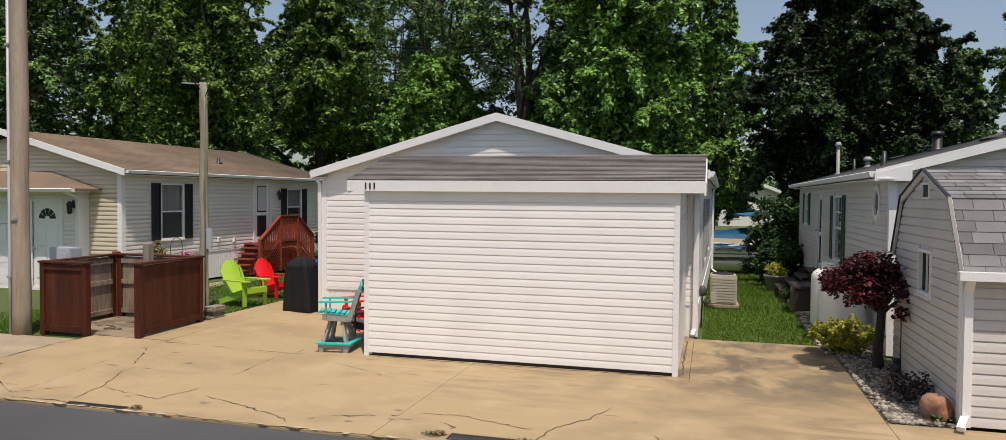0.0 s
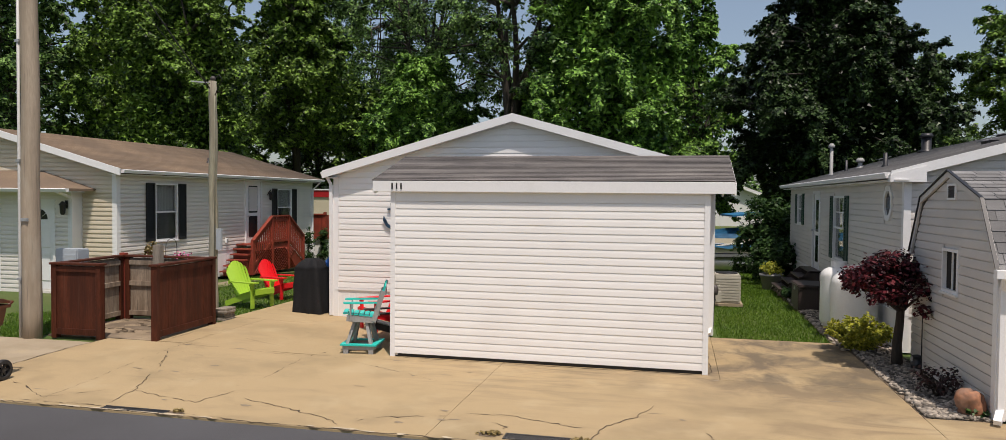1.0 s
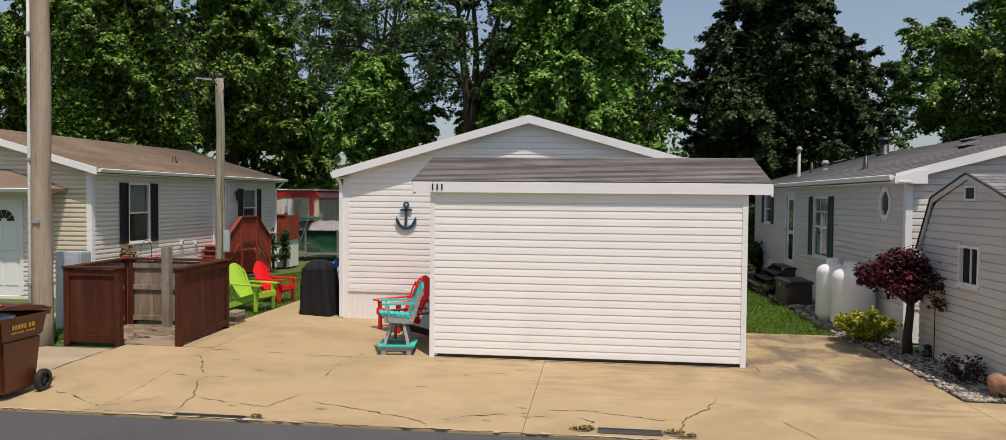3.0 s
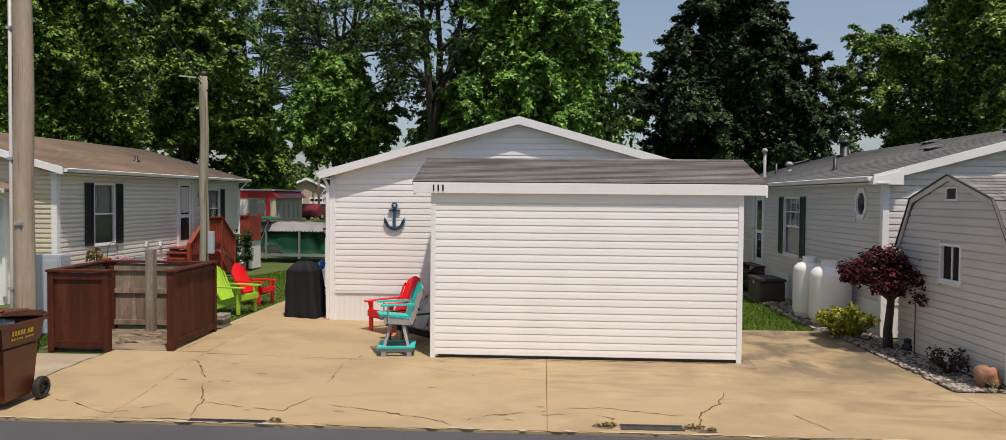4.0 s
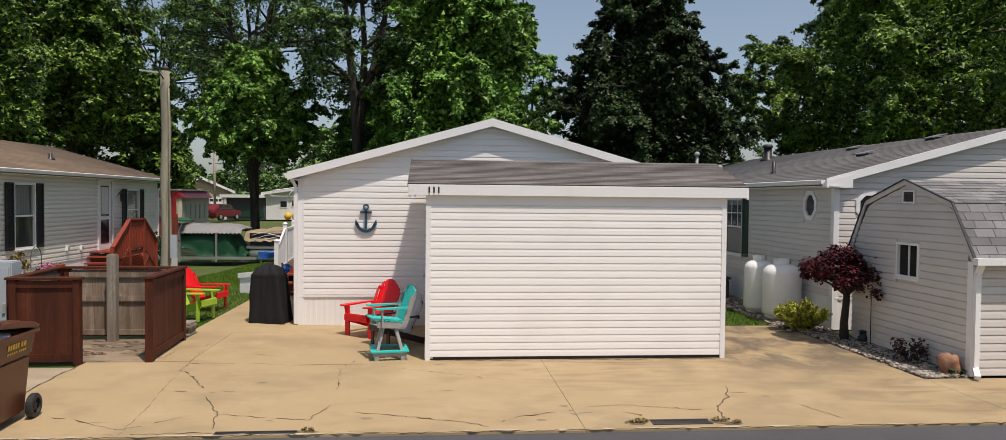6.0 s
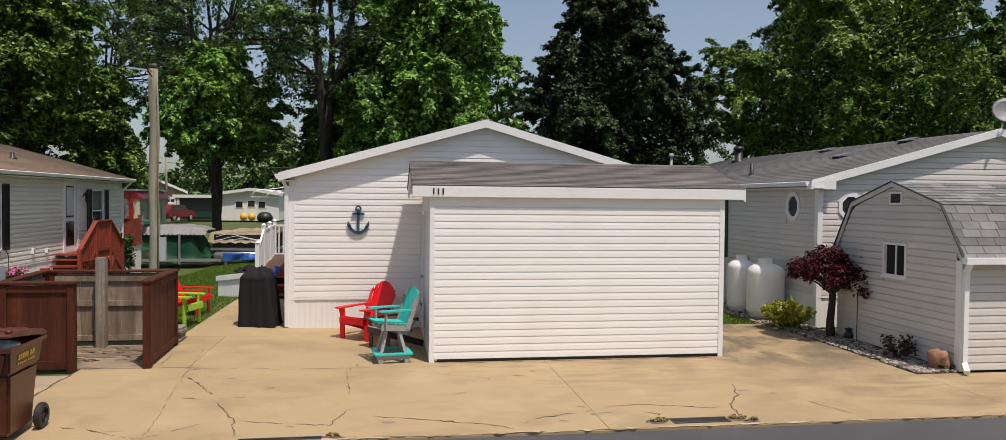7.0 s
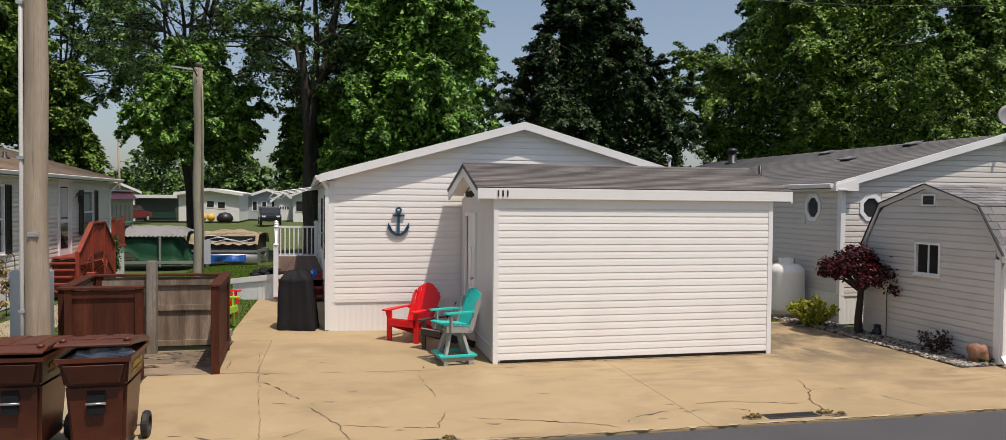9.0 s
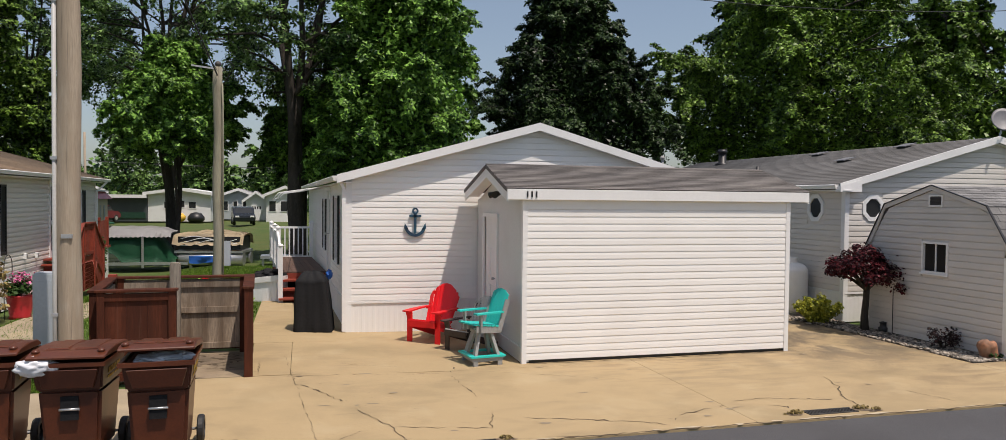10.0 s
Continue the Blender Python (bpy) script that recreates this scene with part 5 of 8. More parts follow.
wing_lamp = thing("wall_lantern", (0, 0, 0), "small black wall lantern at the garage corner", "lamp")
bm = bmo()
wbox(bm, -15.86, -15.80, 15.66, 15.70, 2.02, 2.22)
part("mount", bm, M_BLACK, wing_lamp)
bm = bmo()
lathe(bm, (-15.83, 15.56, 1.86), [(0.03, 0.0), (0.06, 0.04), (0.07, 0.24), (0.09, 0.26), (0.02, 0.34)], 8)
bar(bm, (-15.83, 15.67, 2.14), (-15.83, 15.56, 2.18), 0.025, 0.025)
part("body", bm, M_BLACK, wing_lamp)

# ---- concrete ----
drive = tagged(new("driveway"), "tan weathered concrete driveway with cracks and joints", "driveway", kind="structure")
G = 0.003
for x0, x1 in ((-16.0, -12.4), (-12.4, -9.76)):
    bm = bmo()
    draped(bm, x0 + G, x1 - G, 6.82, 9.72, 0.1)
    part("slab", bm, M_CONCRETE_GREY, drive)
for x0, x1, rows in ((-9.76, -3.27, 1), (-8.36, -3.27, 2), (-3.27, 1.86, 1), (-3.27, -0.25, 2), (-0.25, 1.86, 2)):
    for y0, y1 in ((6.82, 10.08), (10.08, 13.42))[:1 if rows == 1 else 2][1 if rows == 2 else 0:]:
        if x0 < -9 and y0 > 9:
            continue
        bm = bmo()
        draped(bm, x0 + G, x1 - G, y0 + (G if y0 > 8 else 0), (13.22 if x0 > -1 else y1) - G, 0.1)
        part("slab", bm, M_CONCRETE, drive)
for x0, x1 in ((1.86, 5.2), (5.2, 9.0)):
    bm = bmo()
    draped(bm, x0 + G, x1 - G, 6.82, 8.84, 0.1)
    part("slab", bm, M_CONCRETE, drive)
bm = bmo()
draped(bm, -8.96, -8.363, 10.086, 12.45, 0.1)
part("slab", bm, M_CONCRETE, drive)
bm = bmo()
draped(bm, -10.95, -8.97, 10.09, 11.9, 0.1)
part("slab", bm, M_CONCRETE_STAINED, drive, "dirty stained concrete pad")
for y0, y1 in ((12.46, 14.6), (14.6, 16.8), (16.8, 19.0)):
    bm = bmo()
    draped(bm, -9.1, -7.46, y0 + G, y1 - G, 0.1)
    part("slab", bm, M_CONCRETE, drive)
bm = bmo()
draped(bm, -13.9, -12.4, 13.2, 20.0, 0.1)
part("path", bm, M_CONCRETE_GREY, drive, "grey concrete path along the house")

# ---- drive details ----
def crack(points, width, seed):
    """A jagged dirt-filled crack through the waypoints."""
    rnd = random.Random(seed)
    pts = []
    for (ax, ay), (bx, by) in zip(points, points[1:]):
        n = max(2, int(math.hypot(bx - ax, by - ay) / 0.07))
        for i in range(n):
            f = i / n
            pts.append((ax + (bx - ax) * f + rnd.uniform(-0.022, 0.022), ay + (by - ay) * f + rnd.uniform(-0.022, 0.022)))
    pts.append(points[-1])
    bm = bmo()
    prev = None
    for i, (x, y) in enumerate(pts):
        a, b = pts[max(0, i - 1)], pts[min(len(pts) - 1, i + 1)]
        d = Vector((b[0] - a[0], b[1] - a[1], 0))
        d = d.normalized() if d.length > 1e-6 else Vector((1, 0, 0))
        s = Vector((-d.y, d.x, 0)) * width * rnd.uniform(0.25, 1.0) * (0.3 if i in (0, len(pts) - 1) else 1)
        z = ground_z(x, y) + 0.004
        if width < 0.0099 and rnd.random() < 0.07:
            prev = None
            continue
        if width < 0.0099 and rnd.random() < 0.10:
            s *= 2.4
        v = (bm.verts.new((x + s.x, y + s.y, z)), bm.verts.new((x - s.x, y - s.y, z)))
        if prev:
            bm.faces.new((prev[0], v[0], v[1], prev[1]))
        prev = v
    part("crack", bm, M_CRACK, drive)


CRACKS = [
    ([(-9.0, 7.54), (-8.79, 7.5), (-8.13, 7.08), (-7.94, 7.21), (-7.54, 7.56)], 0.0079),
    ([(-8.43, 9.97), (-7.54, 10.02), (-6.25, 9.97)], 0.0050),
    ([(-8.34, 9.55), (-8.12, 9.37), (-7.66, 8.5), (-7.28, 7.62), (-7.17, 7.05)], 0.0065),
    ([(-7.3, 7.62), (-6.87, 7.49), (-6.24, 7.34), (-6.08, 7.91)], 0.0065),
    ([(-6.05, 10.34), (-6.19, 9.89), (-6.09, 8.58)], 0.0058),
    ([(-5.78, 7.64), (-5.0, 7.35), (-4.47, 7.13), (-4.29, 6.98)], 0.0072),
    ([(-4.16, 7.15), (-3.93, 7.35), (-3.28, 7.56)], 0.0086),
    ([(-3.08, 7.72), (-2.6, 7.75), (-1.64, 7.46)], 0.0058),
    ([(-1.07, 8.59), (-1.24, 8.06), (-1.54, 7.64), (-1.64, 7.15)], 0.0108),
    ([(-2.71, 7.46), (-2.51, 7.34), (-2.68, 7.1)], 0.0094),
    ([(-0.52, 7.69), (-0.29, 7.1)], 0.0058),
    ([(-7.99, 10.85), (-6.0, 10.12), (-3.86, 9.04)], 0.0029),
    ([(-8.05, 9.5), (-7.8, 9.62)], 0.0050),
    ([(-8.46, 11.3), (-8.29, 9.62), (-8.08, 7.4), (-8.04, 6.9)], 0.0029),
    ([(-9.75, 10.03), (-9.3, 10.2), (-8.78, 10.34), (-8.8, 10.9)], 0.0058),
    ([(-8.3, 6.92), (-7.3, 6.95), (-6.2, 6.93), (-5.4, 6.87)], 0.0058),
]
CRACKS += [([(-4.95, 10.275), (-2.6, 10.27), (-0.45, 10.275)], 0.014), ([(-0.36, 10.35), (-0.36, 11.6), (-0.34, 13.1)], 0.012), ([(-9.76, 10.0), (-9.76, 8.2), (-9.76, 6.9)], 0.010), ([(-9.7, 6.832), (-4.0, 6.832), (1.8, 6.832)], 0.010), ([(1.9, 6.832), (6.5, 6.832)], 0.010)]
for k, (pts, w) in enumerate(CRACKS):
    crack(pts, w, 40 + k)


def blot(x, y, rx, ry, seed, mat, parent, lift=0.003, name="stain"):
    rnd = random.Random(seed)
    bm = bmo()
    ph = [rnd.uniform(0, 6.28) for _ in range(4)]
    vs = []
    for k in range(28):
        a = 2 * math.pi * k / 28
        r = 1 + 0.22 * math.sin(2 * a + ph[0]) + 0.16 * math.sin(3 * a + ph[1]) + 0.13 * math.sin(7 * a + ph[2]) + rnd.uniform(-0.08, 0.08)
        px, py = x + rx * r * math.cos(a), y + ry * r * math.sin(a)
        vs.append(bm.verts.new((px, py, ground_z(px, py) + lift)))
    c = bm.verts.new((x, y, ground_z(x, y) + lift))
    for k in range(28):
        bm.faces.new((vs[k], vs[(k + 1) % 28], c))
    return part(name, bm, mat, parent)


rnd = random.Random(77)
for k in range(26):
    blot(rnd.uniform(-8.5, 1.2), rnd.uniform(7.1, 10.1), rnd.uniform(0.02, 0.09), rnd.uniform(0.01, 0.03), 300 + k, M_STAIN, drive)


def drain(x0, x1, y0, y1, label, barred=True):
    d = thing("drain_grate", (0, 0, 0), label, "drain")
    bm = bmo()
    wbox(bm, x0, x1, y0, y1, -0.06, 0.003)
    part("channel", bm, M_BLACK, d)
    n = int((x1 - x0) / 0.035)
    bm = bmo()
    for k in range(n if barred else 0):
        x = x0 + (x1 - x0) * k / n
        wbox(bm, x, x + 0.014, y0, y1, 0.003, 0.010)
    wbox(bm, x0, x1, y0 - 0.02, y0, -0.01, 0.010)
    wbox(bm, x0, x1, y1, y1 + 0.02, -0.01, 0.010)
    part("grate", bm, M_GRATE, d)


drain(-7.1, -6.28, 6.87, 6.94, "dark slot drain at the edge of the driveway", False)
drain(-2.5, -1.84, 6.98, 7.12, "slotted metal drain grate in cracked concrete")
for k, (x, y, rx, ry) in enumerate(((-2.66, 7.06, 0.14, 0.06), (-1.74, 7.05, 0.12, 0.08), (-6.18, 6.92, 0.1, 0.05), (-1.62, 6.95, 0.08, 0.04))):
    blot(x, y, rx, ry, 500 + k, M_DIRT, drive, 0.006, "dirt")
    blot(x + 0.03, y, rx * 0.5, ry * 0.5, 520 + k, M_CRACK, drive, 0.009, "dirt")
for k in range(34):
    x = rnd.choice((rnd.uniform(-7.9, -5.9), rnd.uniform(-2.7, -1.6), rnd.uniform(-9.6, 1.6)))
    blot(x, 6.845 + rnd.uniform(-0.012, 0.012), rnd.uniform(0.05, 0.17), rnd.uniform(0.010, 0.024), 700 + k, M_CHIP, drive, 0.0065 + 0.0001 * k, "broken_edge")
for k, (x, y, rx, ry) in enumerate(((-10.2, 11.55, 0.5, 0.18), (-9.5, 11.5, 0.36, 0.16), (-10.5, 11.2, 0.22, 0.3), (-9.9, 11.0, 0.35, 0.14), (-9.4, 11.1, 0.2, 0.1))):
    blot(x, y, rx, ry, 560 + k, M_DIRT, drive, 0.0035 + 0.0003 * k, "dirt")
for k in range(120):
    blot(rnd.uniform(-10.75, -9.1), rnd.uniform(10.5, 11.7), rnd.uniform(0.01, 0.06), rnd.uniform(0.01, 0.04), 600 + k, M_CRACK, drive, 0.004, "dirt")

# ---- poles ----
def tapered_pole(x, y, r0, r1, h, label, wood=M_POLE):
    p = thing("utility_pole", (0, 0, 0), label, "pole")
    z = ground_z(x, y)
    bm = bmo()
    n = 14
    tube(bm, [(x + 0.012 * math.sin(k * 1.3), y, z - 0.3 + (h + 0.3) * k / n) for k in range(n + 1)], [r0 + (r1 - r0) * k / n for k in range(n + 1)], 18)
    part("shaft", bm, wood, p)
    return p


P1 = tapered_pole(-10.97, 9.80, 0.143, 0.118, 9.5, "tall weathered wooden utility pole beside the road")
bm = bmo()
tube(bm, [(-11.11, 9.72, 0.0), (-11.11, 9.72, 1.2), (-11.10, 9.72, 7.0)], 0.026, 10)
part("conduit", bm, M_CONDUIT, P1, "pale grey plastic conduit")
for z in (1.0, 2.9, 4.8):
    bm = bmo()
    wbox(bm, -11.145, -11.07, 9.685, 9.71, z, z + 0.04)
    part("clip", bm, M_METAL, P1)
bm = bmo()
wbox(bm, -11.02, -10.9, 9.645, 9.68, 1.95, 2.0)
part("tag", bm, M_METAL, P1)
P2 = tapered_pole(-9.53, 12.55, 0.088, 0.074, 4.5, "grey weathered wooden service post behind the enclosure", M_SERVICEPOST)
bm = bmo()
wbox(bm, -9.48, -9.34, 12.50, 12.56, 1.35, 1.75)
part("meter_box", bm, M_CABINET, P2)
bm = bmo()
tube(bm, [(-9.45, 12.48, 0.05), (-9.45, 12.48, 3.9), (-9.46, 12.49, 4.3)], 0.014, 8)
part("conduit", bm, M_SERVICEPOST, P2, "thin grey cable pipe")
bm = bmo()
lathe(bm, (-9.53, 12.55, 4.48), [(0.02, 0), (0.022, 0.10), (0.05, 0.115), (0.055, 0.15), (0.03, 0.18), (0.0, 0.19)], 10)
part("insulator", bm, M_DARKVENT, P2, "dark pin insulator")
bm = bmo()
bar(bm, (-9.46, 12.55, 4.53), (-9.92, 12.42, 4.56), 0.025, 0.025)
part("arm", bm, M_METAL, P2, "thin metal arm")
bm = bmo()
tube(bm, [(-9.45, 12.49, 4.28), (-9.36, 12.45, 4.42), (-9.28, 12.46, 4.58), (-9.36, 12.5, 4.68), (-9.47, 12.53, 4.62)], 0.008, 6)
part("drip_loop", bm, M_BLACK, P2, "black looped cable")


def wire(pts, r, label, sag=0.0):
    w = thing("overhead_wire", (0, 0, 0), label, "wire")
    a, b = Vector(pts[0]), Vector(pts[1])
    bm = bmo()
    n = 16
    tube(bm, [a.lerp(b, k / n) - Vector((0, 0, 4 * sag * (k / n) * (1 - k / n))) for k in range(n + 1)], r, 5)
    part("cable", bm, M_BLACK, w)


wire([(-9.53, 12.45, 4.42), (-10.97, 9.80, 8.4)], 0.012, "black service cable from pole to post", 0.1)
wire([(-10.97, 9.80, 8.6), (-9.53, 12.45, 4.5)], 0.006, "thin black service cable from pole to post", 0.5)
wire([(-30, 29.0, 15.7), (45, 31.0, 15.3)], 0.02, "thin overhead line across the sky", 4.0)
wire([(-30.4, 88.0, 6.2), (-5.0, 92.0, 6.0)], 0.03, "distant overhead line above the lots", 0.2)

# ---- bin enclosure ----
FE = thing("bin_enclosure", (0, 0, 0), "open-fronted enclosure of dark red-brown stained boards, grey inside", "fence")


def fence_panel(p, q, z0, z1, outer, inner, cap=True, mid=True):
    p, q = Vector(p), Vector(q)
    d = (q - p)
    length = d.length
    d.normalize()
    ang = math.degrees(math.atan2(d.y, d.x))
    FB = Base((p.x, p.y, 0), ang)
    n = max(3, round(length / 0.29))
    holder = bmo()
    fbox(holder, FB, 0.085, length - 0.085, -0.003, 0.001, z0 + 0.06, z1 - 0.03)
    pan = part("panel", holder, outer, FE)
    for u in (0, length - 0.09):
        bm = bmo()
        fbox(bm, FB, u, u + 0.09, -0.055, 0.055, z0 - 0.04, z1)
        soften(bm, 0.005, 1)
        part("corner_post", bm, outer, pan)
    for k in range(n):
        u0 = 0.09 + (length - 0.18) * k / n
        u1 = 0.09 + (length - 0.18) * (k + 1) / n - 0.002
        for nn, mt in ((0.012, outer), (-0.014, inner)):
            bm = bmo()
            jig = 0.003 * ((k * 7) % 3)
            fbox(bm, FB, u0, u1, nn - 0.010 + jig * 0.3, nn + 0.010 + jig * 0.3, z0 + 0.05, z1 - 0.02)
            part("board", bm, mt, pan)
    for zz, hh in ((z0 + 0.02, 0.10), (z1 - 0.11, 0.09)):
        bm = bmo()
        fbox(bm, FB, 0.088, length - 0.088, 0.023, 0.048, zz, zz + hh)
        part("rail", bm, outer, pan)
    for zz in ((z0 + 0.05, z0 + 0.6, z1 - 0.14) if mid else (z0 + 0.05, z1 - 0.14)):
        bm = bmo()
        fbox(bm, FB, 0.088, length - 0.088, -0.055, -0.025, zz, zz + 0.085)
        part("rail", bm, inner, pan)
    if cap:
        bm = bmo()
        fbox(bm, FB, -0.02, length + 0.02, -0.075, 0.075, z1, z1 + 0.035)
        soften(bm, 0.005, 1)
        part("cap", bm, outer, pan)


fence_panel((-10.70, 9.95), (-9.78, 9.97), 0.10, 1.25, M_REDWOOD, M_INNERWOOD)
fence_panel((-8.90, 10.05), (-8.99, 11.74), 0.10, 1.25, M_REDWOOD, M_INNERWOOD)
fence_panel((-9.05, 11.82), (-10.86, 11.82), 0.10, 1.23, M_REDWOOD, M_INNERWOOD)
fence_panel((-10.93, 11.74), (-10.77, 10.08), 0.10, 1.23, M_REDWOOD, M_INNERWOOD)
bm = bmo()
wbox(bm, -10.99, -10.88, 11.77, 11.88, -0.02, 1.30)
soften(bm, 0.006, 1)
part("corner_post", bm, M_DECKRED, FE, "reddish corner post")

post = thing("wooden_post", (0, 0, 0), "short grey weathered wooden post inside the enclosure", "post")
bm = bmo()
wbox(bm, -10.11, -9.97, 11.56, 11.70, -0.05, 1.48)
soften(bm, 0.012, 2)
part("post", bm, M_OLDWOOD, post)
pavers = thing("paver_stack", (0, 0, 0), "small stack of weathered grey pavers on the lawn edge", "pavers")
rnd = random.Random(9)
for k in range(5):
    bm = bmo()
    ox, oy = rnd.uniform(-0.02, 0.02), rnd.uniform(-0.02, 0.02)
    wbox(bm, -9.22 + ox, -8.99 + ox, 12.12 + oy, 12.45 + oy, 0.05 + k * 0.047, 0.05 + k * 0.047 + 0.043)
    soften(bm, 0.006, 1)
    part("paver", bm, M_OLDWOOD, pavers)
cab = thing("utility_cabinet", (0, 0, 0), "grey-blue metal utility cabinet behind the pole", "cabinet")
bm = bmo()
wbox(bm, -11.78, -11.30, 11.10, 11.40, -0.1, 1.40)
soften(bm, 0.02, 2)
part("case", bm, M_CABINET, cab)
bm = bmo()
wbox(bm, -11.74, -11.34, 11.085, 11.099, 0.1, 1.30)
part("door", bm, M_CABINET, cab)
bm = bmo()
wbox(bm, -11.42, -11.38, 11.06, 11.085, 0.62, 0.76)
part("latch", bm, M_METAL, cab)

# ---- wheeled bins ----
def cart(x, y, turn, lid_open, label, bag=None):
    c = thing("wheeled_bin", (0, 0, 0), label, "wheeled bin", "brown wheeled bins")
    def rect(w, d0, d1, z):
        return [Vector((-w / 2, d0, z)), Vector((w / 2, d0, z)), Vector((w / 2, d1, z)), Vector((-w / 2, d1, z))]
    bm = bmo()
    prism(bm, rect(0.46, -0.26, 0.27, 0.07), rect(0.53, -0.33, 0.33, 0.70))
    soften(bm, 0.03, 2)
    part("body", bm, M_CART, c)
    bm = bmo()
    prism(bm, rect(0.54, -0.335, 0.34, 0.69), rect(0.60, -0.40, 0.38, 0.94))
    soften(bm, 0.018, 2)
    part("shoulder", bm, M_CART, c)
    bm = bmo()
    prism(bm, [Vector((-0.21, -0.345, 0.72)), Vector((0.21, -0.345, 0.72)), Vector((0.26, -0.40, 0.90)), Vector((-0.26, -0.40, 0.90))], [Vector((-0.21, -0.375, 0.72)), Vector((0.21, -0.375, 0.72)), Vector((0.26, -0.425, 0.90)), Vector((-0.26, -0.425, 0.90))])
    soften(bm, 0.006, 1)
    part("front_flare", bm, M_CART, c)
    bm = bmo()
    for a, b in ((rect(0.645, -0.43, -0.395, 0.925), rect(0.645, -0.43, -0.395, 0.965)), (rect(0.645, 0.37, 0.405, 0.925), rect(0.645, 0.37, 0.405, 0.965))):
        prism(bm, a, b)
    for s in (-1, 1):
        wbox(bm, min(s * 0.29, s * 0.3225), max(s * 0.29, s * 0.3225), -0.395, 0.37, 0.925, 0.965)
    part("rim", bm, M_CART, c)
    bm = bmo()
    a = radians(lid_open)
    hinge = Vector((0, 0.40, 0.975))
    def lid_p(x_, d, h):
        return hinge + Vector((x_, -d * math.cos(a) - h * math.sin(a), d * math.sin(a) + h * math.cos(a)))
    sec = [(0.0, 0.0), (0.0, 0.03), (0.10, 0.062), (0.42, 0.07), (0.72, 0.05), (0.845, 0.018), (0.845, -0.012), (0.82, 0.0)]
    prism(bm, [lid_p(-0.325, d, h) for d, h in sec], [lid_p(0.325, d, h) for d, h in sec])
    soften(bm, 0.008, 1)
    lid = part("lid", bm, M_CART, c, "brown domed lid")
    for k in range(2):
        bm = bmo()
        x0 = -0.22 + 0.24 * k
        prism(bm, [lid_p(x0, 0.15, 0.062), lid_p(x0 + 0.2, 0.15, 0.062), lid_p(x0 + 0.2, 0.65, 0.058), lid_p(x0, 0.65, 0.058)], [lid_p(x0 + 0.02, 0.17, 0.078), lid_p(x0 + 0.18, 0.17, 0.078), lid_p(x0 + 0.18, 0.63, 0.07), lid_p(x0 + 0.02, 0.63, 0.07)])
        part("rib", bm, M_CART, lid)
    for s in (-1, 1):
        bm = bmo()
        lathe(bm, lid_p(s * 0.27, 0.74, 0.04), [(0.03, 0), (0.036, 0.02), (0.02, 0.035)], 10)
        part("knob", bm, M_CART, lid)
    # flat black plate on the front, painting the shade of a hollow
    bm = bmo()
    wbox(bm, -0.075, 0.075, -0.331, -0.322, 0.42, 0.64)
    part("recess_shade_plate", bm, M_COVER, c)
    bm = bmo()
    tube(bm, [(-0.085, -0.335, 0.52), (0.085, -0.335, 0.52)], 0.012, 8)
    part("lift_bar", bm, M_ALU, c, "bare metal lift bar")
    bm = bmo()
    tube(bm, [(-0.26, 0.40, 0.93), (-0.26, 0.49, 0.98), (0.26, 0.49, 0.98), (0.26, 0.40, 0.93)], 0.018, 8)
    part("handle", bm, M_CART, c)
    bm = bmo()
    tube(bm, [(-0.31, 0.27, 0.135), (0.31, 0.27, 0.135)], 0.014, 8)
    part("axle", bm, M_METAL, c)
    for s in (-1, 1):
        bm = bmo()
        n = 24
        prof = [(0.085, -0.035), (0.125, -0.032), (0.135, -0.02), (0.135, 0.02), (0.125, 0.032), (0.085, 0.035)]
        rings = [[bm.verts.new((s * 0.315 + w, 0.27 + r * math.cos(2 * math.pi * k / n), 0.136 + r * math.sin(2 * math.pi * k / n))) for k in range(n)] for r, w in prof]
        for i in range(len(prof)):
            r0, r1 = rings[i], rings[(i + 1) % len(prof)]
            for k in range(n):
                bm.faces.new((r0[k], r0[(k + 1) % n], r1[(k + 1) % n], r1[k]))
        wh = part("wheel", bm, M_RUBBER, c)
        bm = bmo()
        tube(bm, [(s * 0.315 - 0.02, 0.27, 0.136), (s * 0.315 + 0.02, 0.27, 0.136)], 0.03, 12)
        for k in range(6):
            an = 2 * math.pi * k / 6
            bar(bm, (s * 0.315, 0.27 + 0.02 * math.cos(an), 0.136 + 0.02 * math.sin(an)), (s * 0.315, 0.27 + 0.09 * math.cos(an), 0.136 + 0.09 * math.sin(an)), 0.03, 0.022, (1, 0, 0))
        part("hub", bm, M_RUBBER, wh)
    rnd = random.Random(4)
    xs = -0.22
    for row, (zz, hh) in enumerate(((0.815, 0.055), (0.765, 0.022))):
        y_ = -0.20
        k = 0
        while y_ < 0.16:
            w = rnd.uniform(0.03, 0.05) if row == 0 else rnd.uniform(0.02, 0.035)
            bm = bmo()
            xo = 0.27 + 0.03 * (zz - 0.69) / 0.25 + 0.004
            xo2 = 0.27 + 0.03 * (zz + hh - 0.69) / 0.25 + 0.004
            prism(bm, [Vector((xo, y_, zz)), Vector((xo, y_ + w, zz)), Vector((xo2, y_ + w, zz + hh)), Vector((xo2, y_, zz + hh))], [Vector((xo + 0.003, y_, zz)), Vector((xo + 0.003, y_ + w, zz)), Vector((xo2 + 0.003, y_ + w, zz + hh)), Vector((xo2 + 0.003, y_, zz + hh))])
            part("print_bar", bm, M_YELLOW, c)
            y_ += w + (0.014 if k != 4 else 0.04)
            k += 1
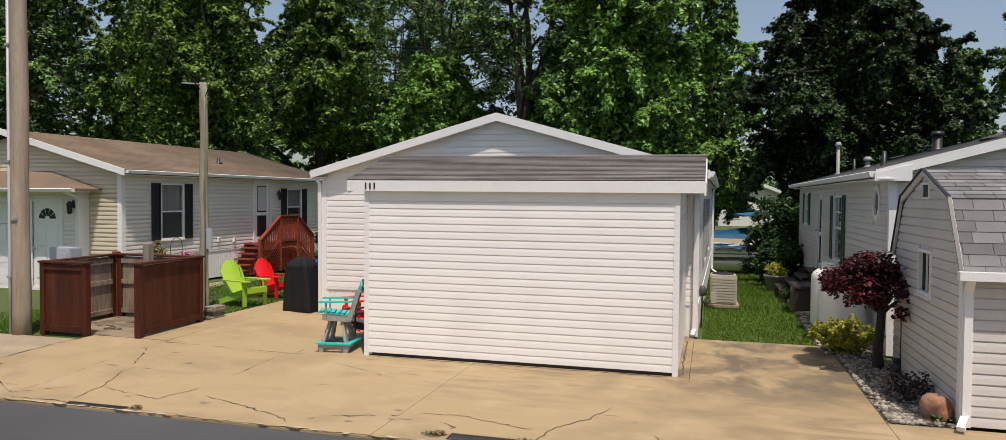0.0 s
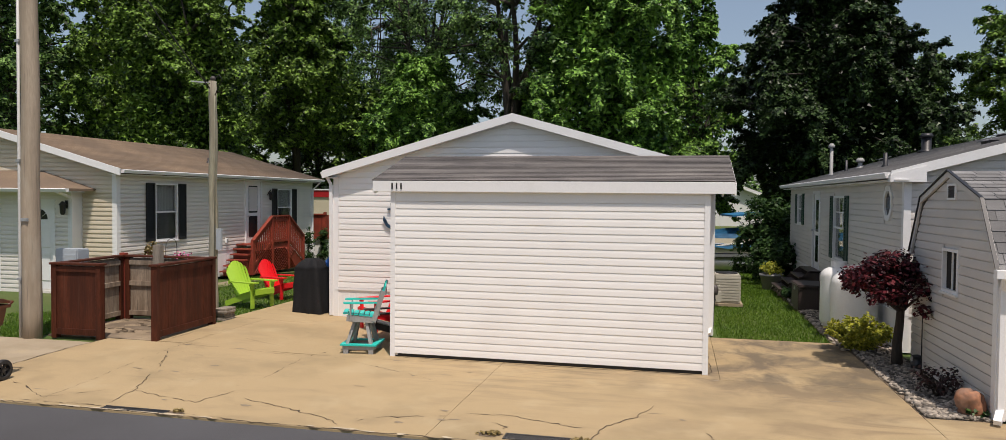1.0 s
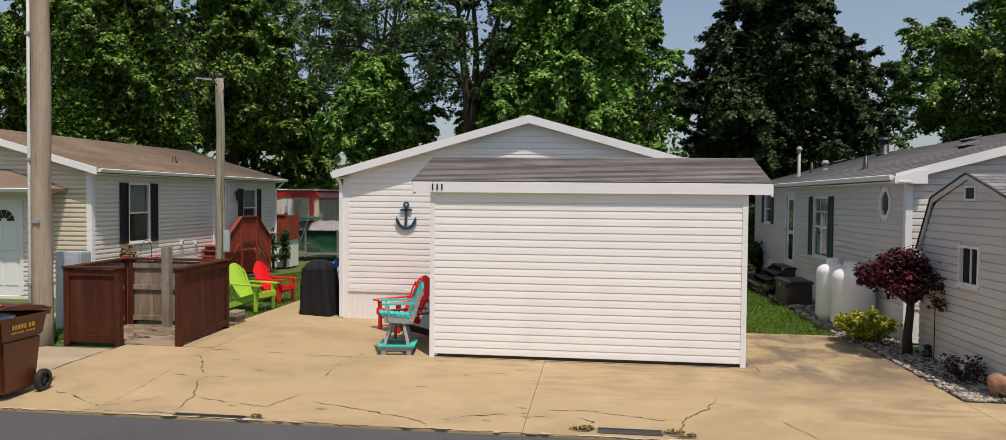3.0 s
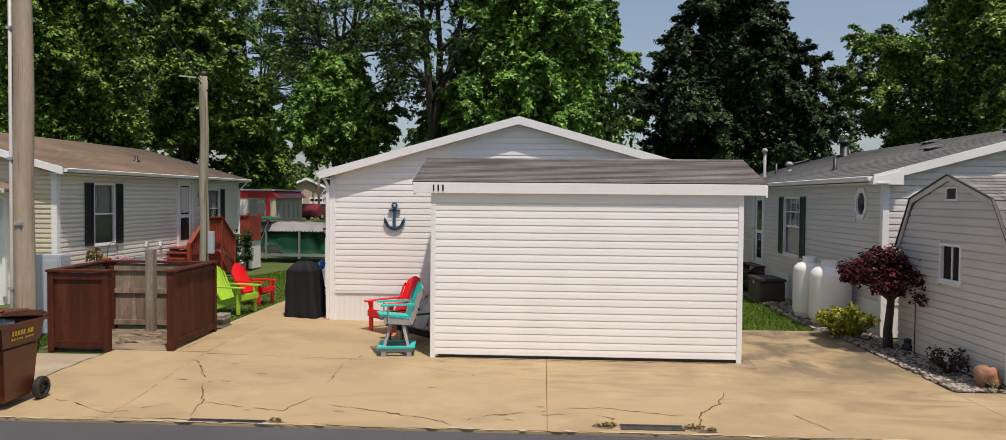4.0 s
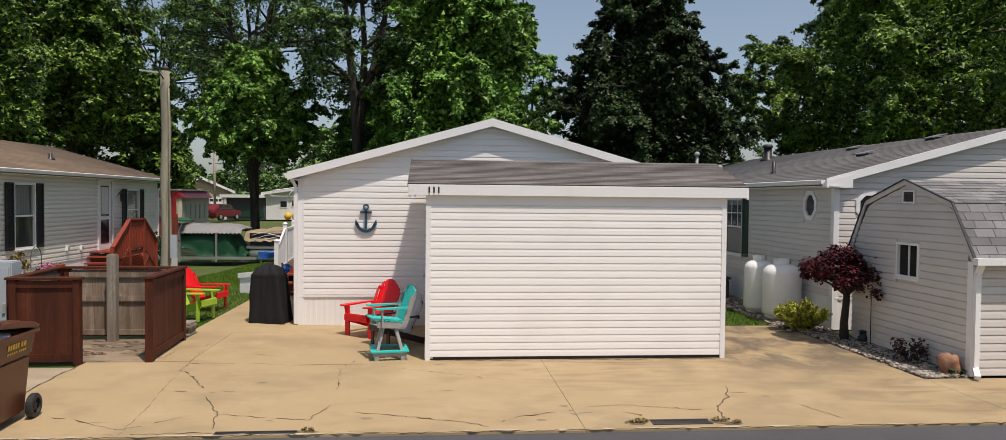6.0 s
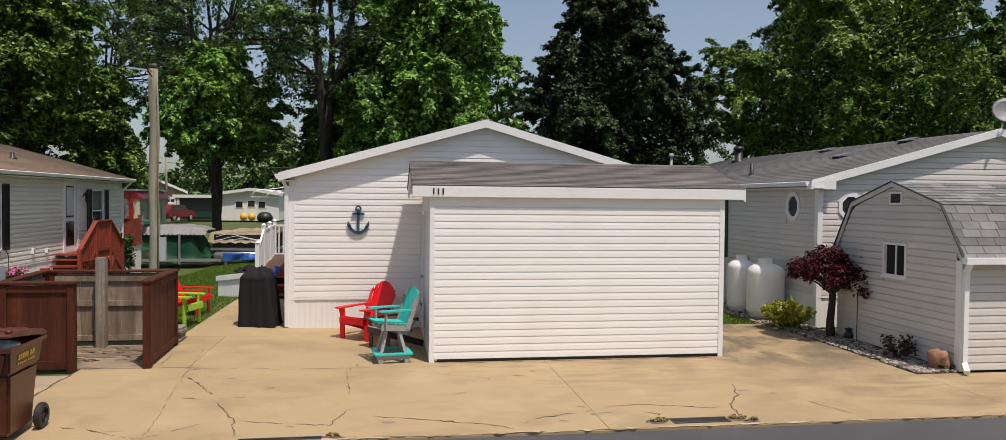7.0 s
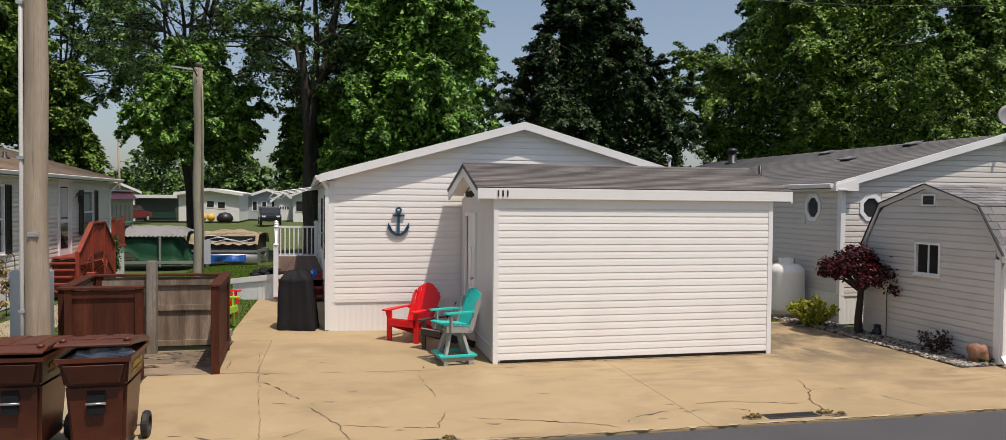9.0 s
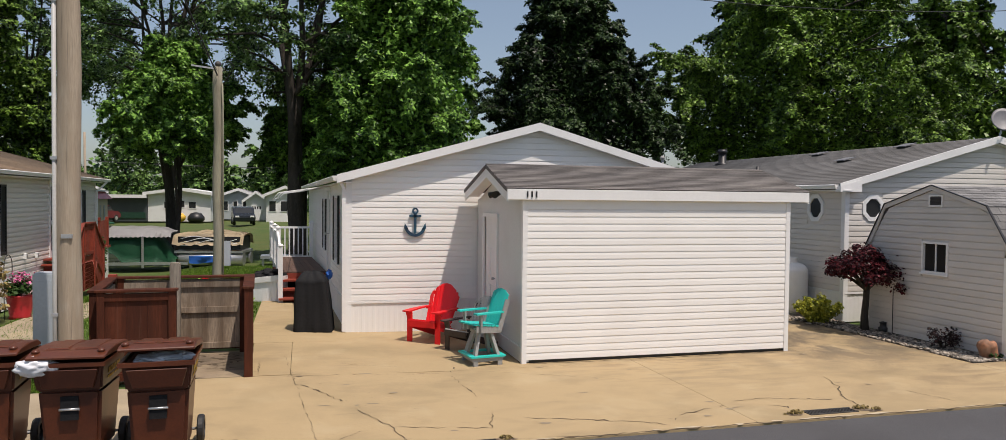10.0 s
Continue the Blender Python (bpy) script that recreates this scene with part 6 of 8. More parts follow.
    if bag:
        bm = bmo()
        mat, cx, cy, cz, sx, sy, sz = bag
        bmesh.ops.create_icosphere(bm, subdivisions=4, radius=1.0)
        for v in bm.verts:
            q = noise.noise(v.co * 2.3) * 0.35 + noise.noise(v.co * 6.0) * 0.14
            v.co = Vector((cx + v.co.x * sx * (1 + q), cy + v.co.y * sy * (1 + q), cz + v.co.z * sz * (1 + q)))
        for f in bm.faces:
            f.smooth = True
        part("rubbish_bag", bm, mat, c, "crumpled plastic bag sticking out")
    c.matrix_world = pose(x, y, ground_z(x, y), 0, 0, turn)
    return c


cart(-9.50, 7.30, 2, 7, "brown plastic wheeled bin with its lid propped by a grey bag", (M_BLUEBAG, 0.04, -0.22, 0.96, 0.24, 0.15, 0.06))
cart(-10.24, 7.42, -2, 2, "brown plastic wheeled bin with a white bag hanging out", (M_BAG, -0.25, -0.39, 0.93, 0.17, 0.07, 0.085))
cart(-11.02, 7.50, 4, 4, "brown plastic wheeled bin beside the pole")

# ---- garden chairs ----
def adirondack(x, y, turn, mat, label, size=1.0, group="", dark=None):
    c = thing("garden_chair", (0, 0, 0), label, "chair", group)
    dark = dark or mat
    # side rails sloping to the ground at the rear
    for s in (-1, 1):
        bm = bmo()
        xx = s * 0.255
        bar(bm, (xx, -0.36, 0.33), (xx, 0.50, 0.05), 0.024, 0.12)
        part("side_rail", bm, dark, c)
        bm = bmo()
        bar(bm, (s * 0.285, -0.33, 0.0), (s * 0.285, -0.33, 0.54), 0.10, 0.026, (0, 1, 0))
        part("front_leg", bm, dark, c)
        bm = bmo()
        wv = [(-0.085, -0.46), (0.06, -0.44), (0.075, -0.15), (0.05, 0.25), (0.0, 0.34), (-0.035, 0.34), (-0.04, 0.0)]
        prism(bm, [Vector((s * (0.31 + a), b, 0.545)) for a, b in wv], [Vector((s * (0.31 + a), b, 0.57)) for a, b in wv])
        part("arm", bm, dark, c)
        bm = bmo()
        prism(bm, [Vector((s * 0.315, -0.345, 0.53)), Vector((s * 0.315, -0.345, 0.36)), Vector((s * 0.365, -0.345, 0.53))], [Vector((s * 0.315, -0.315, 0.53)), Vector((s * 0.315, -0.315, 0.36)), Vector((s * 0.365, -0.315, 0.53))])
        part("bracket", bm, dark, c)
    for k in range(6):
        f = k / 5
        bm = bmo()
        yy, zz = -0.36 + 0.50 * f, 0.40 - 0.155 * f
        bar(bm, (-0.275, yy, zz), (0.275, yy, zz), 0.088, 0.022, (0, 0.3, 1))
        part("seat_slat", bm, mat, c)
    bm = bmo()
    bar(bm, (-0.275, -0.41, 0.345), (0.275, -0.41, 0.345), 0.024, 0.11)
    part("apron", bm, dark, c)
    n = 7
    for k in range(n):
        f = (k - (n - 1) / 2) / ((n - 1) / 2)
        w0, w1 = 0.0705, 0.0865
        b = Vector((f * 0.215, 0.14, 0.22))
        top = 0.98 - 0.17 * abs(f) ** 2.0
        t = Vector((f * 0.262, 0.14 + 0.36 * (top - 0.22) / 0.76, top))
        bm = bmo()
        u = Vector((1, 0, 0))
        dn = (t - b).normalized().cross(u) * 0.02
        e = 1 / 3
        zl, zr = 0.98 - 0.17 * abs(f - e * 0.5) ** 2.0, 0.98 - 0.17 * abs(f + e * 0.5) ** 2.0
        a = [b - u * w0 / 2, b + u * w0 / 2, t + u * w1 / 2 + Vector((0, 0, zr - top)), t + Vector((0, 0, 0.003)), t - u * w1 / 2 + Vector((0, 0, zl - top))]
        prism(bm, a, [p + dn for p in a])
        part("back_slat", bm, mat, c)
    for zz in (0.33, 0.54, 0.80):
        bm = bmo()
        yy = 0.14 + 0.36 * (zz - 0.22) / 0.76 + 0.03
        bar(bm, (-0.27 - (0.07 if zz == 0.54 else 0), yy, zz), (0.27 + (0.07 if zz == 0.54 else 0), yy, zz), 0.024, 0.06)
        part("back_rail", bm, dark, c)
    c.matrix_world = pose(x, y, ground_z(x, y), 0, 0, turn) @ Matrix.Scale(size, 4)
    return c


adirondack(-5.99, 12.50, -40, M_RED, "bright red slatted garden armchair on the concrete by the wall", size=0.97)
adirondack(-9.54, 13.87, 76, M_LIME, "lime green slatted garden armchair on the lawn", size=0.95)
adirondack(-9.64, 15.19, 78, M_RED, "bright red slatted garden armchair on the lawn", size=0.88)


def swivel_chair(x, y, turn, swing):
    """A counter-height chair whose seat is swung round on its base."""
    c = thing("swivel_chair", (0, 0, 0), "teal and grey slatted counter-height swivel armchair", "chair")
    for s in (-1, 1):
        bm = bmo()
        bar(bm, (s * 0.27, -0.28, 0.095), (s * 0.27, 0.28, 0.095), 0.04, 0.06)
        part("base_rail", bm, M_GREYBOARD, c)
        bm = bmo()
        bar(bm, (s * 0.27, -0.31, 0.14), (s * 0.27, 0.31, 0.14), 0.10, 0.025)
        part("foot_rail", bm, M_TEAL, c)
        for q in (-1, 1):
            bm = bmo()
            bar(bm, (s * 0.21, q * 0.21, 0.12), (s * 0.10, q * 0.10, 0.50), 0.12, 0.05, (0, 1, 0))
            part("leg", bm, M_GREYBOARD, c)
            bm = bmo()
            wbox(bm, s * 0.27 - 0.03, s * 0.27 + 0.03, q * 0.22 - 0.04, q * 0.22 + 0.04, 0.0, 0.065)
            part("foot", bm, M_GREYBOARD, c)
        bm = bmo()
        bar(bm, (s * 0.25, -0.30, 0.56), (s * 0.25, 0.26, 0.52), 0.03, 0.10)
        part("side_rail", bm, M_GREYBOARD, c)
        bm = bmo()
        bar(bm, (s * 0.285, -0.22, 0.52), (s * 0.285, -0.22, 0.79), 0.08, 0.028, (0, 1, 0))
        part("arm_post", bm, M_GREYBOARD, c)
        bm = bmo()
        wv = [(-0.06, -0.36), (0.055, -0.35), (0.06, -0.05), (0.03, 0.28), (-0.04, 0.28), (-0.05, -0.05)]
        prism(bm, [Vector((s * (0.30 + a), b, 0.79)) for a, b in wv], [Vector((s * (0.30 + a), b, 0.815)) for a, b in wv])
        part("arm", bm, M_TEAL, c)
    for q in (-1, 1):
        bm = bmo()
        bar(bm, (-0.31, q * 0.27, 0.141), (0.31, q * 0.27, 0.141), 0.10, 0.025)
        part("foot_rail", bm, M_TEAL, c)
        bm = bmo()
        bar(bm, (-0.25, q * 0.25, 0.095), (0.25, q * 0.25, 0.095), 0.04, 0.06)
        part("base_rail", bm, M_GREYBOARD, c)
    bm = bmo()
    wbox(bm, -0.16, 0.16, -0.16, 0.16, 0.48, 0.52)
    part("swivel_plate", bm, M_GREYBOARD, c)
    for k in range(6):
        f = k / 5
        bm = bmo()
        yy, zz = -0.32 + 0.50 * f, 0.635 - 0.05 * f
        bar(bm, (-0.275, yy, zz), (0.275, yy, zz), 0.085, 0.022)
        part("seat_slat", bm, M_TEAL, c)
    n = 5
    for k in range(n):
        f = (k - 2) / 2
        b, top = Vector((f * 0.19, 0.20, 0.50)), 1.14 - 0.05 * f * f
        t = Vector((f * 0.205, 0.20 + 0.25 * (top - 0.5) / 0.64, top))
        u = Vector((1, 0, 0))
        for off, mt in ((0.0, M_TEAL), (0.021, M_GREYBOARD)):
            bm = bmo()
            dn = (t - b).normalized().cross(u)
            dn = dn if dn.y > 0 else -dn
            a = [b - u * 0.043 + dn * off, b + u * 0.043 + dn * off, t + u * 0.050 - Vector((0, 0, 0.025 * f * abs(f) + 0.004)) + dn * off, t + dn * off, t - u * 0.050 + Vector((0, 0, 0.025 * f * abs(f) - 0.004)) + dn * off]
            prism(bm, a, [p + dn * 0.02 for p in a])
            part("back_slat", bm, mt, c)
    for zz in (0.62, 0.95):
        bm = bmo()
        yy = 0.27 + 0.25 * (zz - 0.5) / 0.64
        bar(bm, (-0.25, yy, zz), (0.25, yy, zz), 0.024, 0.07)
        part("back_rail", bm, M_GREYBOARD, c)
    for s in (-1, 1):
        bm = bmo()
        bar(bm, (s * 0.262, 0.215, 0.50), (s * 0.275, 0.40, 0.98), 0.03, 0.09)
        part("back_upright", bm, M_GREYBOARD, c)
    for ob in c.children:
        if ob.name.split(".")[0] in ("side_rail", "arm_post", "arm", "seat_slat", "back_slat", "back_rail", "back_upright"):
            ob.matrix_basis = pose(0, 0, 0, 0, 0, swing) @ Matrix.Diagonal((0.88, 0.90, 1.0, 1))
    c.matrix_world = pose(x, y, 0, 0, 0, turn) @ Matrix.Diagonal((0.88, 0.88, 0.97, 1))


swivel_chair(-5.57, 10.57, -82, 13)
adirondack(-5.53, 11.58, -55, M_PALEWOOD, "garden armchair with a pale grey back and dark brown arms", size=0.86, dark=M_DARKBROWN)

# ---- grill ----
GR = thing("covered_grill", (0, 0, 0), "grill under a black cloth cover on the concrete", "grill")
bm = bmo()
levels = [(0.0, 0.41, 0.335), (0.015, 0.412, 0.337), (0.12, 0.40, 0.33), (0.26, 0.385, 0.318), (0.40, 0.375, 0.31), (0.54, 0.365, 0.302), (0.68, 0.352, 0.292), (0.80, 0.34, 0.282), (0.86, 0.33, 0.272), (0.885, 0.334, 0.276), (0.93, 0.30, 0.24), (0.99, 0.25, 0.185), (1.03, 0.20, 0.135), (1.055, 0.14, 0.09), (1.06, 0.06, 0.04)]
rings = []
for z, a, b in levels:
    ring = []
    for k in range(64):
        t = 2 * math.pi * k / 64
        ct, st = math.cos(t), math.sin(t)
        r = (abs(ct) ** 12 + abs(st) ** 12) ** (-1 / 12)
        low = max(0.0, 1 - z / 0.95)
        fold = 1 + (0.030 * math.sin(9 * t + 2 + z * 1.5) + 0.018 * math.sin(17 * t - z * 2)) * low ** 0.7
        wr = 0.016 * noise.noise(Vector((ct * 3.2, st * 3.2, z * 5.0))) + 0.010 * noise.noise(Vector((ct * 7, st * 7, z * 11.0)))
        ring.append(bm.verts.new((a * r * ct * fold + wr * ct - 0.05 * z, b * r * st * fold + wr * st, z + 0.05 * noise.noise(Vector((ct * 2, st * 2, 4.0))) * (z > 0.8))))
    rings.append(ring)
for a, b in zip(rings, rings[1:]):
    for k in range(64):
        f = bm.faces.new((a[k], a[(k + 1) % 64], b[(k + 1) % 64], b[k]))
        f.smooth = True
bm.faces.new(rings[-1])
part("cover", bm, M_COVER, GR)
bm = bmo()
for s in (-1, 1):
    tube(bm, [(s * 0.3, -0.2, 0.03), (s * 0.3, 0.2, 0.03)], 0.03, 8)
part("frame_foot", bm, M_BLACK, GR)
bm = bmo()
bmesh.ops.create_icosphere(bm, subdivisions=3, radius=1.0)
for v in bm.verts:
    q = noise.noise(v.co * 2.4) * 0.4
    v.co = Vector((0.30 + v.co.x * 0.07 * (1 + q), 0.16 + v.co.y * 0.1 * (1 + q), 0.98 + v.co.z * 0.09 * (1 + q)))
part("blue_cloth", bm, M_BLUE, GR, "blue cloth tucked at the back")
GR.matrix_world = pose(-7.99, 13.68, 0.05, 0, 0, -8) @ Matrix.Diagonal((0.84, 0.93, 1.02, 1))

# ---- side deck of the white house ----
DK = thing("side_deck", (0, 0, 0), "brown-red boarded side deck with steps", "deck")
for k in range(10):
    bm = bmo()
    x0 = -8.76 + k * 0.113
    prism(bm, [Vector((x0, 18.2, 0.665)), Vector((x0 + 0.108, 18.2, 0.665)), Vector((x0 - 0.30 + 0.108, 23.0, 0.665)), Vector((x0 - 0.30, 23.0, 0.665))], [Vector((x0, 18.2, 0.695)), Vector((x0 + 0.108, 18.2, 0.695)), Vector((x0 - 0.30 + 0.108, 23.0, 0.695)), Vector((x0 - 0.30, 23.0, 0.695))])
    part("board", bm, M_DECKBROWN, DK)
for j in range(3):
    bm = bmo()
    wbox(bm, -8.72, -7.62, 17.35 + j * 0.28, 17.66 + j * 0.28, 0.12 + j * 0.185, 0.16 + j * 0.185)
    wbox(bm, -8.70, -7.64, 17.64 + j * 0.28, 17.66 + j * 0.28, 0.0, 0.12 + j * 0.185)
    part("step", bm, M_DECKRED, DK)
bm = bmo()
prism(bm, [Vector((-8.75, 18.2, -0.2)), Vector((-8.71, 18.2, -0.2)), Vector((-9.01, 23.0, -0.3)), Vector((-9.05, 23.0, -0.3))], [Vector((-8.75, 18.2, 0.665)), Vector((-8.71, 18.2, 0.665)), Vector((-9.01, 23.0, 0.665)), Vector((-9.05, 23.0, 0.665))])
wbox(bm, -8.70, -7.66, 18.2, 18.24, -0.2, 0.66)
part("skirt", bm, M_DECKRED, DK)
RL = thing("white_railing", (0, 0, 0), "white vinyl railing along the side deck", "railing")
for k, (x, y, z) in enumerate(((-8.68, 17.5, 0.0), (-8.78, 19.0, 0.59), (-8.92, 20.9, 0.59), (-9.08, 22.9, 0.59), (-7.92, 22.9, 0.59))):
    bm = bmo()
    wbox(bm, x - 0.05, x + 0.05, y - 0.05, y + 0.05, z, z + (1.35 if k == 0 else 1.12))
    lathe(bm, (x, y, z + (1.35 if k == 0 else 1.12)), [(0.07, 0), (0.07, 0.02), (0.035, 0.05), (0.0, 0.07)], 8)
    part("post", bm, M_TRIM, RL)
def rail_run(p, q, n, lo, hi):
    p, q = Vector(p), Vector(q)
    for h in (lo, hi):
        bm = bmo()
        bar(bm, p + Vector((0, 0, h)), q + Vector((0, 0, h)), 0.05, 0.06)
        part("rail", bm, M_TRIM, RL)
    for k in range(1, n):
        a = p.lerp(q, k / n)
        bm = bmo()
        wbox(bm, a.x - 0.018, a.x + 0.018, a.y - 0.018, a.y + 0.018, a.z + lo, a.z + hi)
        part("baluster", bm, M_TRIM, RL)
rail_run((-8.68, 17.5, 0.15), (-8.78, 19.0, 0.6), 12, 0.12, 1.0)
rail_run((-8.78, 19.0, 0.6), (-8.92, 20.9, 0.6), 15, 0.1, 0.98)
rail_run((-8.92, 20.9, 0.6), (-9.08, 22.9, 0.6), 16, 0.1, 0.98)
rail_run((-9.08, 22.9, 0.6), (-7.92, 22.9, 0.6), 9, 0.1, 0.98)
AW = thing("awning_frame", (0, 0, 0), "white bent-tube awning frame fixed to the house wall", "awning")
for y in (17.4, 19.6, 21.8):
    bm = bmo()
    tube(bm, [(-7.52 - (y - 15.5) * 0.039, y, 2.74), (-8.3, y, 2.64), (-8.72, y, 2.58), (-8.86, y, 2.40)], 0.012, 8)
    part("arm", bm, M_TRIM, AW)
for x, z in ((-8.84, 2.44), (-8.1, 2.68)):
    bm = bmo()
    tube(bm, [(x, 17.4, z), (x, 21.8, z)], 0.010, 8)
    part("bar", bm, M_TRIM, AW)
PL = thing("planter_box", (-9.72, 18.18, ground_z(-9.3, 18.1) - 0.02), "white boarded planter box with a sloping rim on the lawn", "planter", turn=-25)
for k in range(8):
    bm = bmo()
    x = 0.03 + k * 0.126
    wbox(bm, x, x + 0.121, 0.0, 0.02, 0.0, 0.44 + 0.15 * (x + 0.06) / 1.07)
    part("board", bm, M_TRIM, PL)
for x0, x1 in ((0.0, 0.03), (1.04, 1.07)):
    bm = bmo()
    wbox(bm, x0, x1, 0.0, 0.85, 0.0, 0.46 + 0.12 * x0)
    part("side", bm, M_TRIM, PL)
bm = bmo()
wbox(bm, 0.03, 1.04, 0.83, 0.85, 0.0, 0.46)
part("side", bm, M_TRIM, PL)
for y0, y1 in ((-0.035, 0.0), (0.85, 0.885)):
    bm = bmo()
    prism(bm, [Vector((-0.04, y0, 0.36)), Vector((1.11, y0, 0.50)), Vector((1.11, y0, 0.64)), Vector((-0.04, y0, 0.49))], [Vector((-0.04, y1, 0.36)), Vector((1.11, y1, 0.50)), Vector((1.11, y1, 0.64)), Vector((-0.04, y1, 0.49))])
    soften(bm, 0.008)
    part("rim", bm, M_TANK, PL)
bm = bmo()
wbox(bm, 0.03, 1.04, 0.02, 0.83, 0.0, 0.40)
part("soil", bm, M_DIRT, PL)
bm = bmo()
bmesh.ops.create_icosphere(bm, subdivisions=4, radius=1.0)
for v in bm.verts:
    q = noise.noise(v.co * 2.0) * 0.4 + noise.noise(v.co * 5.0) * 0.2
    v.co = Vector((0.66 + v.co.x * 0.34 * (1 + q), 0.42 + v.co.y * 0.36 * (1 + q), 0.55 + v.co.z * 0.17 * (1 + q)))
hose = thing("dark_tarp", (-9.72, 18.18, ground_z(-9.3, 18.1)), "crumpled black tarpaulin lying in the planter box", "tarpaulin", turn=-25)
part("cloth", bm, M_COVER, hose)


# ---- right side yard ----
def tank(x, y, r, h, label):
    t = thing("propane_tank", (0, 0, 0), label, "gas tank", "white propane tanks")
    bm = bmo()
    k = r * 0.55
    prof = [(r * 0.8, 0.0), (r * 0.8, 0.07), (r * 0.9, 0.075)]
    for i in range(7):
        a = math.pi / 2 * i / 6
        prof.append((r * (0.62 + 0.38 * math.sin(a)), 0.08 + k * (1 - math.cos(a)) * 0.6))
    top = h - 0.14
    for i in range(9):
        a = math.pi / 2 * i / 8
        prof.append((r * (0.30 + 0.70 * math.cos(a)), top - k + k * math.sin(a)))
    lathe(bm, (x, y, 0.0), prof, 36)
    part("vessel", bm, M_TANK, t)
    bm = bmo()
    n = 28
    rings = [[bm.verts.new((x + rr * math.cos(2 * math.pi * q / n), y + rr * math.sin(2 * math.pi * q / n), z)) for q in range(n)] for rr, z in ((r * 0.44, top - 0.03), (r * 0.44, h - 0.03), (r * 0.41, h - 0.03), (r * 0.41, top - 0.03))]
    for i in range(4):
        a, b = rings[i], rings[(i + 1) % 4]
        for q in range(n):
            if i == 0 and q % 7 in (2, 3):
                continue
            bm.faces.new((a[q], a[(q + 1) % n], b[(q + 1) % n], b[q]))
    part("collar", bm, M_TANK, t)
    bm = bmo()
    lathe(bm, (x, y, top - 0.02), [(0.03, 0), (0.03, 0.06), (0.045, 0.065), (0.045, 0.09), (0, 0.1)], 12)
    part("valve", bm, M_METAL, t)


tank(2.18, 13.85, 0.38, 1.30, "large white upright propane tank against the house wall")
tank(2.10, 14.75, 0.32, 1.30, "slim white upright propane tank against the house wall")

box = thing("deck_box", (0, 0, 0), "dark brown plastic storage box beside the house", "storage box")
bm = bmo()
wbox(bm, 1.72, 2.30, 16.9, 17.9, 0.0, 0.5)
soften(bm, 0.02, 2)
part("body", bm, M_DARKBROWN, box)
bm = bmo()
wbox(bm, 1.69, 2.33, 16.86, 17.94, 0.505, 0.57)
soften(bm, 0.02, 2)
part("lid", bm, M_DARKBROWN, box)
bm = bmo()
wbox(bm, 1.70, 1.72, 17.35, 17.45, 0.42, 0.5)
part("clasp", bm, M_METAL, box)
ST = thing("wooden_steps", (0, 0, 0), "dark brown wooden steps up to the house door", "steps")
for j in range(4):
    bm = bmo()
    wbox(bm, 2.60 - 0.95 + j * 0.24, 2.60 - 0.95 + j * 0.24 + 0.27, 19.6, 21.1, 0.13 + j * 0.155, 0.17 + j * 0.155)
    part("tread", bm, M_DARKBROWN, ST)
for y in (19.6, 21.06):
    bm = bmo()
    prism(bm, [Vector((1.62, y, 0.0)), Vector((2.60, y, 0.0)), Vector((2.60, y, 0.63)), Vector((2.36, y, 0.63))], [Vector((1.62, y + 0.04, 0.0)), Vector((2.60, y + 0.04, 0.0)), Vector((2.60, y + 0.04, 0.63)), Vector((2.36, y + 0.04, 0.63))])
    part("stringer", bm, M_DARKBROWN, ST)
ac = thing("air_conditioner", (0, 0, 0), "beige outdoor air conditioner unit on the lawn", "air conditioner")
az = ground_z(0.3, 17.5)
bm = bmo()
wbox(bm, -0.05, 0.62, 17.3, 17.98, az, az + 0.06)
part("pad", bm, M_CONCRETE_GREY, ac)
bm = bmo()
wbox(bm, 0.0, 0.56, 17.36, 17.92, az + 0.06, az + 0.72)
soften(bm, 0.02, 2)
part("case", bm, M_ACCASE, ac)
for k in range(9):
    bm = bmo()
    z = az + 0.12 + k * 0.062
    wbox(bm, 0.03, 0.53, 17.345, 17.36, z, z + 0.04)
    part("louvre", bm, M_ACCASE, ac)
for k in range(9):
    bm = bmo()
    z = az + 0.12 + k * 0.062
    wbox(bm, 0.56, 0.575, 17.4, 17.88, z, z + 0.04)
    part("louvre", bm, M_ACCASE, ac)
bm = bmo()
lathe(bm, (0.28, 17.64, az + 0.72), [(0.24, 0), (0.24, 0.02), (0.2, 0.03)], 24)
part("fan_guard", bm, M_BLACK, ac)
eb = thing("disconnect_box", (0, 0, 0), "small beige electrical box with cable on a post", "electrical box")
bm = bmo()
wbox(bm, 0.02, 0.14, 17.1, 17.2, az + 0.12, az + 0.36)
part("box", bm, M_ACCASE, eb)
bm = bmo()
tube(bm, [(0.05, 17.15, az + 0.2), (-0.1, 17.0, az + 0.05), (-0.18, 16.7, az + 0.3), (-0.2, 16.6, 0.75)], 0.014, 8)
part("cable", bm, M_BLACK, eb)
pot = thing("flower_pot", (0, 0, 0), "dark grey pot of yellow flowers by the steps", "plant pot")
bm = bmo()
pz = ground_z(1.75, 22.0)
lathe(bm, (1.75, 22.0, pz), [(0.22, 0), (0.3, 0.4), (0.33, 0.4), (0.33, 0.46), (0.28, 0.46), (0.27, 0.40)], 20)
part("pot", bm, M_GREYBOARD, pot)


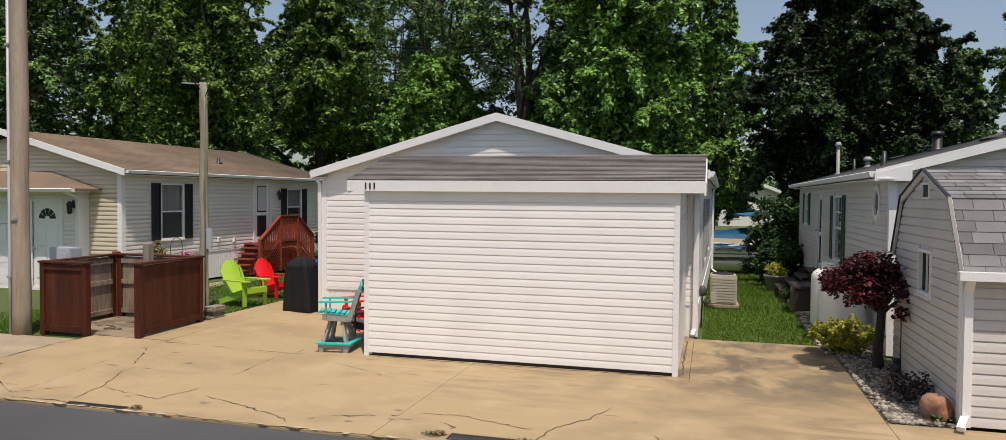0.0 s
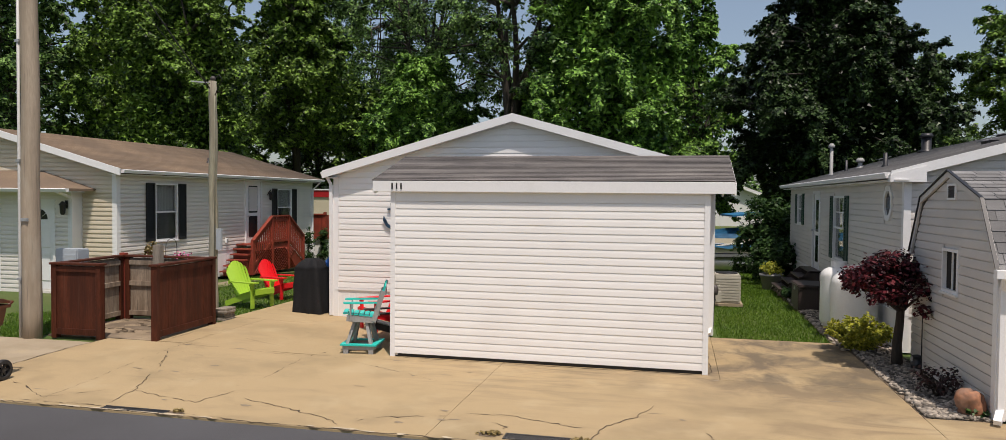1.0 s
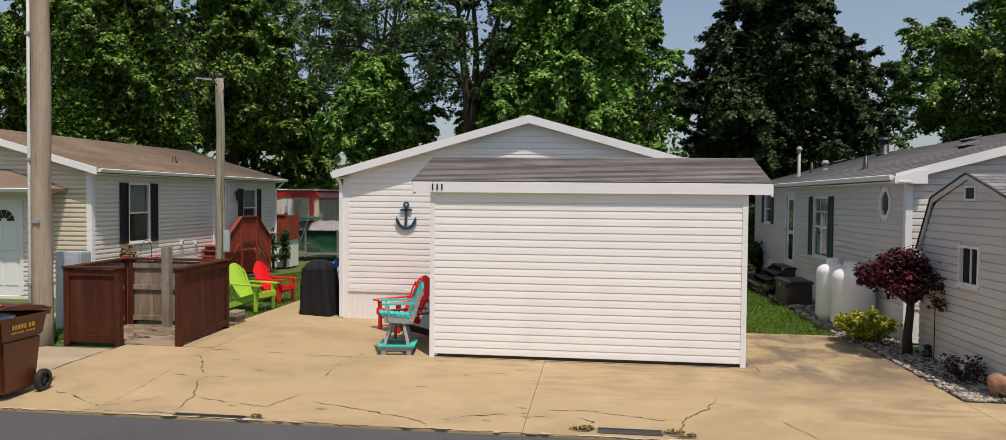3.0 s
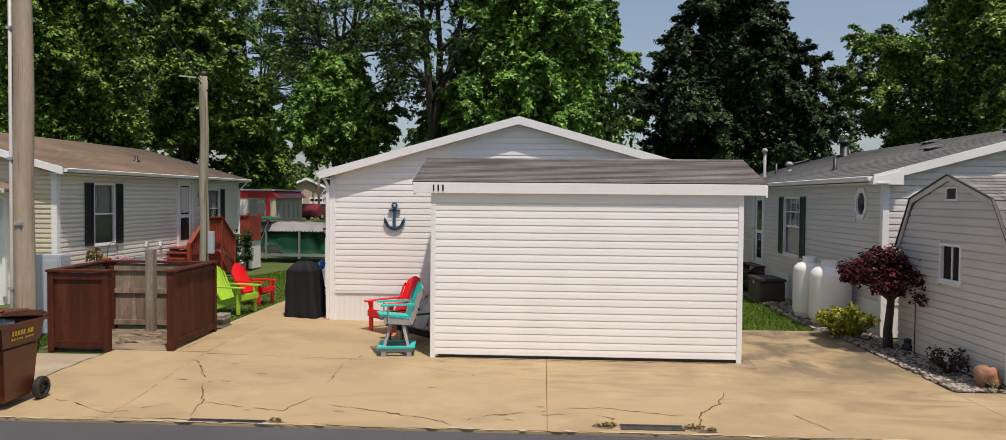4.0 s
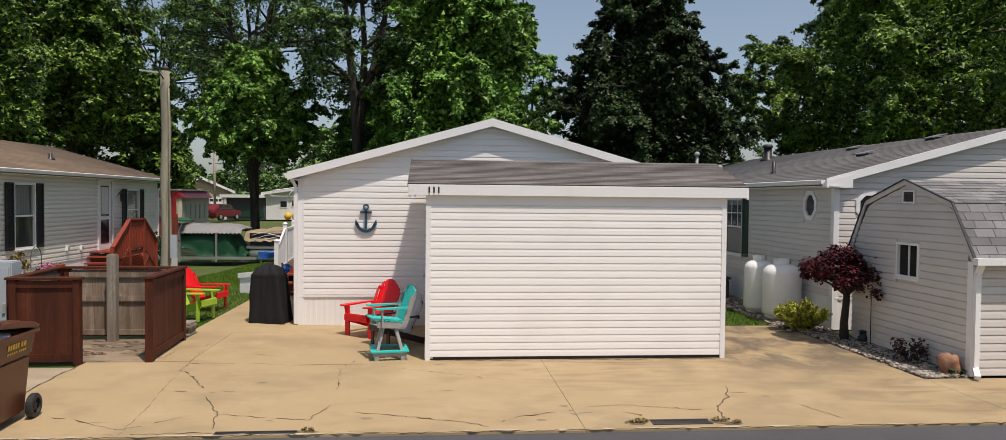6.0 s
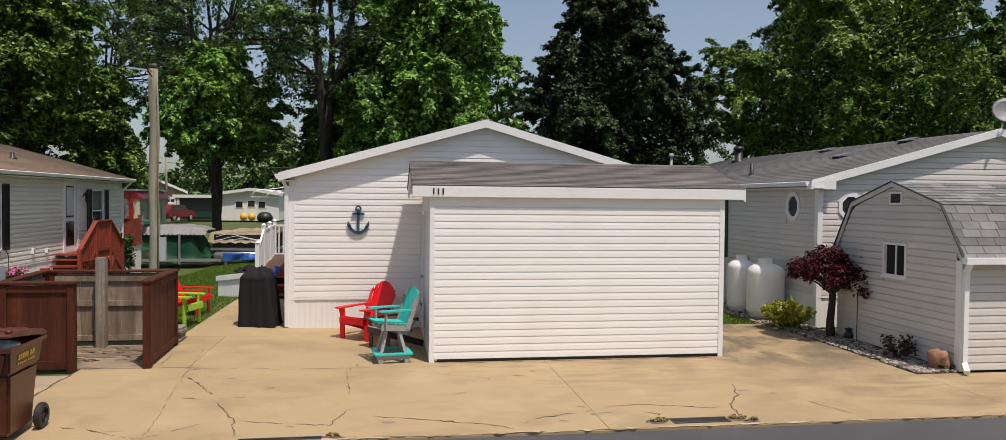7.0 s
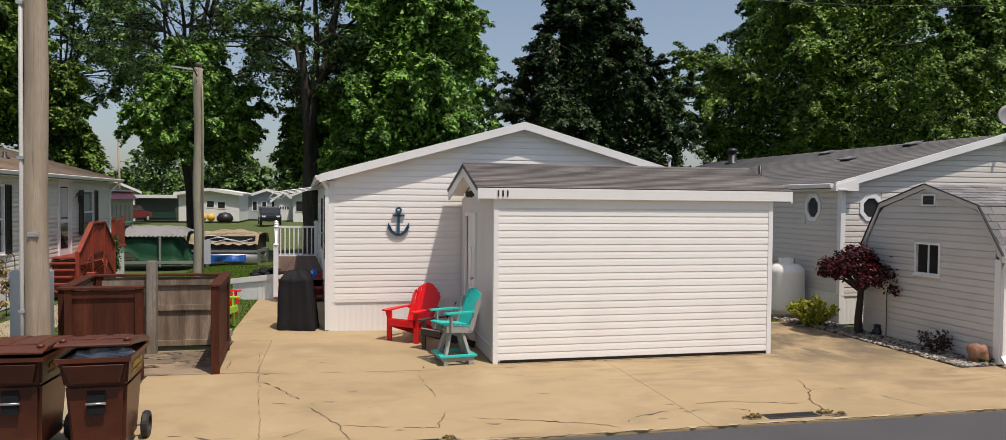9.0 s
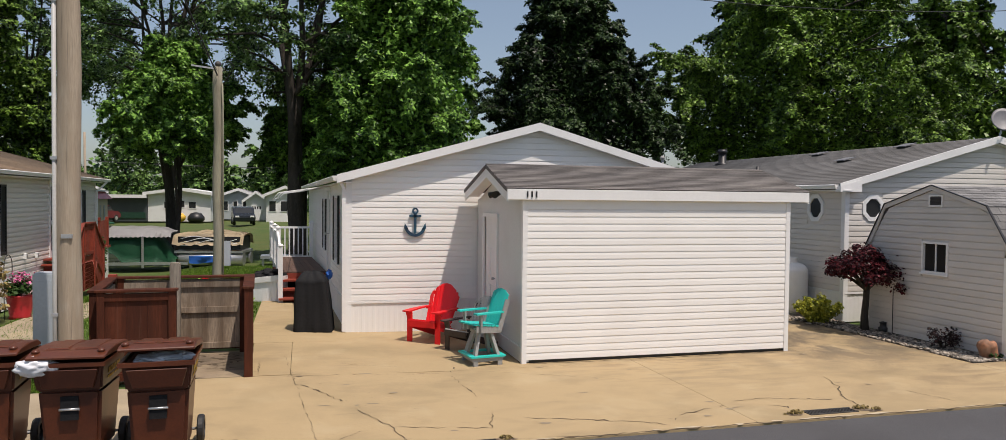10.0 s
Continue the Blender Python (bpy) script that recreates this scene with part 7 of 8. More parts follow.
def bush(name, label, x, y, z, rx, ry, rz, leaf, count, size, seed, stems=8, category="shrub", ball=0.3, parent=None):
    """A shrub: stems from the ground and clumps of leaves with an uneven outline."""
    rng = np.random.default_rng(seed)
    rnd = random.Random(seed)
    b = parent or thing(name, (0, 0, 0), label, category)
    lumps = []
    bm = bmo()
    for k in range(max(stems, 3) * 3):
        a = rnd.uniform(0, 2 * math.pi)
        r = math.sqrt(rnd.random()) * 0.85
        f = rnd.uniform(0.25, 0.92) * math.sqrt(max(0.1, 1 - 0.7 * r * r))
        c = (x + rx * r * math.cos(a), y + ry * r * math.sin(a), z + rz * f, min(rx, ry, rz) * rnd.uniform(ball * 0.7, ball * 1.3))
        lumps.append(c)
        if k < stems:
            tube(bm, [(x + rnd.uniform(-0.05, 0.05), y + rnd.uniform(-0.05, 0.05), z - 0.02), (x + (c[0] - x) * 0.4, y + (c[1] - y) * 0.4, z + (c[2] - z) * 0.6), c[:3]], [0.012, 0.009, 0.004], 5, False)
    part("stems", bm, M_BARK, b)
    p, d = clump_points(rng, lumps, count)
    p[:, 2] = np.maximum(p[:, 2], z + 0.01)
    v, f = leaf_arrays(rng, p, d, size)
    array_mesh("foliage", v, f, leaf, b)
    return b


bush("flowers", "", 1.75, 22.0, pz + 0.42, 0.32, 0.32, 0.35, L_YELLOW, 500, 0.08, 3, 5, parent=pot)
SP = thing("shrub", (0, 0, 0), "low yellow-green spirea shrub in the gravel bed", "shrub")
rnd = random.Random(31)
sprays = []
bm = bmo()
for k in range(90):
    a, r = rnd.uniform(0, 2 * math.pi), math.sqrt(rnd.random())
    p0 = Vector((2.04 + 0.14 * r * math.cos(a), 12.72 + 0.12 * r * math.sin(a), 0.0))
    p2 = Vector((2.04 + 0.56 * r * math.cos(a), 12.72 + 0.42 * r * math.sin(a), rnd.uniform(0.36, 0.62) * (1 - 0.45 * r * r)))
    p1 = p0.lerp(p2, 0.55) + Vector((0, 0, 0.10))
    sprays.append((tuple(p0), tuple(p1), tuple(p2)))
    if k % 4 == 0:
        tube(bm, [p0, p1, p2], [0.006, 0.004, 0.002], 4, False)
part("stems", bm, M_BARK, SP)
pp, dd = spray_points(np.random.default_rng(31), sprays, 6200, 0.055)
pp[:, 2] = np.maximum(pp[:, 2], 0.02)
vv, ff = leaf_arrays(np.random.default_rng(32), pp, dd, 0.05, 0.3, 0.5, 0.5)
array_mesh("foliage", vv, ff, L_YELLOW, SP)
bush("shrub", "tall green climbing shrub at the house corner", 2.2, 26.3, -0.35, 1.15, 1.0, 3.0, L_SHRUB, 9000, 0.13, 32, 14)
bush("shrub", "dense dark green shrub against the house wall", 2.2, 24.0, -0.25, 0.9, 0.9, 1.5, L_SHRUB, 6000, 0.12, 33, 12)
bush("shrub", "small sparse dark purplish shrub in the gravel", 2.28, 9.85, 0.0, 0.30, 0.26, 0.40, L_PURPLE, 620, 0.045, 34, 9)
bush("shrub", "low leafy green plant among the stones", 1.95, 19.0, -0.05, 0.3, 0.4, 0.35, L_SHRUB, 900, 0.08, 35, 8)
bush("weed", "small green weed beside the boulder", 2.42, 8.98, 0.0, 0.12, 0.1, 0.12, L_SHRUB, 160, 0.05, 36, 5, "weed")
bush("shrub", "sparse climbing plant on the house corner post", -14.42, 25.75, -0.3, 0.18, 0.22, 1.7, L_SHRUB, 700, 0.08, 37, 12, ball=0.6)
bush("shrub", "dark climbing vine on the porch corner", -14.95, 28.0, -0.45, 0.20, 0.20, 1.7, L_SHRUB, 1100, 0.09, 39, 12, ball=0.6)
bush("shrub", "thin light green plant under the window", -14.2, 16.8, -0.15, 0.28, 0.28, 1.6, L_DRY, 330, 0.10, 38, 9)
for k, (x, y, rx, ry, h, n) in enumerate(((-2.66, 7.06, 0.15, 0.06, 0.04, 340), (-1.72, 7.08, 0.11, 0.06, 0.04, 260), (-6.18, 6.95, 0.09, 0.05, 0.035, 160), (-1.56, 7.0, 0.06, 0.04, 0.03, 110))):
    bush("weed", "tuft of dry grass in cracked concrete", x, y, 0.0, rx, ry, h, L_DRY, n, 0.03, 70 + k, 8, "weed")

MP = thing("small_maple", (0, 0, 0), "small red-leaved maple tree in a stone bed", "tree")
mx, my = 2.33, 11.72
bm = bmo()
tube(bm, [(mx, my, -0.05), (mx - 0.01, my, 0.3), (mx + 0.02, my, 0.62), (mx + 0.03, my, 0.84)], [0.085, 0.068, 0.06, 0.055], 12)
rnd = random.Random(12)
lumps = []
for k in range(54):
    a = k * 2.39996
    rr = 0.70 * math.sqrt((k + 0.7) / 54) * rnd.uniform(0.72, 1.18)
    zz = 1.10 + 0.66 * (1 - (rr / 0.74) ** 2) * rnd.uniform(0.45, 1.0) - 0.08 * rr + rnd.uniform(-0.14, 0.05)
    c = Vector((mx - 0.14 + rr * math.cos(a) * 1.05, my - 0.12 + rr * math.sin(a) * 0.9, zz))
    lumps.append((c.x, c.y, c.z, rnd.uniform(0.05, 0.17)))
    if k % 2:
        lb = bmo()
        tube(lb, [(mx + 0.03, my, 0.78), (mx + (c.x - mx) * 0.4, my + (c.y - my) * 0.4, 0.78 + (zz - 0.78) * 0.6), c], [0.03, 0.018, 0.005], 6, False)
        part("limb", lb, M_BARK, MP)
part("trunk", bm, M_BARK, MP)
rng = np.random.default_rng(14)
pp, dd = clump_points(rng, lumps, 8200, 0.42)
vv, ff = leaf_arrays(rng, pp, dd, 0.058, 0.8)
array_mesh("crown", vv, ff, L_MAPLE, MP, "dark red and purple foliage")
sh = thing("solar_light", (0, 0, 0), "small dark garden lantern under the maple", "lantern")
bm = bmo()
lathe(bm, (2.52, 11.45, 0.0), [(0.08, 0), (0.09, 0.1), (0.06, 0.12), (0.06, 0.18), (0.08, 0.2), (0.0, 0.22)], 10)
part("body", bm, M_BLACK, sh)
hook = thing("shepherd_hook", (0, 0, 0), "thin black garden hook by the shed wall", "garden hook")
bm = bmo()
tube(bm, [(2.5, 11.2, 0.0), (2.5, 11.2, 0.85), (2.49, 11.16, 0.93), (2.47, 11.08, 0.93), (2.46, 11.05, 0.86)], 0.008, 6)
part("rod", bm, M_BLACK, hook)

boulder = thing("boulder", (0, 0, 0), "reddish-brown boulder at the corner of the shed", "rock")
bm = bmo()
bmesh.ops.create_icosphere(bm, subdivisions=4, radius=1.0)
for v in bm.verts:
    q = 1 + noise.noise(v.co * 1.3 + Vector((3, 1, 2))) * 0.35 + noise.noise(v.co * 4.0) * 0.08
    p = v.co * q
    v.co = Vector((2.38 + p.x * 0.14, 9.06 + p.y * 0.13, 0.14 + max(-0.16, p.z * 0.20)))
for f in bm.faces:
    f.smooth = True
part("rock", bm, M_ROCK, boulder)

# flower pot and stones by the left house
fp = thing("flower_pot", (0, 0, 0), "red pot of pink flowers beside the house wall", "plant pot")
bm = bmo()
lathe(bm, (-14.0, 17.6, -0.15), [(0.22, 0), (0.2, 0.05), (0.26, 0.45), (0.28, 0.5), (0.0, 0.48)], 18)
part("pot", bm, M_REDPAINT, fp)
bush("", "", -14.0, 17.6, 0.3, 0.36, 0.36, 0.45, L_SHRUB, 700, 0.08, 61, 6, parent=fp)
bush("", "", -14.0, 17.6, 0.42, 0.34, 0.34, 0.4, M_PINK, 260, 0.07, 62, 6, parent=fp)

ho = thing("garden_hoop", (0, 0, 0), "thin black wire garden hoop by the house wall", "garden hoop")
bm = bmo()
tube(bm, [(-14.2, 17.30, -0.15)] + [(-14.2, 17.53 - 0.23 * math.cos(math.pi * k / 10), 0.97 + 0.23 * math.sin(math.pi * k / 10)) for k in range(11)] + [(-14.2, 17.76, -0.15)], 0.009, 6)
part("rod", bm, M_BLACK, ho)
for y, z in ((19.98, 1.0), (20.77, 0.96)):
    ob = thing("outlet_box", (0, 0, 0), "small white outlet box on the house siding", "outlet box", "wall boxes")
    bm = bmo()
    wbox(bm, -14.675, -14.61, y - 0.05, y + 0.05, z - 0.07, z + 0.07)
    soften(bm, 0.008, 2)
    part("box", bm, M_TRIM, ob)
    bm = bmo()
    wbox(bm, -14.61, -14.602, y - 0.03, y + 0.03, z - 0.045, z + 0.045)
    part("cover", bm, M_GREYBOARD, ob)

# ---- steps and landing of the left house ----
LS = thing("porch_steps", (0, 0, 0), "red-brown wooden porch steps with railings and lattice", "porch")
lz = -0.15
for j in range(5):
    bm = bmo()
    y = 20.40 + j * 0.185
    wbox(bm, -14.66, -14.03, y, y + 0.22, lz + 0.14 + j * 0.165, lz + 0.18 + j * 0.165)
    wbox(bm, -14.65, -14.04, y + 0.185, y + 0.20, lz, lz + 0.14 + j * 0.165)
    part("step", bm, M_DECKRED, LS)
for k in range(17):
    bm = bmo()
    y = 21.3 + k * 0.13
    wbox(bm, -14.66, -14.05, y, y + 0.124, lz + 0.93, lz + 0.965)
    part("board", bm, M_DECKRED, LS)
SX = -14.0
RAIL = ((21.2, lz + 1.09), (22.37, lz + 1.85), (23.46, lz + 1.85), (24.5, lz + 1.12))
for (y, top), low in zip(RAIL, (lz, lz, lz, lz - 0.1)):
    bm = bmo()
    wbox(bm, SX - 0.045, SX + 0.045, y - 0.045, y + 0.045, low, top)
    part("post", bm, M_DECKRED, LS)
for (ya, za), (yb, zb) in zip(RAIL, RAIL[1:]):
    bm = bmo()
    bar(bm, (SX, ya, za), (SX, yb, zb), 0.12, 0.04)
    part("handrail", bm, M_DECKRED, LS)
    for drop in (0.14, 0.84):
        bm = bmo()
        bar(bm, (SX, ya, za - drop), (SX, yb, zb - drop), 0.04, 0.09)
        part("rail", bm, M_DECKRED, LS)
    n = max(2, int(abs(yb - ya) / 0.118))
    for k in range(1, n):
        f = k / n
        y, z = ya + (yb - ya) * f, za + (zb - za) * f
        bm = bmo()
        wbox(bm, SX - 0.022, SX + 0.022, y - 0.02, y + 0.02, z - 0.84, z - 0.02)
        part("baluster", bm, M_DECKRED, LS)
bm = bmo()
prism(bm, [Vector((SX - 0.03, y, z)) for y, z in ((21.2, lz), (24.5, lz), (24.5, lz + 0.2), (23.46, lz + 0.93), (22.37, lz + 0.93), (21.2, lz + 0.2))], [Vector((SX - 0.01, y, z)) for y, z in ((21.2, lz), (24.5, lz), (24.5, lz + 0.2), (23.46, lz + 0.93), (22.37, lz + 0.93), (21.2, lz + 0.2))])
part("skirt", bm, M_DECKRED, LS)
bm = bmo()
for k in range(18):
    y = 21.3 + k * 0.11
    bar(bm, (SX + 0.004, y, lz + 0.02), (SX + 0.004, y + 0.75, lz + 0.77), 0.012, 0.035, (1, 0, 0))
    bar(bm, (SX + 0.014, y + 0.75, lz + 0.02), (SX + 0.014, y, lz + 0.77), 0.012, 0.035, (1, 0, 0))
part("lattice", bm, M_DECKRED, LS)
wl = thing("wall_lantern", (0, 0, 0), "small black wall lantern beside the door", "lamp")
bm = bmo()
lathe(bm, (-14.56, 23.25, 2.22), [(0.03, 0), (0.05, 0.04), (0.055, 0.2), (0.075, 0.22), (0.015, 0.3)], 8)
bar(bm, (-14.7, 23.25, 2.4), (-14.56, 23.25, 2.58), 0.03, 0.03)
part("body", bm, M_BLACK, wl)

# ---- porch beyond the left house ----
PB = thing("neighbour_porch", (0, 0, 0), "red-brown raised porch with white lattice skirting", "porch")
bm = bmo()
wbox(bm, -17.2, -14.95, 28.2, 29.4, -0.5, 0.62)
part("skirt", bm, M_SKIRT, PB)
bm = bmo()
wbox(bm, -17.3, -14.9, 28.1, 29.5, 0.62, 0.70)
part("floor", bm, M_DECKRED, PB)
for x, y in ((-14.98, 28.2), (-14.98, 29.35), (-17.2, 28.2)):
    bm = bmo()
    wbox(bm, x - 0.05, x + 0.05, y - 0.05, y + 0.05, 0.70, 1.72)
    part("post", bm, M_DECKRED, PB)
for k in range(15):
    bm = bmo()
    x = -17.15 + k * 0.145
    wbox(bm, x, x + 0.13, 28.17, 28.2, 0.72, 1.6)
    part("slat", bm, M_DECKRED, PB)
for k in range(7):
    bm = bmo()
    y = 28.3 + k * 0.16
    wbox(bm, -14.98, -14.95, y, y + 0.14, 0.72, 1.6)
    part("slat", bm, M_DECKRED, PB)
bm = bmo()
wbox(bm, -17.25, -14.92, 28.12, 28.24, 1.6, 1.65)
part("handrail", bm, M_DECKRED, PB)

# ---- boats ----
def hull_boat(name, label, x, y, turn, length, width, hull, cover, z0, high, frame_mat, canopy_mat=None, pontoon=False, side=None):
    b = thing(name, (0, 0, 0), label, "boat")
    bm = bmo()
    if pontoon:
        for s in (-1, 1):
            tube(bm, [(-length / 2, s * width * 0.36, 0.42), (length * 0.4, s * width * 0.36, 0.42), (length / 2, s * width * 0.36, 0.55)], [0.3, 0.3, 0.06], 16)
        part("pontoon", bm, M_ALU, b)
        bm = bmo()
        wbox(bm, -length / 2, length * 0.47, -width / 2, width / 2, 0.70, 0.80)
        part("deck", bm, M_ALU, b)
        for s in (-1, 1):
            bm = bmo()
            wbox(bm, -length * 0.46, length * 0.42, s * width * 0.48 - 0.02, s * width * 0.48 + 0.02, 0.84, 1.40)
            fp_ = part("side_panel", bm, side or hull, b)
            for q in range(3):
                bm = bmo()
                pts = [(-length * 0.42 + length * 0.8 * i / 10, s * width * 0.5 + s * 0.012, 1.3 - 0.08 * q - 0.12 * math.sin(i / 10 * math.pi * 2 + q)) for i in range(11)]
                tube(bm, pts, 0.014, 6)
                part("stripe", bm, M_TRIM, fp_)
        for f in (-0.46, 0.40):
            bm = bmo()
            wbox(bm, length * f, length * (f + 0.02), -width * 0.48, width * 0.48, 0.84, 1.40)
            part("end_panel", bm, side or hull, b)
        base_z = 1.36
    else:
        secs = [(-0.5, 0.5, 1.0, 0.35), (-0.2, 0.5, 1.0, 0.3), (0.15, 0.49, 1.0, 0.3), (0.38, 0.32, 1.08, 0.42), (0.5, 0.03, 1.18, 0.8)]
        rings = []
        for f, w, t, k in secs:
            rings.append([bm.verts.new((length * f, sw * width * w * q, zz)) for sw, q, zz in ((-1, 1, t), (-1, 0.85, (t + k) / 2), (-1, 0.02, k), (1, 0.02, k), (1, 0.85, (t + k) / 2), (1, 1, t))])
        for a, c in zip(rings, rings[1:]):
            for i in range(5):
                bm.faces.new((a[i], a[i + 1], c[i + 1], c[i]))
            bm.faces.new((a[5], a[0], c[0], c[5]))
        bm.faces.new(rings[0])
        bm.faces.new(rings[-1])
        part("hull", bm, hull, b)
        base_z = 1.0
    bm = bmo()
    nx, ny = 22, 10
    grid = []
    for i in range(nx + 1):
        row = []
        fx = i / nx
        for j in range(ny + 1):
            fy = j / ny * 2 - 1
            taper = 1.0 if pontoon else (1 - max(0, (fx - 0.65) / 0.35) ** 2 * 0.9)
            hgt = (1 - fy ** 2) ** 0.7 * high * (0.55 + 0.45 * math.sin(math.pi * min(1, fx * 1.1))) + 0.03 * math.sin(fx * 23) * (1 - abs(fy))
            row.append(bm.verts.new((length * (fx - 0.5) * 1.01, fy * width * 0.525 * taper, base_z + (hgt if abs(fy) < 0.999 else -0.32 + 0.04 * math.sin(fx * 40)))))
        grid.append(row)
    for i in range(nx):
        for j in range(ny):
            f = bm.faces.new((grid[i][j], grid[i + 1][j], grid[i + 1][j + 1], grid[i][j + 1]))
            f.smooth = True
    bmesh.ops.solidify(bm, geom=list(bm.faces), thickness=0.012)
    part("cover", bm, cover, b)
    if canopy_mat:
        bm = bmo()
        for f in (-0.12, 0.12):
            for s in (-1, 1):
                bar(bm, (0.0, s * width * 0.47, base_z), (length * f, s * width * 0.47, base_z + 0.95), 0.03, 0.03)
        part("canopy_frame", bm, M_ALU, b)
        bm = bmo()
        top = [(length * (-0.2 + 0.4 * k / 6), base_z + 0.93 + 0.1 * math.sin(math.pi * k / 6)) for k in range(7)]
        prism(bm, [Vector((a, -width * 0.5, z)) for a, z in top] + [Vector((a, -width * 0.5, z - 0.06)) for a, z in top[::-1]], [Vector((a, width * 0.5, z)) for a, z in top] + [Vector((a, width * 0.5, z - 0.06)) for a, z in top[::-1]])
        part("canopy", bm, canopy_mat, b)
    for f in (-0.3, 0.25):
        bm = bmo()
        wbox(bm, length * f - 0.05, length * f + 0.05, -width * 0.4, width * 0.4, 0.22, 0.34)
        for s in (-1, 1):
            wbox(bm, length * f - 0.06, length * f + 0.06, s * width * 0.42 - 0.05, s * width * 0.42 + 0.05, 0.0, 0.8)
        part("cradle", bm, M_ALU, b)
    b.matrix_world = pose(x, y, z0, 0, 0, turn)
    return b


def tarped_boat(x0, x1, y, z0):
    """A boat on a trailer under a green tarpaulin, with a pale canopy cover over it."""
    b = thing("covered_boat", (0, 0, 0), "boat on a trailer under a green tarpaulin and grey canopy", "boat")
    n = 26
    bm = bmo()
    wbox(bm, x0 + 0.2, x1 - 0.9, y - 0.85, y + 0.85, z0 + 0.28, z0 + 0.7)
    soften(bm, 0.12, 3)
    part("hull", bm, M_ALU, b)
    bm = bmo()
    rows = []
    for i in range(n + 1):
        f = i / n
        x = x0 + (x1 - x0) * f
        end = smooth((f - 0.82) / 0.18)
        lowest = z0 + 0.58 - 0.48 * smooth((f - 0.5) / 0.12) + 0.04 * math.sin(f * 31)
        top = z0 + 1.28 - 0.95 * end
        half = 1.0 - 0.35 * end
        ring = []
        for q, g in ((-1.06, 0.0), (-1.03, 0.35), (-1.0, 0.7), (-0.92, 0.96), (-0.5, 1.03), (0, 1.06), (0.5, 1.03), (0.92, 0.96), (1.0, 0.7), (1.06, 0.0)):
            w = 0.05 * math.sin(f * 23 + q * 3) * (1 - g * 0.6)
            ring.append(bm.verts.new((x + 0.04 * math.sin(q * 9), y + half * q + w, lowest + (top - lowest) * g)))
        rows.append(ring)
    for a, c in zip(rows, rows[1:]):
        for i in range(9):
            f = bm.faces.new((a[i], a[i + 1], c[i + 1], c[i]))
            f.smooth = True
    bmesh.ops.solidify(bm, geom=list(bm.faces), thickness=0.015)
    part("tarpaulin", bm, M_TARPGREEN, b)
    bm = bmo()
    rows = []
    for i in range(41):
        f = i / 40
        x = x0 + 1.0 + (x1 - x0 - 1.15) * f
        dome = (1 - abs(2 * f - 1) ** 6)
        ring = []
        for j in range(11):
            q = j / 5 - 1
            z = z0 + 1.44 + 0.24 * dome * (1 - 0.6 * q * q) + 0.015 * math.sin(f * 29 + j)
            if j in (0, 10):
                z = z0 + 1.24 + (0.05 if i % 2 else 0.0)
            ring.append(bm.verts.new((x, y + 1.12 * q, z)))
        rows.append(ring)
    for a, c in zip(rows, rows[1:]):
        for i in range(10):
            f = bm.faces.new((a[i], a[i + 1], c[i + 1], c[i]))
            f.smooth = True
    bmesh.ops.solidify(bm, geom=list(bm.faces), thickness=0.012)
    part("canopy", bm, M_TARPGREY, b, "pale grey scalloped canopy cover")
    for x in (x0 + 0.5, x0 + 1.9, x1 - 1.2):
        for s in (-1, 1):
            bm = bmo()
            wbox(bm, x - 0.04, x + 0.04, y + s * 1.1 - 0.04, y + s * 1.1 + 0.04, z0 + 0.0, z0 + 1.3)
            part("lift_post", bm, M_ALU, b)
    bm = bmo()
    wbox(bm, x0, x1 + 0.5, y - 1.12, y - 1.04, z0 + 0.12, z0 + 0.24)
    wbox(bm, x0, x1 + 0.5, y + 1.04, y + 1.12, z0 + 0.12, z0 + 0.24)
    part("trailer_frame", bm, M_ALU, b)


tarped_boat(-17.9, -13.25, 33.9, -0.46)
BI = thing("boat_bimini", (0, 0, 0), "dark green folding boat canopy on thin bent bars", "boat canopy")
bm = bmo()
top = [(-17.15 + 0.2 * k, 1.36 + 0.10 * math.sin(math.pi * k / 7)) for k in range(8)]
prism(bm, [Vector((a, 32.6, z)) for a, z in top] + [Vector((a, 32.6, z - 0.05)) for a, z in top[::-1]], [Vector((a, 34.0, z)) for a, z in top] + [Vector((a, 34.0, z - 0.05)) for a, z in top[::-1]])
part("canopy", bm, M_TARPGREEN, BI)
for y in (32.65, 33.95):
    for a, b in ((-17.1, -16.3), (-15.8, -16.5), (-16.45, -16.45)):
        bm = bmo()
        bar(bm, (a, y, 1.36), (b, y, -0.45), 0.025, 0.025)
        part("strut", bm, M_ALU, BI)
hull_boat("pontoon_boat", "pontoon boat with black striped sides and a tan cover", -11.9, 34.4, 170, 2.9, 1.8, M_ALU, M_TARPTAN, -0.62, 0.30, M_ALU, pontoon=True, side=M_BLACK)
hull_boat("pontoon_boat", "pontoon boat with a blue cover and blue canopy", 2.3, 31.0, 8, 6.4, 2.4, M_ALU, M_TARPBLUE, -0.5, 0.4, M_ALU, M_TARPBLUE, pontoon=True, side=M_CREAM)
tarp = thing("blue_tarpaulin", (0, 0, 0), "bright blue tarpaulin hanging under the pontoon boat", "tarpaulin")
bm = bmo()
wbox(bm, -12.75, -11.1, 33.15, 33.3, -0.3, -0.02)
bmesh.ops.subdivide_edges(bm, edges=list(bm.edges), cuts=5, use_grid_fill=True)
for v in bm.verts:
    v.co += Vector((0, 0.10 * noise.noise(v.co * 3), 0.08 * noise.noise(v.co * 2.5)))
part("cloth", bm, M_BLUE, tarp)
dock = thing("dock_section", (0, 0, 0), "pale metal dock section lying on the grass", "dock")
bm = bmo()
wbox(bm, -9.9, -8.2, 33.0, 34.2, -0.15, -0.03)
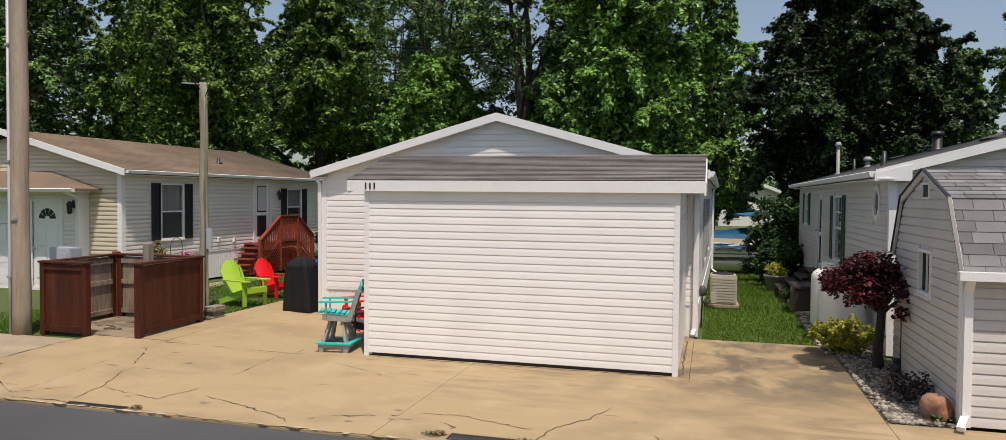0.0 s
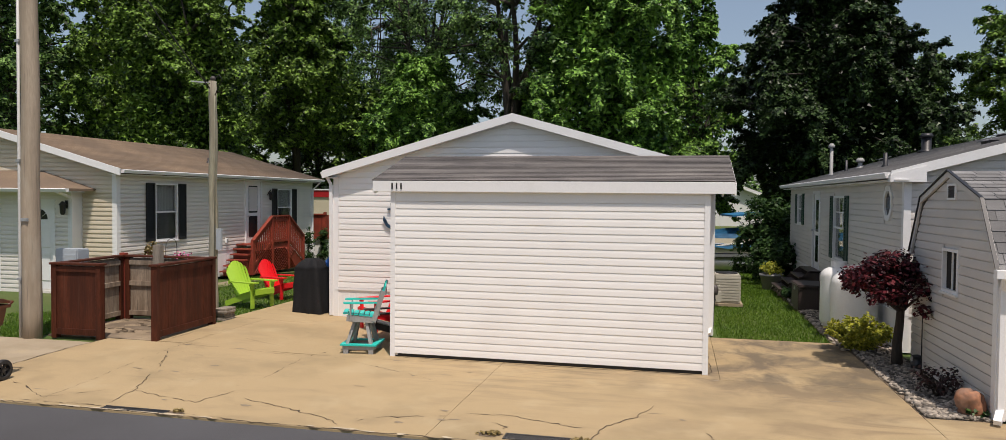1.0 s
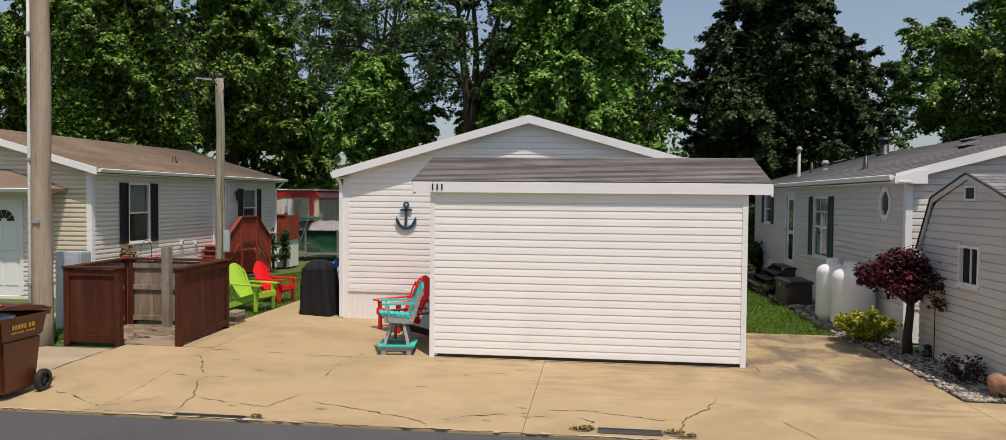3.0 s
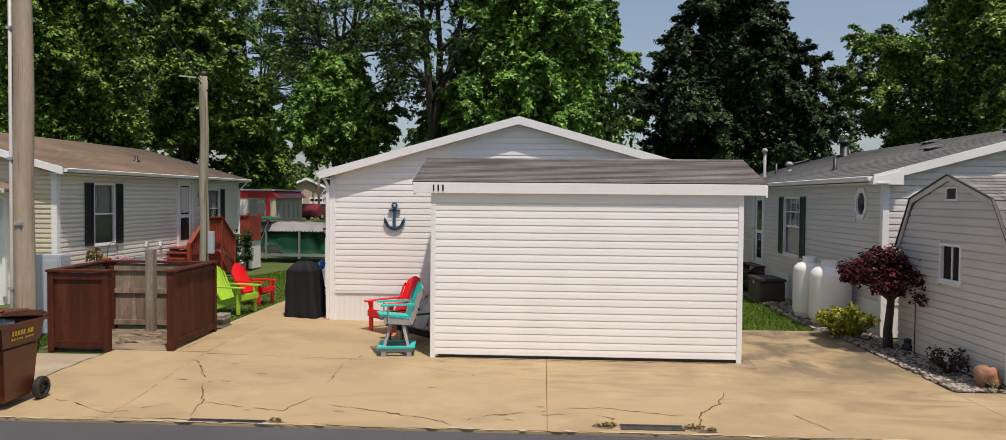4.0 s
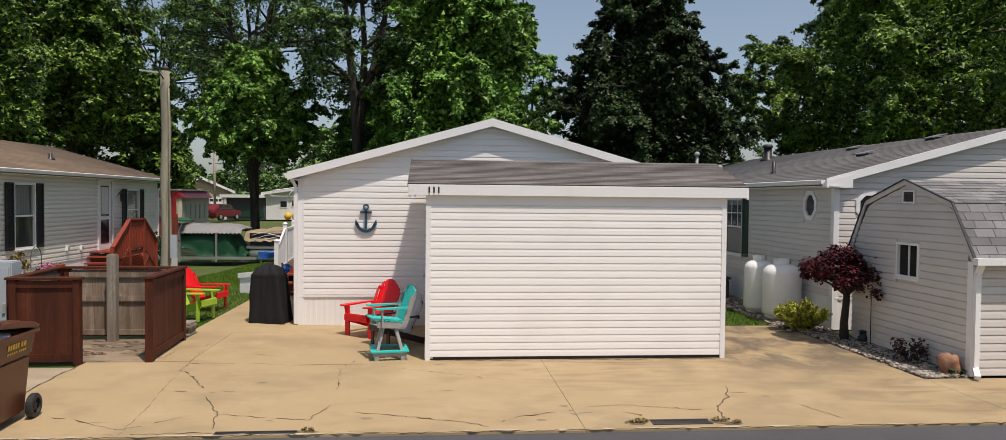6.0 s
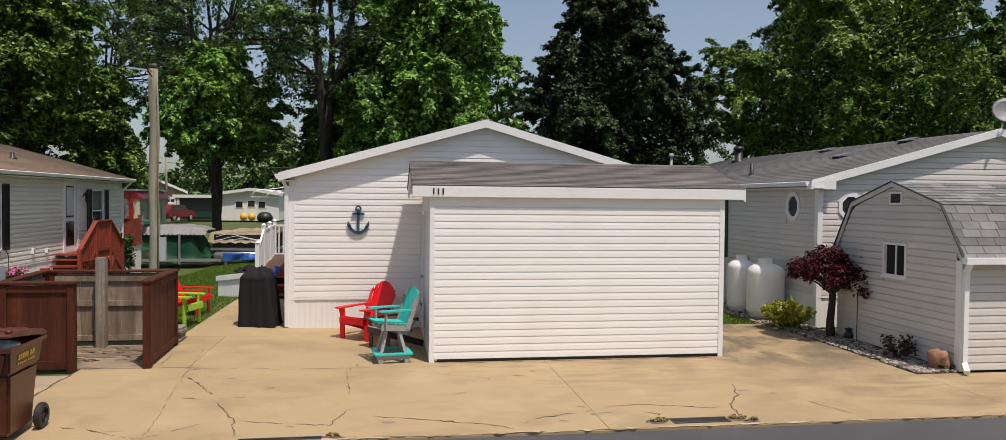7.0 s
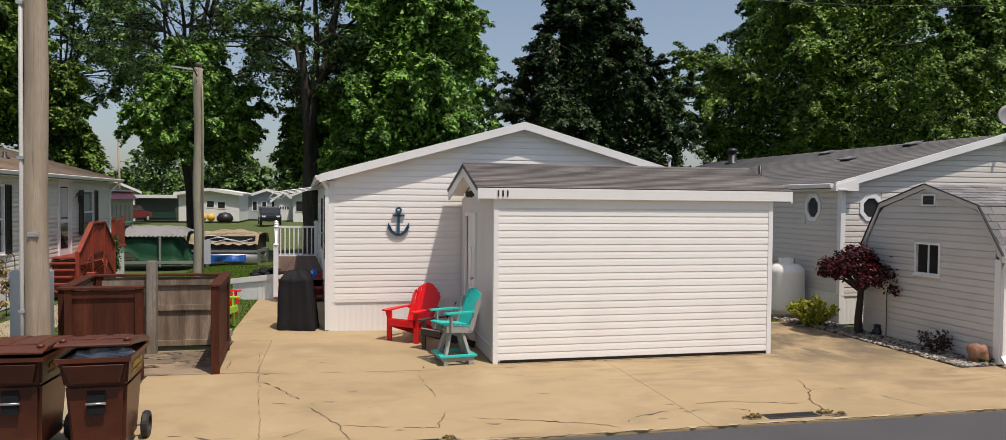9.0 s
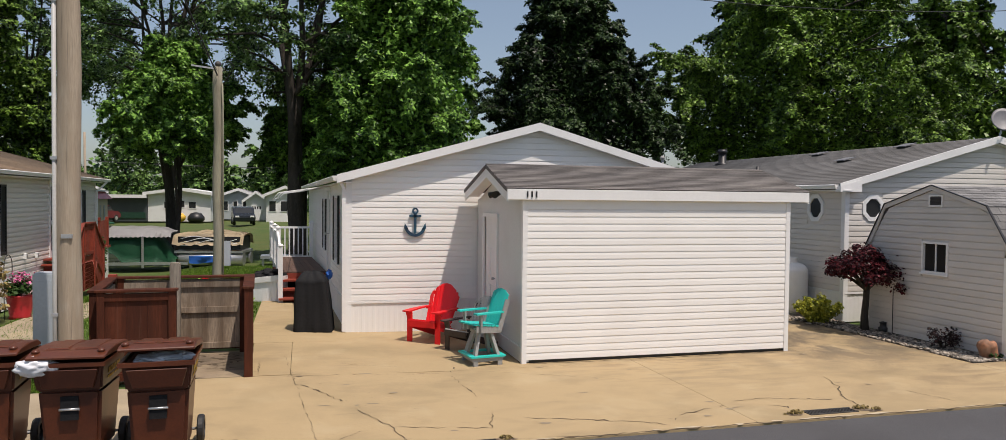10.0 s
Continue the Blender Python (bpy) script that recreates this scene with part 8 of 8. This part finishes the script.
for x in (-9.8, -8.3):
    wbox(bm, x - 0.05, x + 0.05, 33.1, 33.2, -0.52, -0.15)
part("frame", bm, M_ALU, dock)

# ---- far buildings ----
def far_house(label, x0, x1, y0, y1, z0, ze, zr, wall_mat, roof_mat, wins=(), doors=(), flat=False):
    h = tagged(new("house"), label, "house")
    FB = Base((x0, y0, z0), 0)
    w = x1 - x0
    bm = bmo()
    tops = [(0, ze), (w / 2, zr), (w, ze)]
    prism(bm, [FB.p(0, 0, 0), FB.p(w, 0, 0)] + [FB.p(u, 0, z) for u, z in tops[::-1]], [FB.p(0, y0 - y1, 0), FB.p(w, y0 - y1, 0)] + [FB.p(u, y0 - y1, z) for u, z in tops[::-1]])
    part("wall", bm, wall_mat, h)
    for s in (-1, 1):
        bm = bmo()
        xc = (x0 + x1) / 2
        slab(bm, (xc + s * (w / 2 + 0.4), y0 - 0.4, z0 + ze + 0.02), (xc + s * (w / 2 + 0.4), y1 + 0.4, z0 + ze + 0.02), (xc, y1 + 0.4, z0 + zr + 0.16), (xc, y0 - 0.4, z0 + zr + 0.16), 0.12)
        part("roof", bm, roof_mat, h)
        bm = bmo()
        a, b = Vector((xc + s * (w / 2 + 0.42), y0 - 0.45, z0 + ze + 0.03)), Vector((xc, y0 - 0.45, z0 + zr + 0.18))
        prism(bm, [a, b, b - Vector((0, 0, 0.3)), a - Vector((0, 0, 0.3))], [p + Vector((0, 0.05, 0)) for p in (a, b, b - Vector((0, 0, 0.3)), a - Vector((0, 0, 0.3)))])
        part("rake_board", bm, M_TRIM, h)
    for a, b, c, d in wins:
        bm = bmo()
        fbox(bm, FB, a - 0.08, b + 0.08, 0.0, 0.04, c - 0.08, d + 0.08)
        wn = part("window", bm, M_TRIM, h)
        bm = bmo()
        fbox(bm, FB, a, b, 0.041, 0.05, c, d)
        part("pane", bm, M_BLACKGLASS, wn)
    for a, b, c, d in doors:
        bm = bmo()
        fbox(bm, FB, a, b, 0.0, 0.06, c, d)
        dr = part("door", bm, M_TRIM, h)
        for k in range(4):
            bm = bmo()
            fbox(bm, FB, a + 0.1 + k * (b - a - 0.1) / 4, a + (k + 1) * (b - a - 0.1) / 4, 0.061, 0.07, d - 0.5, d - 0.2)
            part("pane", bm, M_BLACKGLASS, dr)
    return h


tan_garage = far_house("tan gabled garage house with white doors in the distance", -35.9, -29.1, 90, 100, 0.0, 3.0, 4.55, M_TAN, M_ROOF_GREY, doors=((0.9, 3.0, 0, 2.3), (3.8, 5.9, 0, 2.3)))
tan_garage.matrix_world = Matrix.Translation((-32.3, 90.0, 0)) @ Matrix.Rotation(radians(17), 4, "Z") @ Matrix.Translation((32.3, -90.0, 0))
far_house("white trailer home with three small windows in the distance", -22.8, -17.0, 80, 92, 0.0, 2.85, 3.2, M_TRIM, M_TRIM, wins=((1.5, 2.15, 1.35, 1.95), (2.7, 3.35, 1.45, 2.05), (3.75, 4.4, 1.35, 1.95)))
far_house("white house with a row of windows far across the lots", -17.0, -13.0, 88, 98, 0.0, 2.6, 3.3, M_CABINET, M_ROOF_GREY, wins=((0.5, 0.9, 1.0, 2.0), (1.5, 1.9, 1.0, 2.0), (2.5, 2.9, 1.0, 2.0)))
far_house("white gabled garage far across the lots", -13.9, -11.9, 84, 87.5, 0.0, 2.1, 3.0, M_TRIM, M_ROOF_GREY, doors=((0.5, 1.6, 0, 1.7),))
far_house("white house with a porch beyond the side deck", -11.6, -8.0, 78, 87, 0.0, 2.7, 3.5, M_TRIM, M_ROOF_GREY, wins=((0.3, 0.9, 1.1, 2.1), (1.4, 2.0, 1.1, 2.1)))
CP = thing("carport", (0, 0, 0), "white flat carport with a dark screened room", "carport")
bm = bmo()
wbox(bm, -27.4, -22.85, 79.5, 88, 2.3, 2.62)
part("roof", bm, M_TRIM, CP)
bm = bmo()
wbox(bm, -26.9, -22.85, 80.0, 88, 0.0, 2.3)
part("screen", bm, M_SCREEN, CP, "dark screened side")
for x in (-27.15, -26.85):
    bm = bmo()
    wbox(bm, x - 0.09, x + 0.09, 79.6, 79.78, 0.0, 2.3)
    part("post", bm, M_TRIM, CP)
bm = bmo()
wbox(bm, -26.7, -23.0, 79.93, 79.98, 0.3, 0.9)
part("lower_panel", bm, M_SHUTTER_GREEN, CP)
for x, m, lab in ((-20.4, M_YELLOW, "yellow plastic kayak leaning by the trailer"), (-19.6, M_YELLOW, "yellow plastic kayak leaning by the trailer")):
    kk = thing("kayak", (0, 0, 0), lab, "kayak")
    bm = bmo()
    tube(bm, [(x - 0.1, 79.2, 0.0), (x - 0.04, 79.3, 0.25), (x, 79.4, 0.55), (x + 0.03, 79.5, 0.8)], [0.1, 0.36, 0.38, 0.08], 14)
    part("hull", bm, m, kk)
kt = thing("covered_barrow", (0, 0, 0), "round dark covered cart by the trailer", "cart")
bm = bmo()
lathe(bm, (-18.2, 78.6, 0.0), [(0.6, 0), (0.8, 0.2), (0.78, 0.5), (0.5, 0.85), (0.1, 0.95), (0.0, 0.95)], 16)
part("cover", bm, M_BLACK, kt)
far_house("white house glimpsed behind the blue boat", 0.6, 6.5, 70, 80, -0.5, 3.2, 4.4, M_TRIM, M_ROOF_GREY, wins=((1.0, 1.8, 1.2, 2.4),))
TR = thing("neighbour_house", (0, 0, 0), "cream house with a red roof band beyond the porch", "house")
bm = bmo()
wbox(bm, -25.0, -18.9, 42, 46.8, -0.5, 2.32)
part("wall", bm, M_CREAM, TR)
bm = bmo()
prism(bm, [Vector((-25.3, 41.94, 2.3)), Vector((-18.7, 41.94, 2.3)), Vector((-19.1, 41.94, 2.72)), Vector((-25.3, 41.94, 2.72))], [Vector((-25.3, 47.1, 2.3)), Vector((-18.7, 47.1, 2.3)), Vector((-19.1, 47.1, 2.72)), Vector((-25.3, 47.1, 2.72))])
part("roof_band", bm, M_REDPAINT, TR, "red metal roof band")
bm = bmo()
wbox(bm, -25.4, -18.95, 41.90, 47.2, 2.72, 2.80)
part("roof_edge", bm, M_TRIM, TR)
bm = bmo()
wbox(bm, -19.42, -19.2, 41.9, 41.99, -0.5, 2.3)
part("post", bm, M_REDPAINT, TR)
for x0, x1, m, lab in ((-21.2, -20.5, M_TRIM, "white wall panel"), (-20.42, -19.48, M_GREYBOARD, "grey roller door")):
    bm = bmo()
    wbox(bm, x0, x1, 41.96, 41.995, -0.4, 2.2)
    part("panel", bm, m, TR, lab)
for k in range(5):
    bm = bmo()
    wbox(bm, -18.905, -18.87, 42.5 + k * 0.85, 42.72 + k * 0.85, 1.1, 1.95)
    part("window", bm, M_CABINET, TR)


def car(x, y, turn, mat, label, z):
    c = thing("car", (0, 0, 0), label, "car")
    prof = [(-2.2, 0.35), (2.2, 0.35), (2.25, 0.75), (2.0, 0.95), (1.0, 1.05), (0.45, 1.55), (-1.5, 1.62), (-2.1, 1.1), (-2.25, 0.8)]
    bm = bmo()
    prism(bm, [Vector((a, -0.9, b)) for a, b in prof], [Vector((a, 0.9, b)) for a, b in prof])
    soften(bm, 0.06, 2)
    part("body", bm, mat, c)
    bm = bmo()
    prism(bm, [Vector((0.98, -0.7, 1.06)), Vector((0.98, 0.7, 1.06)), Vector((0.5, 0.66, 1.5)), Vector((0.5, -0.66, 1.5))], [Vector((1.0, -0.7, 1.07)), Vector((1.0, 0.7, 1.07)), Vector((0.52, 0.66, 1.51)), Vector((0.52, -0.66, 1.51))])
    part("windscreen", bm, M_BLACKGLASS, c)
    for s in (-1, 1):
        bm = bmo()
        prism(bm, [Vector((0.85, s * 0.905, 1.08)), Vector((0.38, s * 0.905, 1.5)), Vector((-1.4, s * 0.905, 1.52)), Vector((-1.8, s * 0.905, 1.12))], [Vector((0.85, s * 0.915, 1.08)), Vector((0.38, s * 0.915, 1.5)), Vector((-1.4, s * 0.915, 1.52)), Vector((-1.8, s * 0.915, 1.12))])
        part("side_window", bm, M_BLACKGLASS, c)
        bm = bmo()
        wbox(bm, 2.2, 2.27, s * 0.62 - 0.16, s * 0.62 + 0.16, 0.72, 0.86)
        part("headlight", bm, M_TRIM, c)
        for f in (-1.35, 1.4):
            bm = bmo()
            tube(bm, [(f, s * 0.72, 0.34), (f, s * 0.93, 0.34)], 0.34, 20)
            wh = part("wheel", bm, M_RUBBER, c)
            bm = bmo()
            tube(bm, [(f, s * 0.92, 0.34), (f, s * 0.945, 0.34)], 0.2, 14)
            part("rim", bm, M_ALU, wh)
    c.matrix_world = pose(x, y, z, 0, 0, turn)


car(-13.3, 71, -82, M_DARKCAR, "dark blue car parked on far grass", 0.0)
car(-26.3, 76, 72, M_DARKRED, "red car parked by the carport", 0.05)
car(-29.6, 79, 64, M_DARKRED, "red car parked by the tan garage", 0.05)
fpole = thing("utility_pole", (0, 0, 0), "thin grey wooden pole beyond the house", "pole")
bm = bmo()
tube(bm, [(-30.3, 88.0, 0.0), (-30.4, 88.0, 9.2)], [0.15, 0.12], 10)
part("shaft", bm, M_POLE, fpole)

# ---- stone bed ----
def pebble_bed():
    """Loose stones along the shed and the house, as one heap of small lumps."""
    rng = np.random.default_rng(21)
    t = (1 + 5 ** 0.5) / 2
    ico = np.array([(-1, t, 0), (1, t, 0), (-1, -t, 0), (1, -t, 0), (0, -1, t), (0, 1, t), (0, -1, -t), (0, 1, -t), (t, 0, -1), (t, 0, 1), (-t, 0, -1), (-t, 0, 1)], dtype=float)
    ico /= np.linalg.norm(ico[0])
    fi = np.array([(0, 11, 5), (0, 5, 1), (0, 1, 7), (0, 7, 10), (0, 10, 11), (1, 5, 9), (5, 11, 4), (11, 10, 2), (10, 7, 6), (7, 1, 8), (3, 9, 4), (3, 4, 2), (3, 2, 6), (3, 6, 8), (3, 8, 9), (4, 9, 5), (2, 4, 11), (6, 2, 10), (8, 6, 7), (9, 8, 1)])
    n = 5200
    y = 8.9 + (rng.random(n) ** 1.6) * 13.0
    x = np.where(y < 12.6, rng.uniform(1.9, 2.54, n), rng.uniform(1.75, 2.6, n))
    keep = rng.random(n) < 1.0
    x, y = x[keep], y[keep]
    n = len(x)
    s = rng.uniform(0.016, 0.042, n) * np.where(y > 14, 1.6, 1.0)
    sc = s[:, None] * rng.uniform(0.7, 1.3, (n, 3)) * np.array([1, 1, 0.65])
    a = rng.uniform(0, 6.28, n)
    c, sn = np.cos(a), np.sin(a)
    v = ico[None] * sc[:, None, :]
    vx, vy = v[..., 0] * c[:, None] - v[..., 1] * sn[:, None], v[..., 0] * sn[:, None] + v[..., 1] * c[:, None]
    v = np.stack([vx + x[:, None], vy + y[:, None], v[..., 2] + (rng.uniform(0.0, 0.022, n) + 0.004)[:, None]], axis=-1).reshape(-1, 3)
    f = (fi[None] + (np.arange(n) * 12)[:, None, None]).reshape(-1, 3)
    st = array_mesh("stone_bed", v, f, M_STONE)
    tagged(st, "bed of loose pale and grey river stones", "stones", kind="stuff")


pebble_bed()
bm = bmo()
draped(bm, 1.87, 2.56, 8.86, 12.7, 0.08)
draped(bm, 1.72, 2.62, 12.71, 23.0, 0.08)
bed = part("soil_bed", bm, M_DIRT)
bed.location.z = -0.006
tagged(bed, "dark soil under the loose stones", "soil", kind="structure")


def lawn():
    """Short grass blades over the two lawns."""
    rng = np.random.default_rng(33)
    areas = [((-0.12, 1.75, 13.25, 24.0), 26000), ((-0.1, 4.0, 24.0, 30.5), 9000), ((-14.0, -9.12, 12.5, 22.0), 30000), ((-13.2, -9.2, 22.0, 33.0), 14000), ((-12.3, -11.05, 9.75, 12.5), 9000), ((-14.5, -12.0, 9.75, 13.0), 6000)]
    vs = []
    for (x0, x1, y0, y1), n in areas:
        x, y = rng.uniform(x0, x1, n), rng.uniform(y0, y1, n)
        z = np.array([ground_z(a, b) for a, b in zip(x, y)]) - 0.03
        h = rng.uniform(0.03, 0.065, n) * np.where(y > 20, 1.5, 1.0)
        w = rng.uniform(0.004, 0.009, n) * np.where(y > 20, 2.0, 1.3)
        a = rng.uniform(0, 6.28, n)
        lx, ly_ = rng.normal(0, 0.025, n), rng.normal(0, 0.025, n)
        p0 = np.stack([x - w * np.cos(a), y - w * np.sin(a), z], 1)
        p1 = np.stack([x + w * np.cos(a), y + w * np.sin(a), z], 1)
        p2 = np.stack([x + lx, y + ly_, z + h], 1)
        vs.append(np.stack([p0, p1, p2], 1).reshape(-1, 3))
    v = np.concatenate(vs)
    f = np.arange(len(v)).reshape(-1, 3)
    g = array_mesh("grass", v, f, M_GRASS)
    tagged(g, "short mown green grass with a few clover heads", "grass", kind="stuff")


lawn()

# ---- shingles near the road, as single pieces ----
shingles(shed_roof, (-5.29, EAVE_F, 2.641), (-0.085, EAVE_F, 2.641), (-5.29, RIDGE_Y, 3.041), 0.072, 0.92, M_SHINGLE, 6, True)
for k, (r, e0, e1, r0) in enumerate(gs_slopes):
    shingles(r, e0, e1, r0, 0.142, 0.29, M_SHINGLE_LIGHT, 60 + k, k < 2)

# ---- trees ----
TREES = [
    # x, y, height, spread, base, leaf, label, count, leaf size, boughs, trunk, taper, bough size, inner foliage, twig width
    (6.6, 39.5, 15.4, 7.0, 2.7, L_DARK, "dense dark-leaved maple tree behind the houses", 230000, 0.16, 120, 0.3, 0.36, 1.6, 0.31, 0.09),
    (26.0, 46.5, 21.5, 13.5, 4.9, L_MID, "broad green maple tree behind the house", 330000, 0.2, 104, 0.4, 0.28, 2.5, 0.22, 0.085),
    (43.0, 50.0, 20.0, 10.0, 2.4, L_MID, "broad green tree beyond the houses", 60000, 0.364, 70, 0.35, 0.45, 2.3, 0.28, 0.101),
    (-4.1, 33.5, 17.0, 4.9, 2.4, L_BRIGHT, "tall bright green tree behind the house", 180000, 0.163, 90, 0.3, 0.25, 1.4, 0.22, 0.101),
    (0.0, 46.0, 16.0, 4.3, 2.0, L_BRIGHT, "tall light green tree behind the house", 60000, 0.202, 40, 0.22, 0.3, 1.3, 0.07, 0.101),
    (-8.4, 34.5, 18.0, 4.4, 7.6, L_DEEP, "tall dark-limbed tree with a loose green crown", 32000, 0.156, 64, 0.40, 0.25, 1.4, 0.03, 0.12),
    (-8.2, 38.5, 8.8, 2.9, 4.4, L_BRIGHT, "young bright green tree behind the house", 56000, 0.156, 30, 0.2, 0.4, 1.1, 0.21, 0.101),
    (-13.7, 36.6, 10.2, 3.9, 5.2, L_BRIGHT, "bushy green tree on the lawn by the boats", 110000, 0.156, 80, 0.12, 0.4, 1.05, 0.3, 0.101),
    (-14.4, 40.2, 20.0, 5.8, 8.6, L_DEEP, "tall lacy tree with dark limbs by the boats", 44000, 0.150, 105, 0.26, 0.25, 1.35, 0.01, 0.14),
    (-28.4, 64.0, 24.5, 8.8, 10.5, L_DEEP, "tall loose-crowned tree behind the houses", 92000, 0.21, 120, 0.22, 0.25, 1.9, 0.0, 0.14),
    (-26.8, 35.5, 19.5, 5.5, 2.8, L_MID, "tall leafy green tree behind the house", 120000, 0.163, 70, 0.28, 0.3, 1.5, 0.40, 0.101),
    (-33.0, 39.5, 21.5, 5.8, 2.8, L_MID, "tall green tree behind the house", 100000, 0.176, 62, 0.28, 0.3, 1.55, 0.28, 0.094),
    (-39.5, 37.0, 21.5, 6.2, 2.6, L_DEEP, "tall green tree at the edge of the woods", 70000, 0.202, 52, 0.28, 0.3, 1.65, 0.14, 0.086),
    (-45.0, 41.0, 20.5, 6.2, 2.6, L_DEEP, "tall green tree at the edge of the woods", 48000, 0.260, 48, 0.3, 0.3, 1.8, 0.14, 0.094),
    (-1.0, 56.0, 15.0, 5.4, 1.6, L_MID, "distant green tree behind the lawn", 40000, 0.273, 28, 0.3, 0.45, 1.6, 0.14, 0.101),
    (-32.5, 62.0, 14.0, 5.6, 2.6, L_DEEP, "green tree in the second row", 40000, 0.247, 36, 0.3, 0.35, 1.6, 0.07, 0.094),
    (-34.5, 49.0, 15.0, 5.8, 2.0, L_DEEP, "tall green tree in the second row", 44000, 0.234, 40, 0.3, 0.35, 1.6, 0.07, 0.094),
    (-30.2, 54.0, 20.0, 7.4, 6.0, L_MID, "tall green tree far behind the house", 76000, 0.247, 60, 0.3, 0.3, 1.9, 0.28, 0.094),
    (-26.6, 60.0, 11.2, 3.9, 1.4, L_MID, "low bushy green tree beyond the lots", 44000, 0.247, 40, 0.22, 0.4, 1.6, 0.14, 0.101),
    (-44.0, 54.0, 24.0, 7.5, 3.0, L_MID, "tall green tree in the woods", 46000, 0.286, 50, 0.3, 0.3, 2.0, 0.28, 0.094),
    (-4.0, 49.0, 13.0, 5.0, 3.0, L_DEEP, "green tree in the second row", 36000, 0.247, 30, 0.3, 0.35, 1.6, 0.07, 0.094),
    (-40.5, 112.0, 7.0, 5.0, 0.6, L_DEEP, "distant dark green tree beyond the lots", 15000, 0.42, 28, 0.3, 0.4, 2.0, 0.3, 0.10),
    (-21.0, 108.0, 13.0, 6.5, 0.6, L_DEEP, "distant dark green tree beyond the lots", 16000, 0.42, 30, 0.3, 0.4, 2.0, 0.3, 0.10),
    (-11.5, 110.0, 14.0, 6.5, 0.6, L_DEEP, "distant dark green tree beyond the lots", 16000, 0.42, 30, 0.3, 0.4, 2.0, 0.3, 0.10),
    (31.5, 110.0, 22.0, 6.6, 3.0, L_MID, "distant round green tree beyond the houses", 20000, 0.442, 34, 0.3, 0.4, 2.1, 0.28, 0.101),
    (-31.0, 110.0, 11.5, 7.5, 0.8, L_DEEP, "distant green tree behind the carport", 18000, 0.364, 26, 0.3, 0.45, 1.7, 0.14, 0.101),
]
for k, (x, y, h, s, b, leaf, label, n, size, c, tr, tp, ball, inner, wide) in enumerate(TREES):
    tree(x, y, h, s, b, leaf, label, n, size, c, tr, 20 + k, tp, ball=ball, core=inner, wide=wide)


def far_woods():
    rng = np.random.default_rng(5)
    lumps = []
    for k in range(420):
        a = rng.uniform(-1.05, 0.85)
        d = rng.uniform(120, 150)
        h = rng.uniform(3, 8)
        lumps.append((d * math.tan(a * 0.75), d, rng.uniform(0, h), rng.uniform(2.0, 3.4)))
    for k in range(260):
        lumps.append((rng.uniform(-110, 110), rng.uniform(-75, -50), rng.uniform(0, 11), rng.uniform(2.4, 3.6)))
    p, d = clump_points(rng, lumps, 60000)
    v, f = leaf_arrays(rng, p, d, 0.95)
    w = array_mesh("far_woods", v, f, L_DEEP)
    tagged(w, "hazy belt of distant green woods", "woods", kind="stuff")


far_woods()
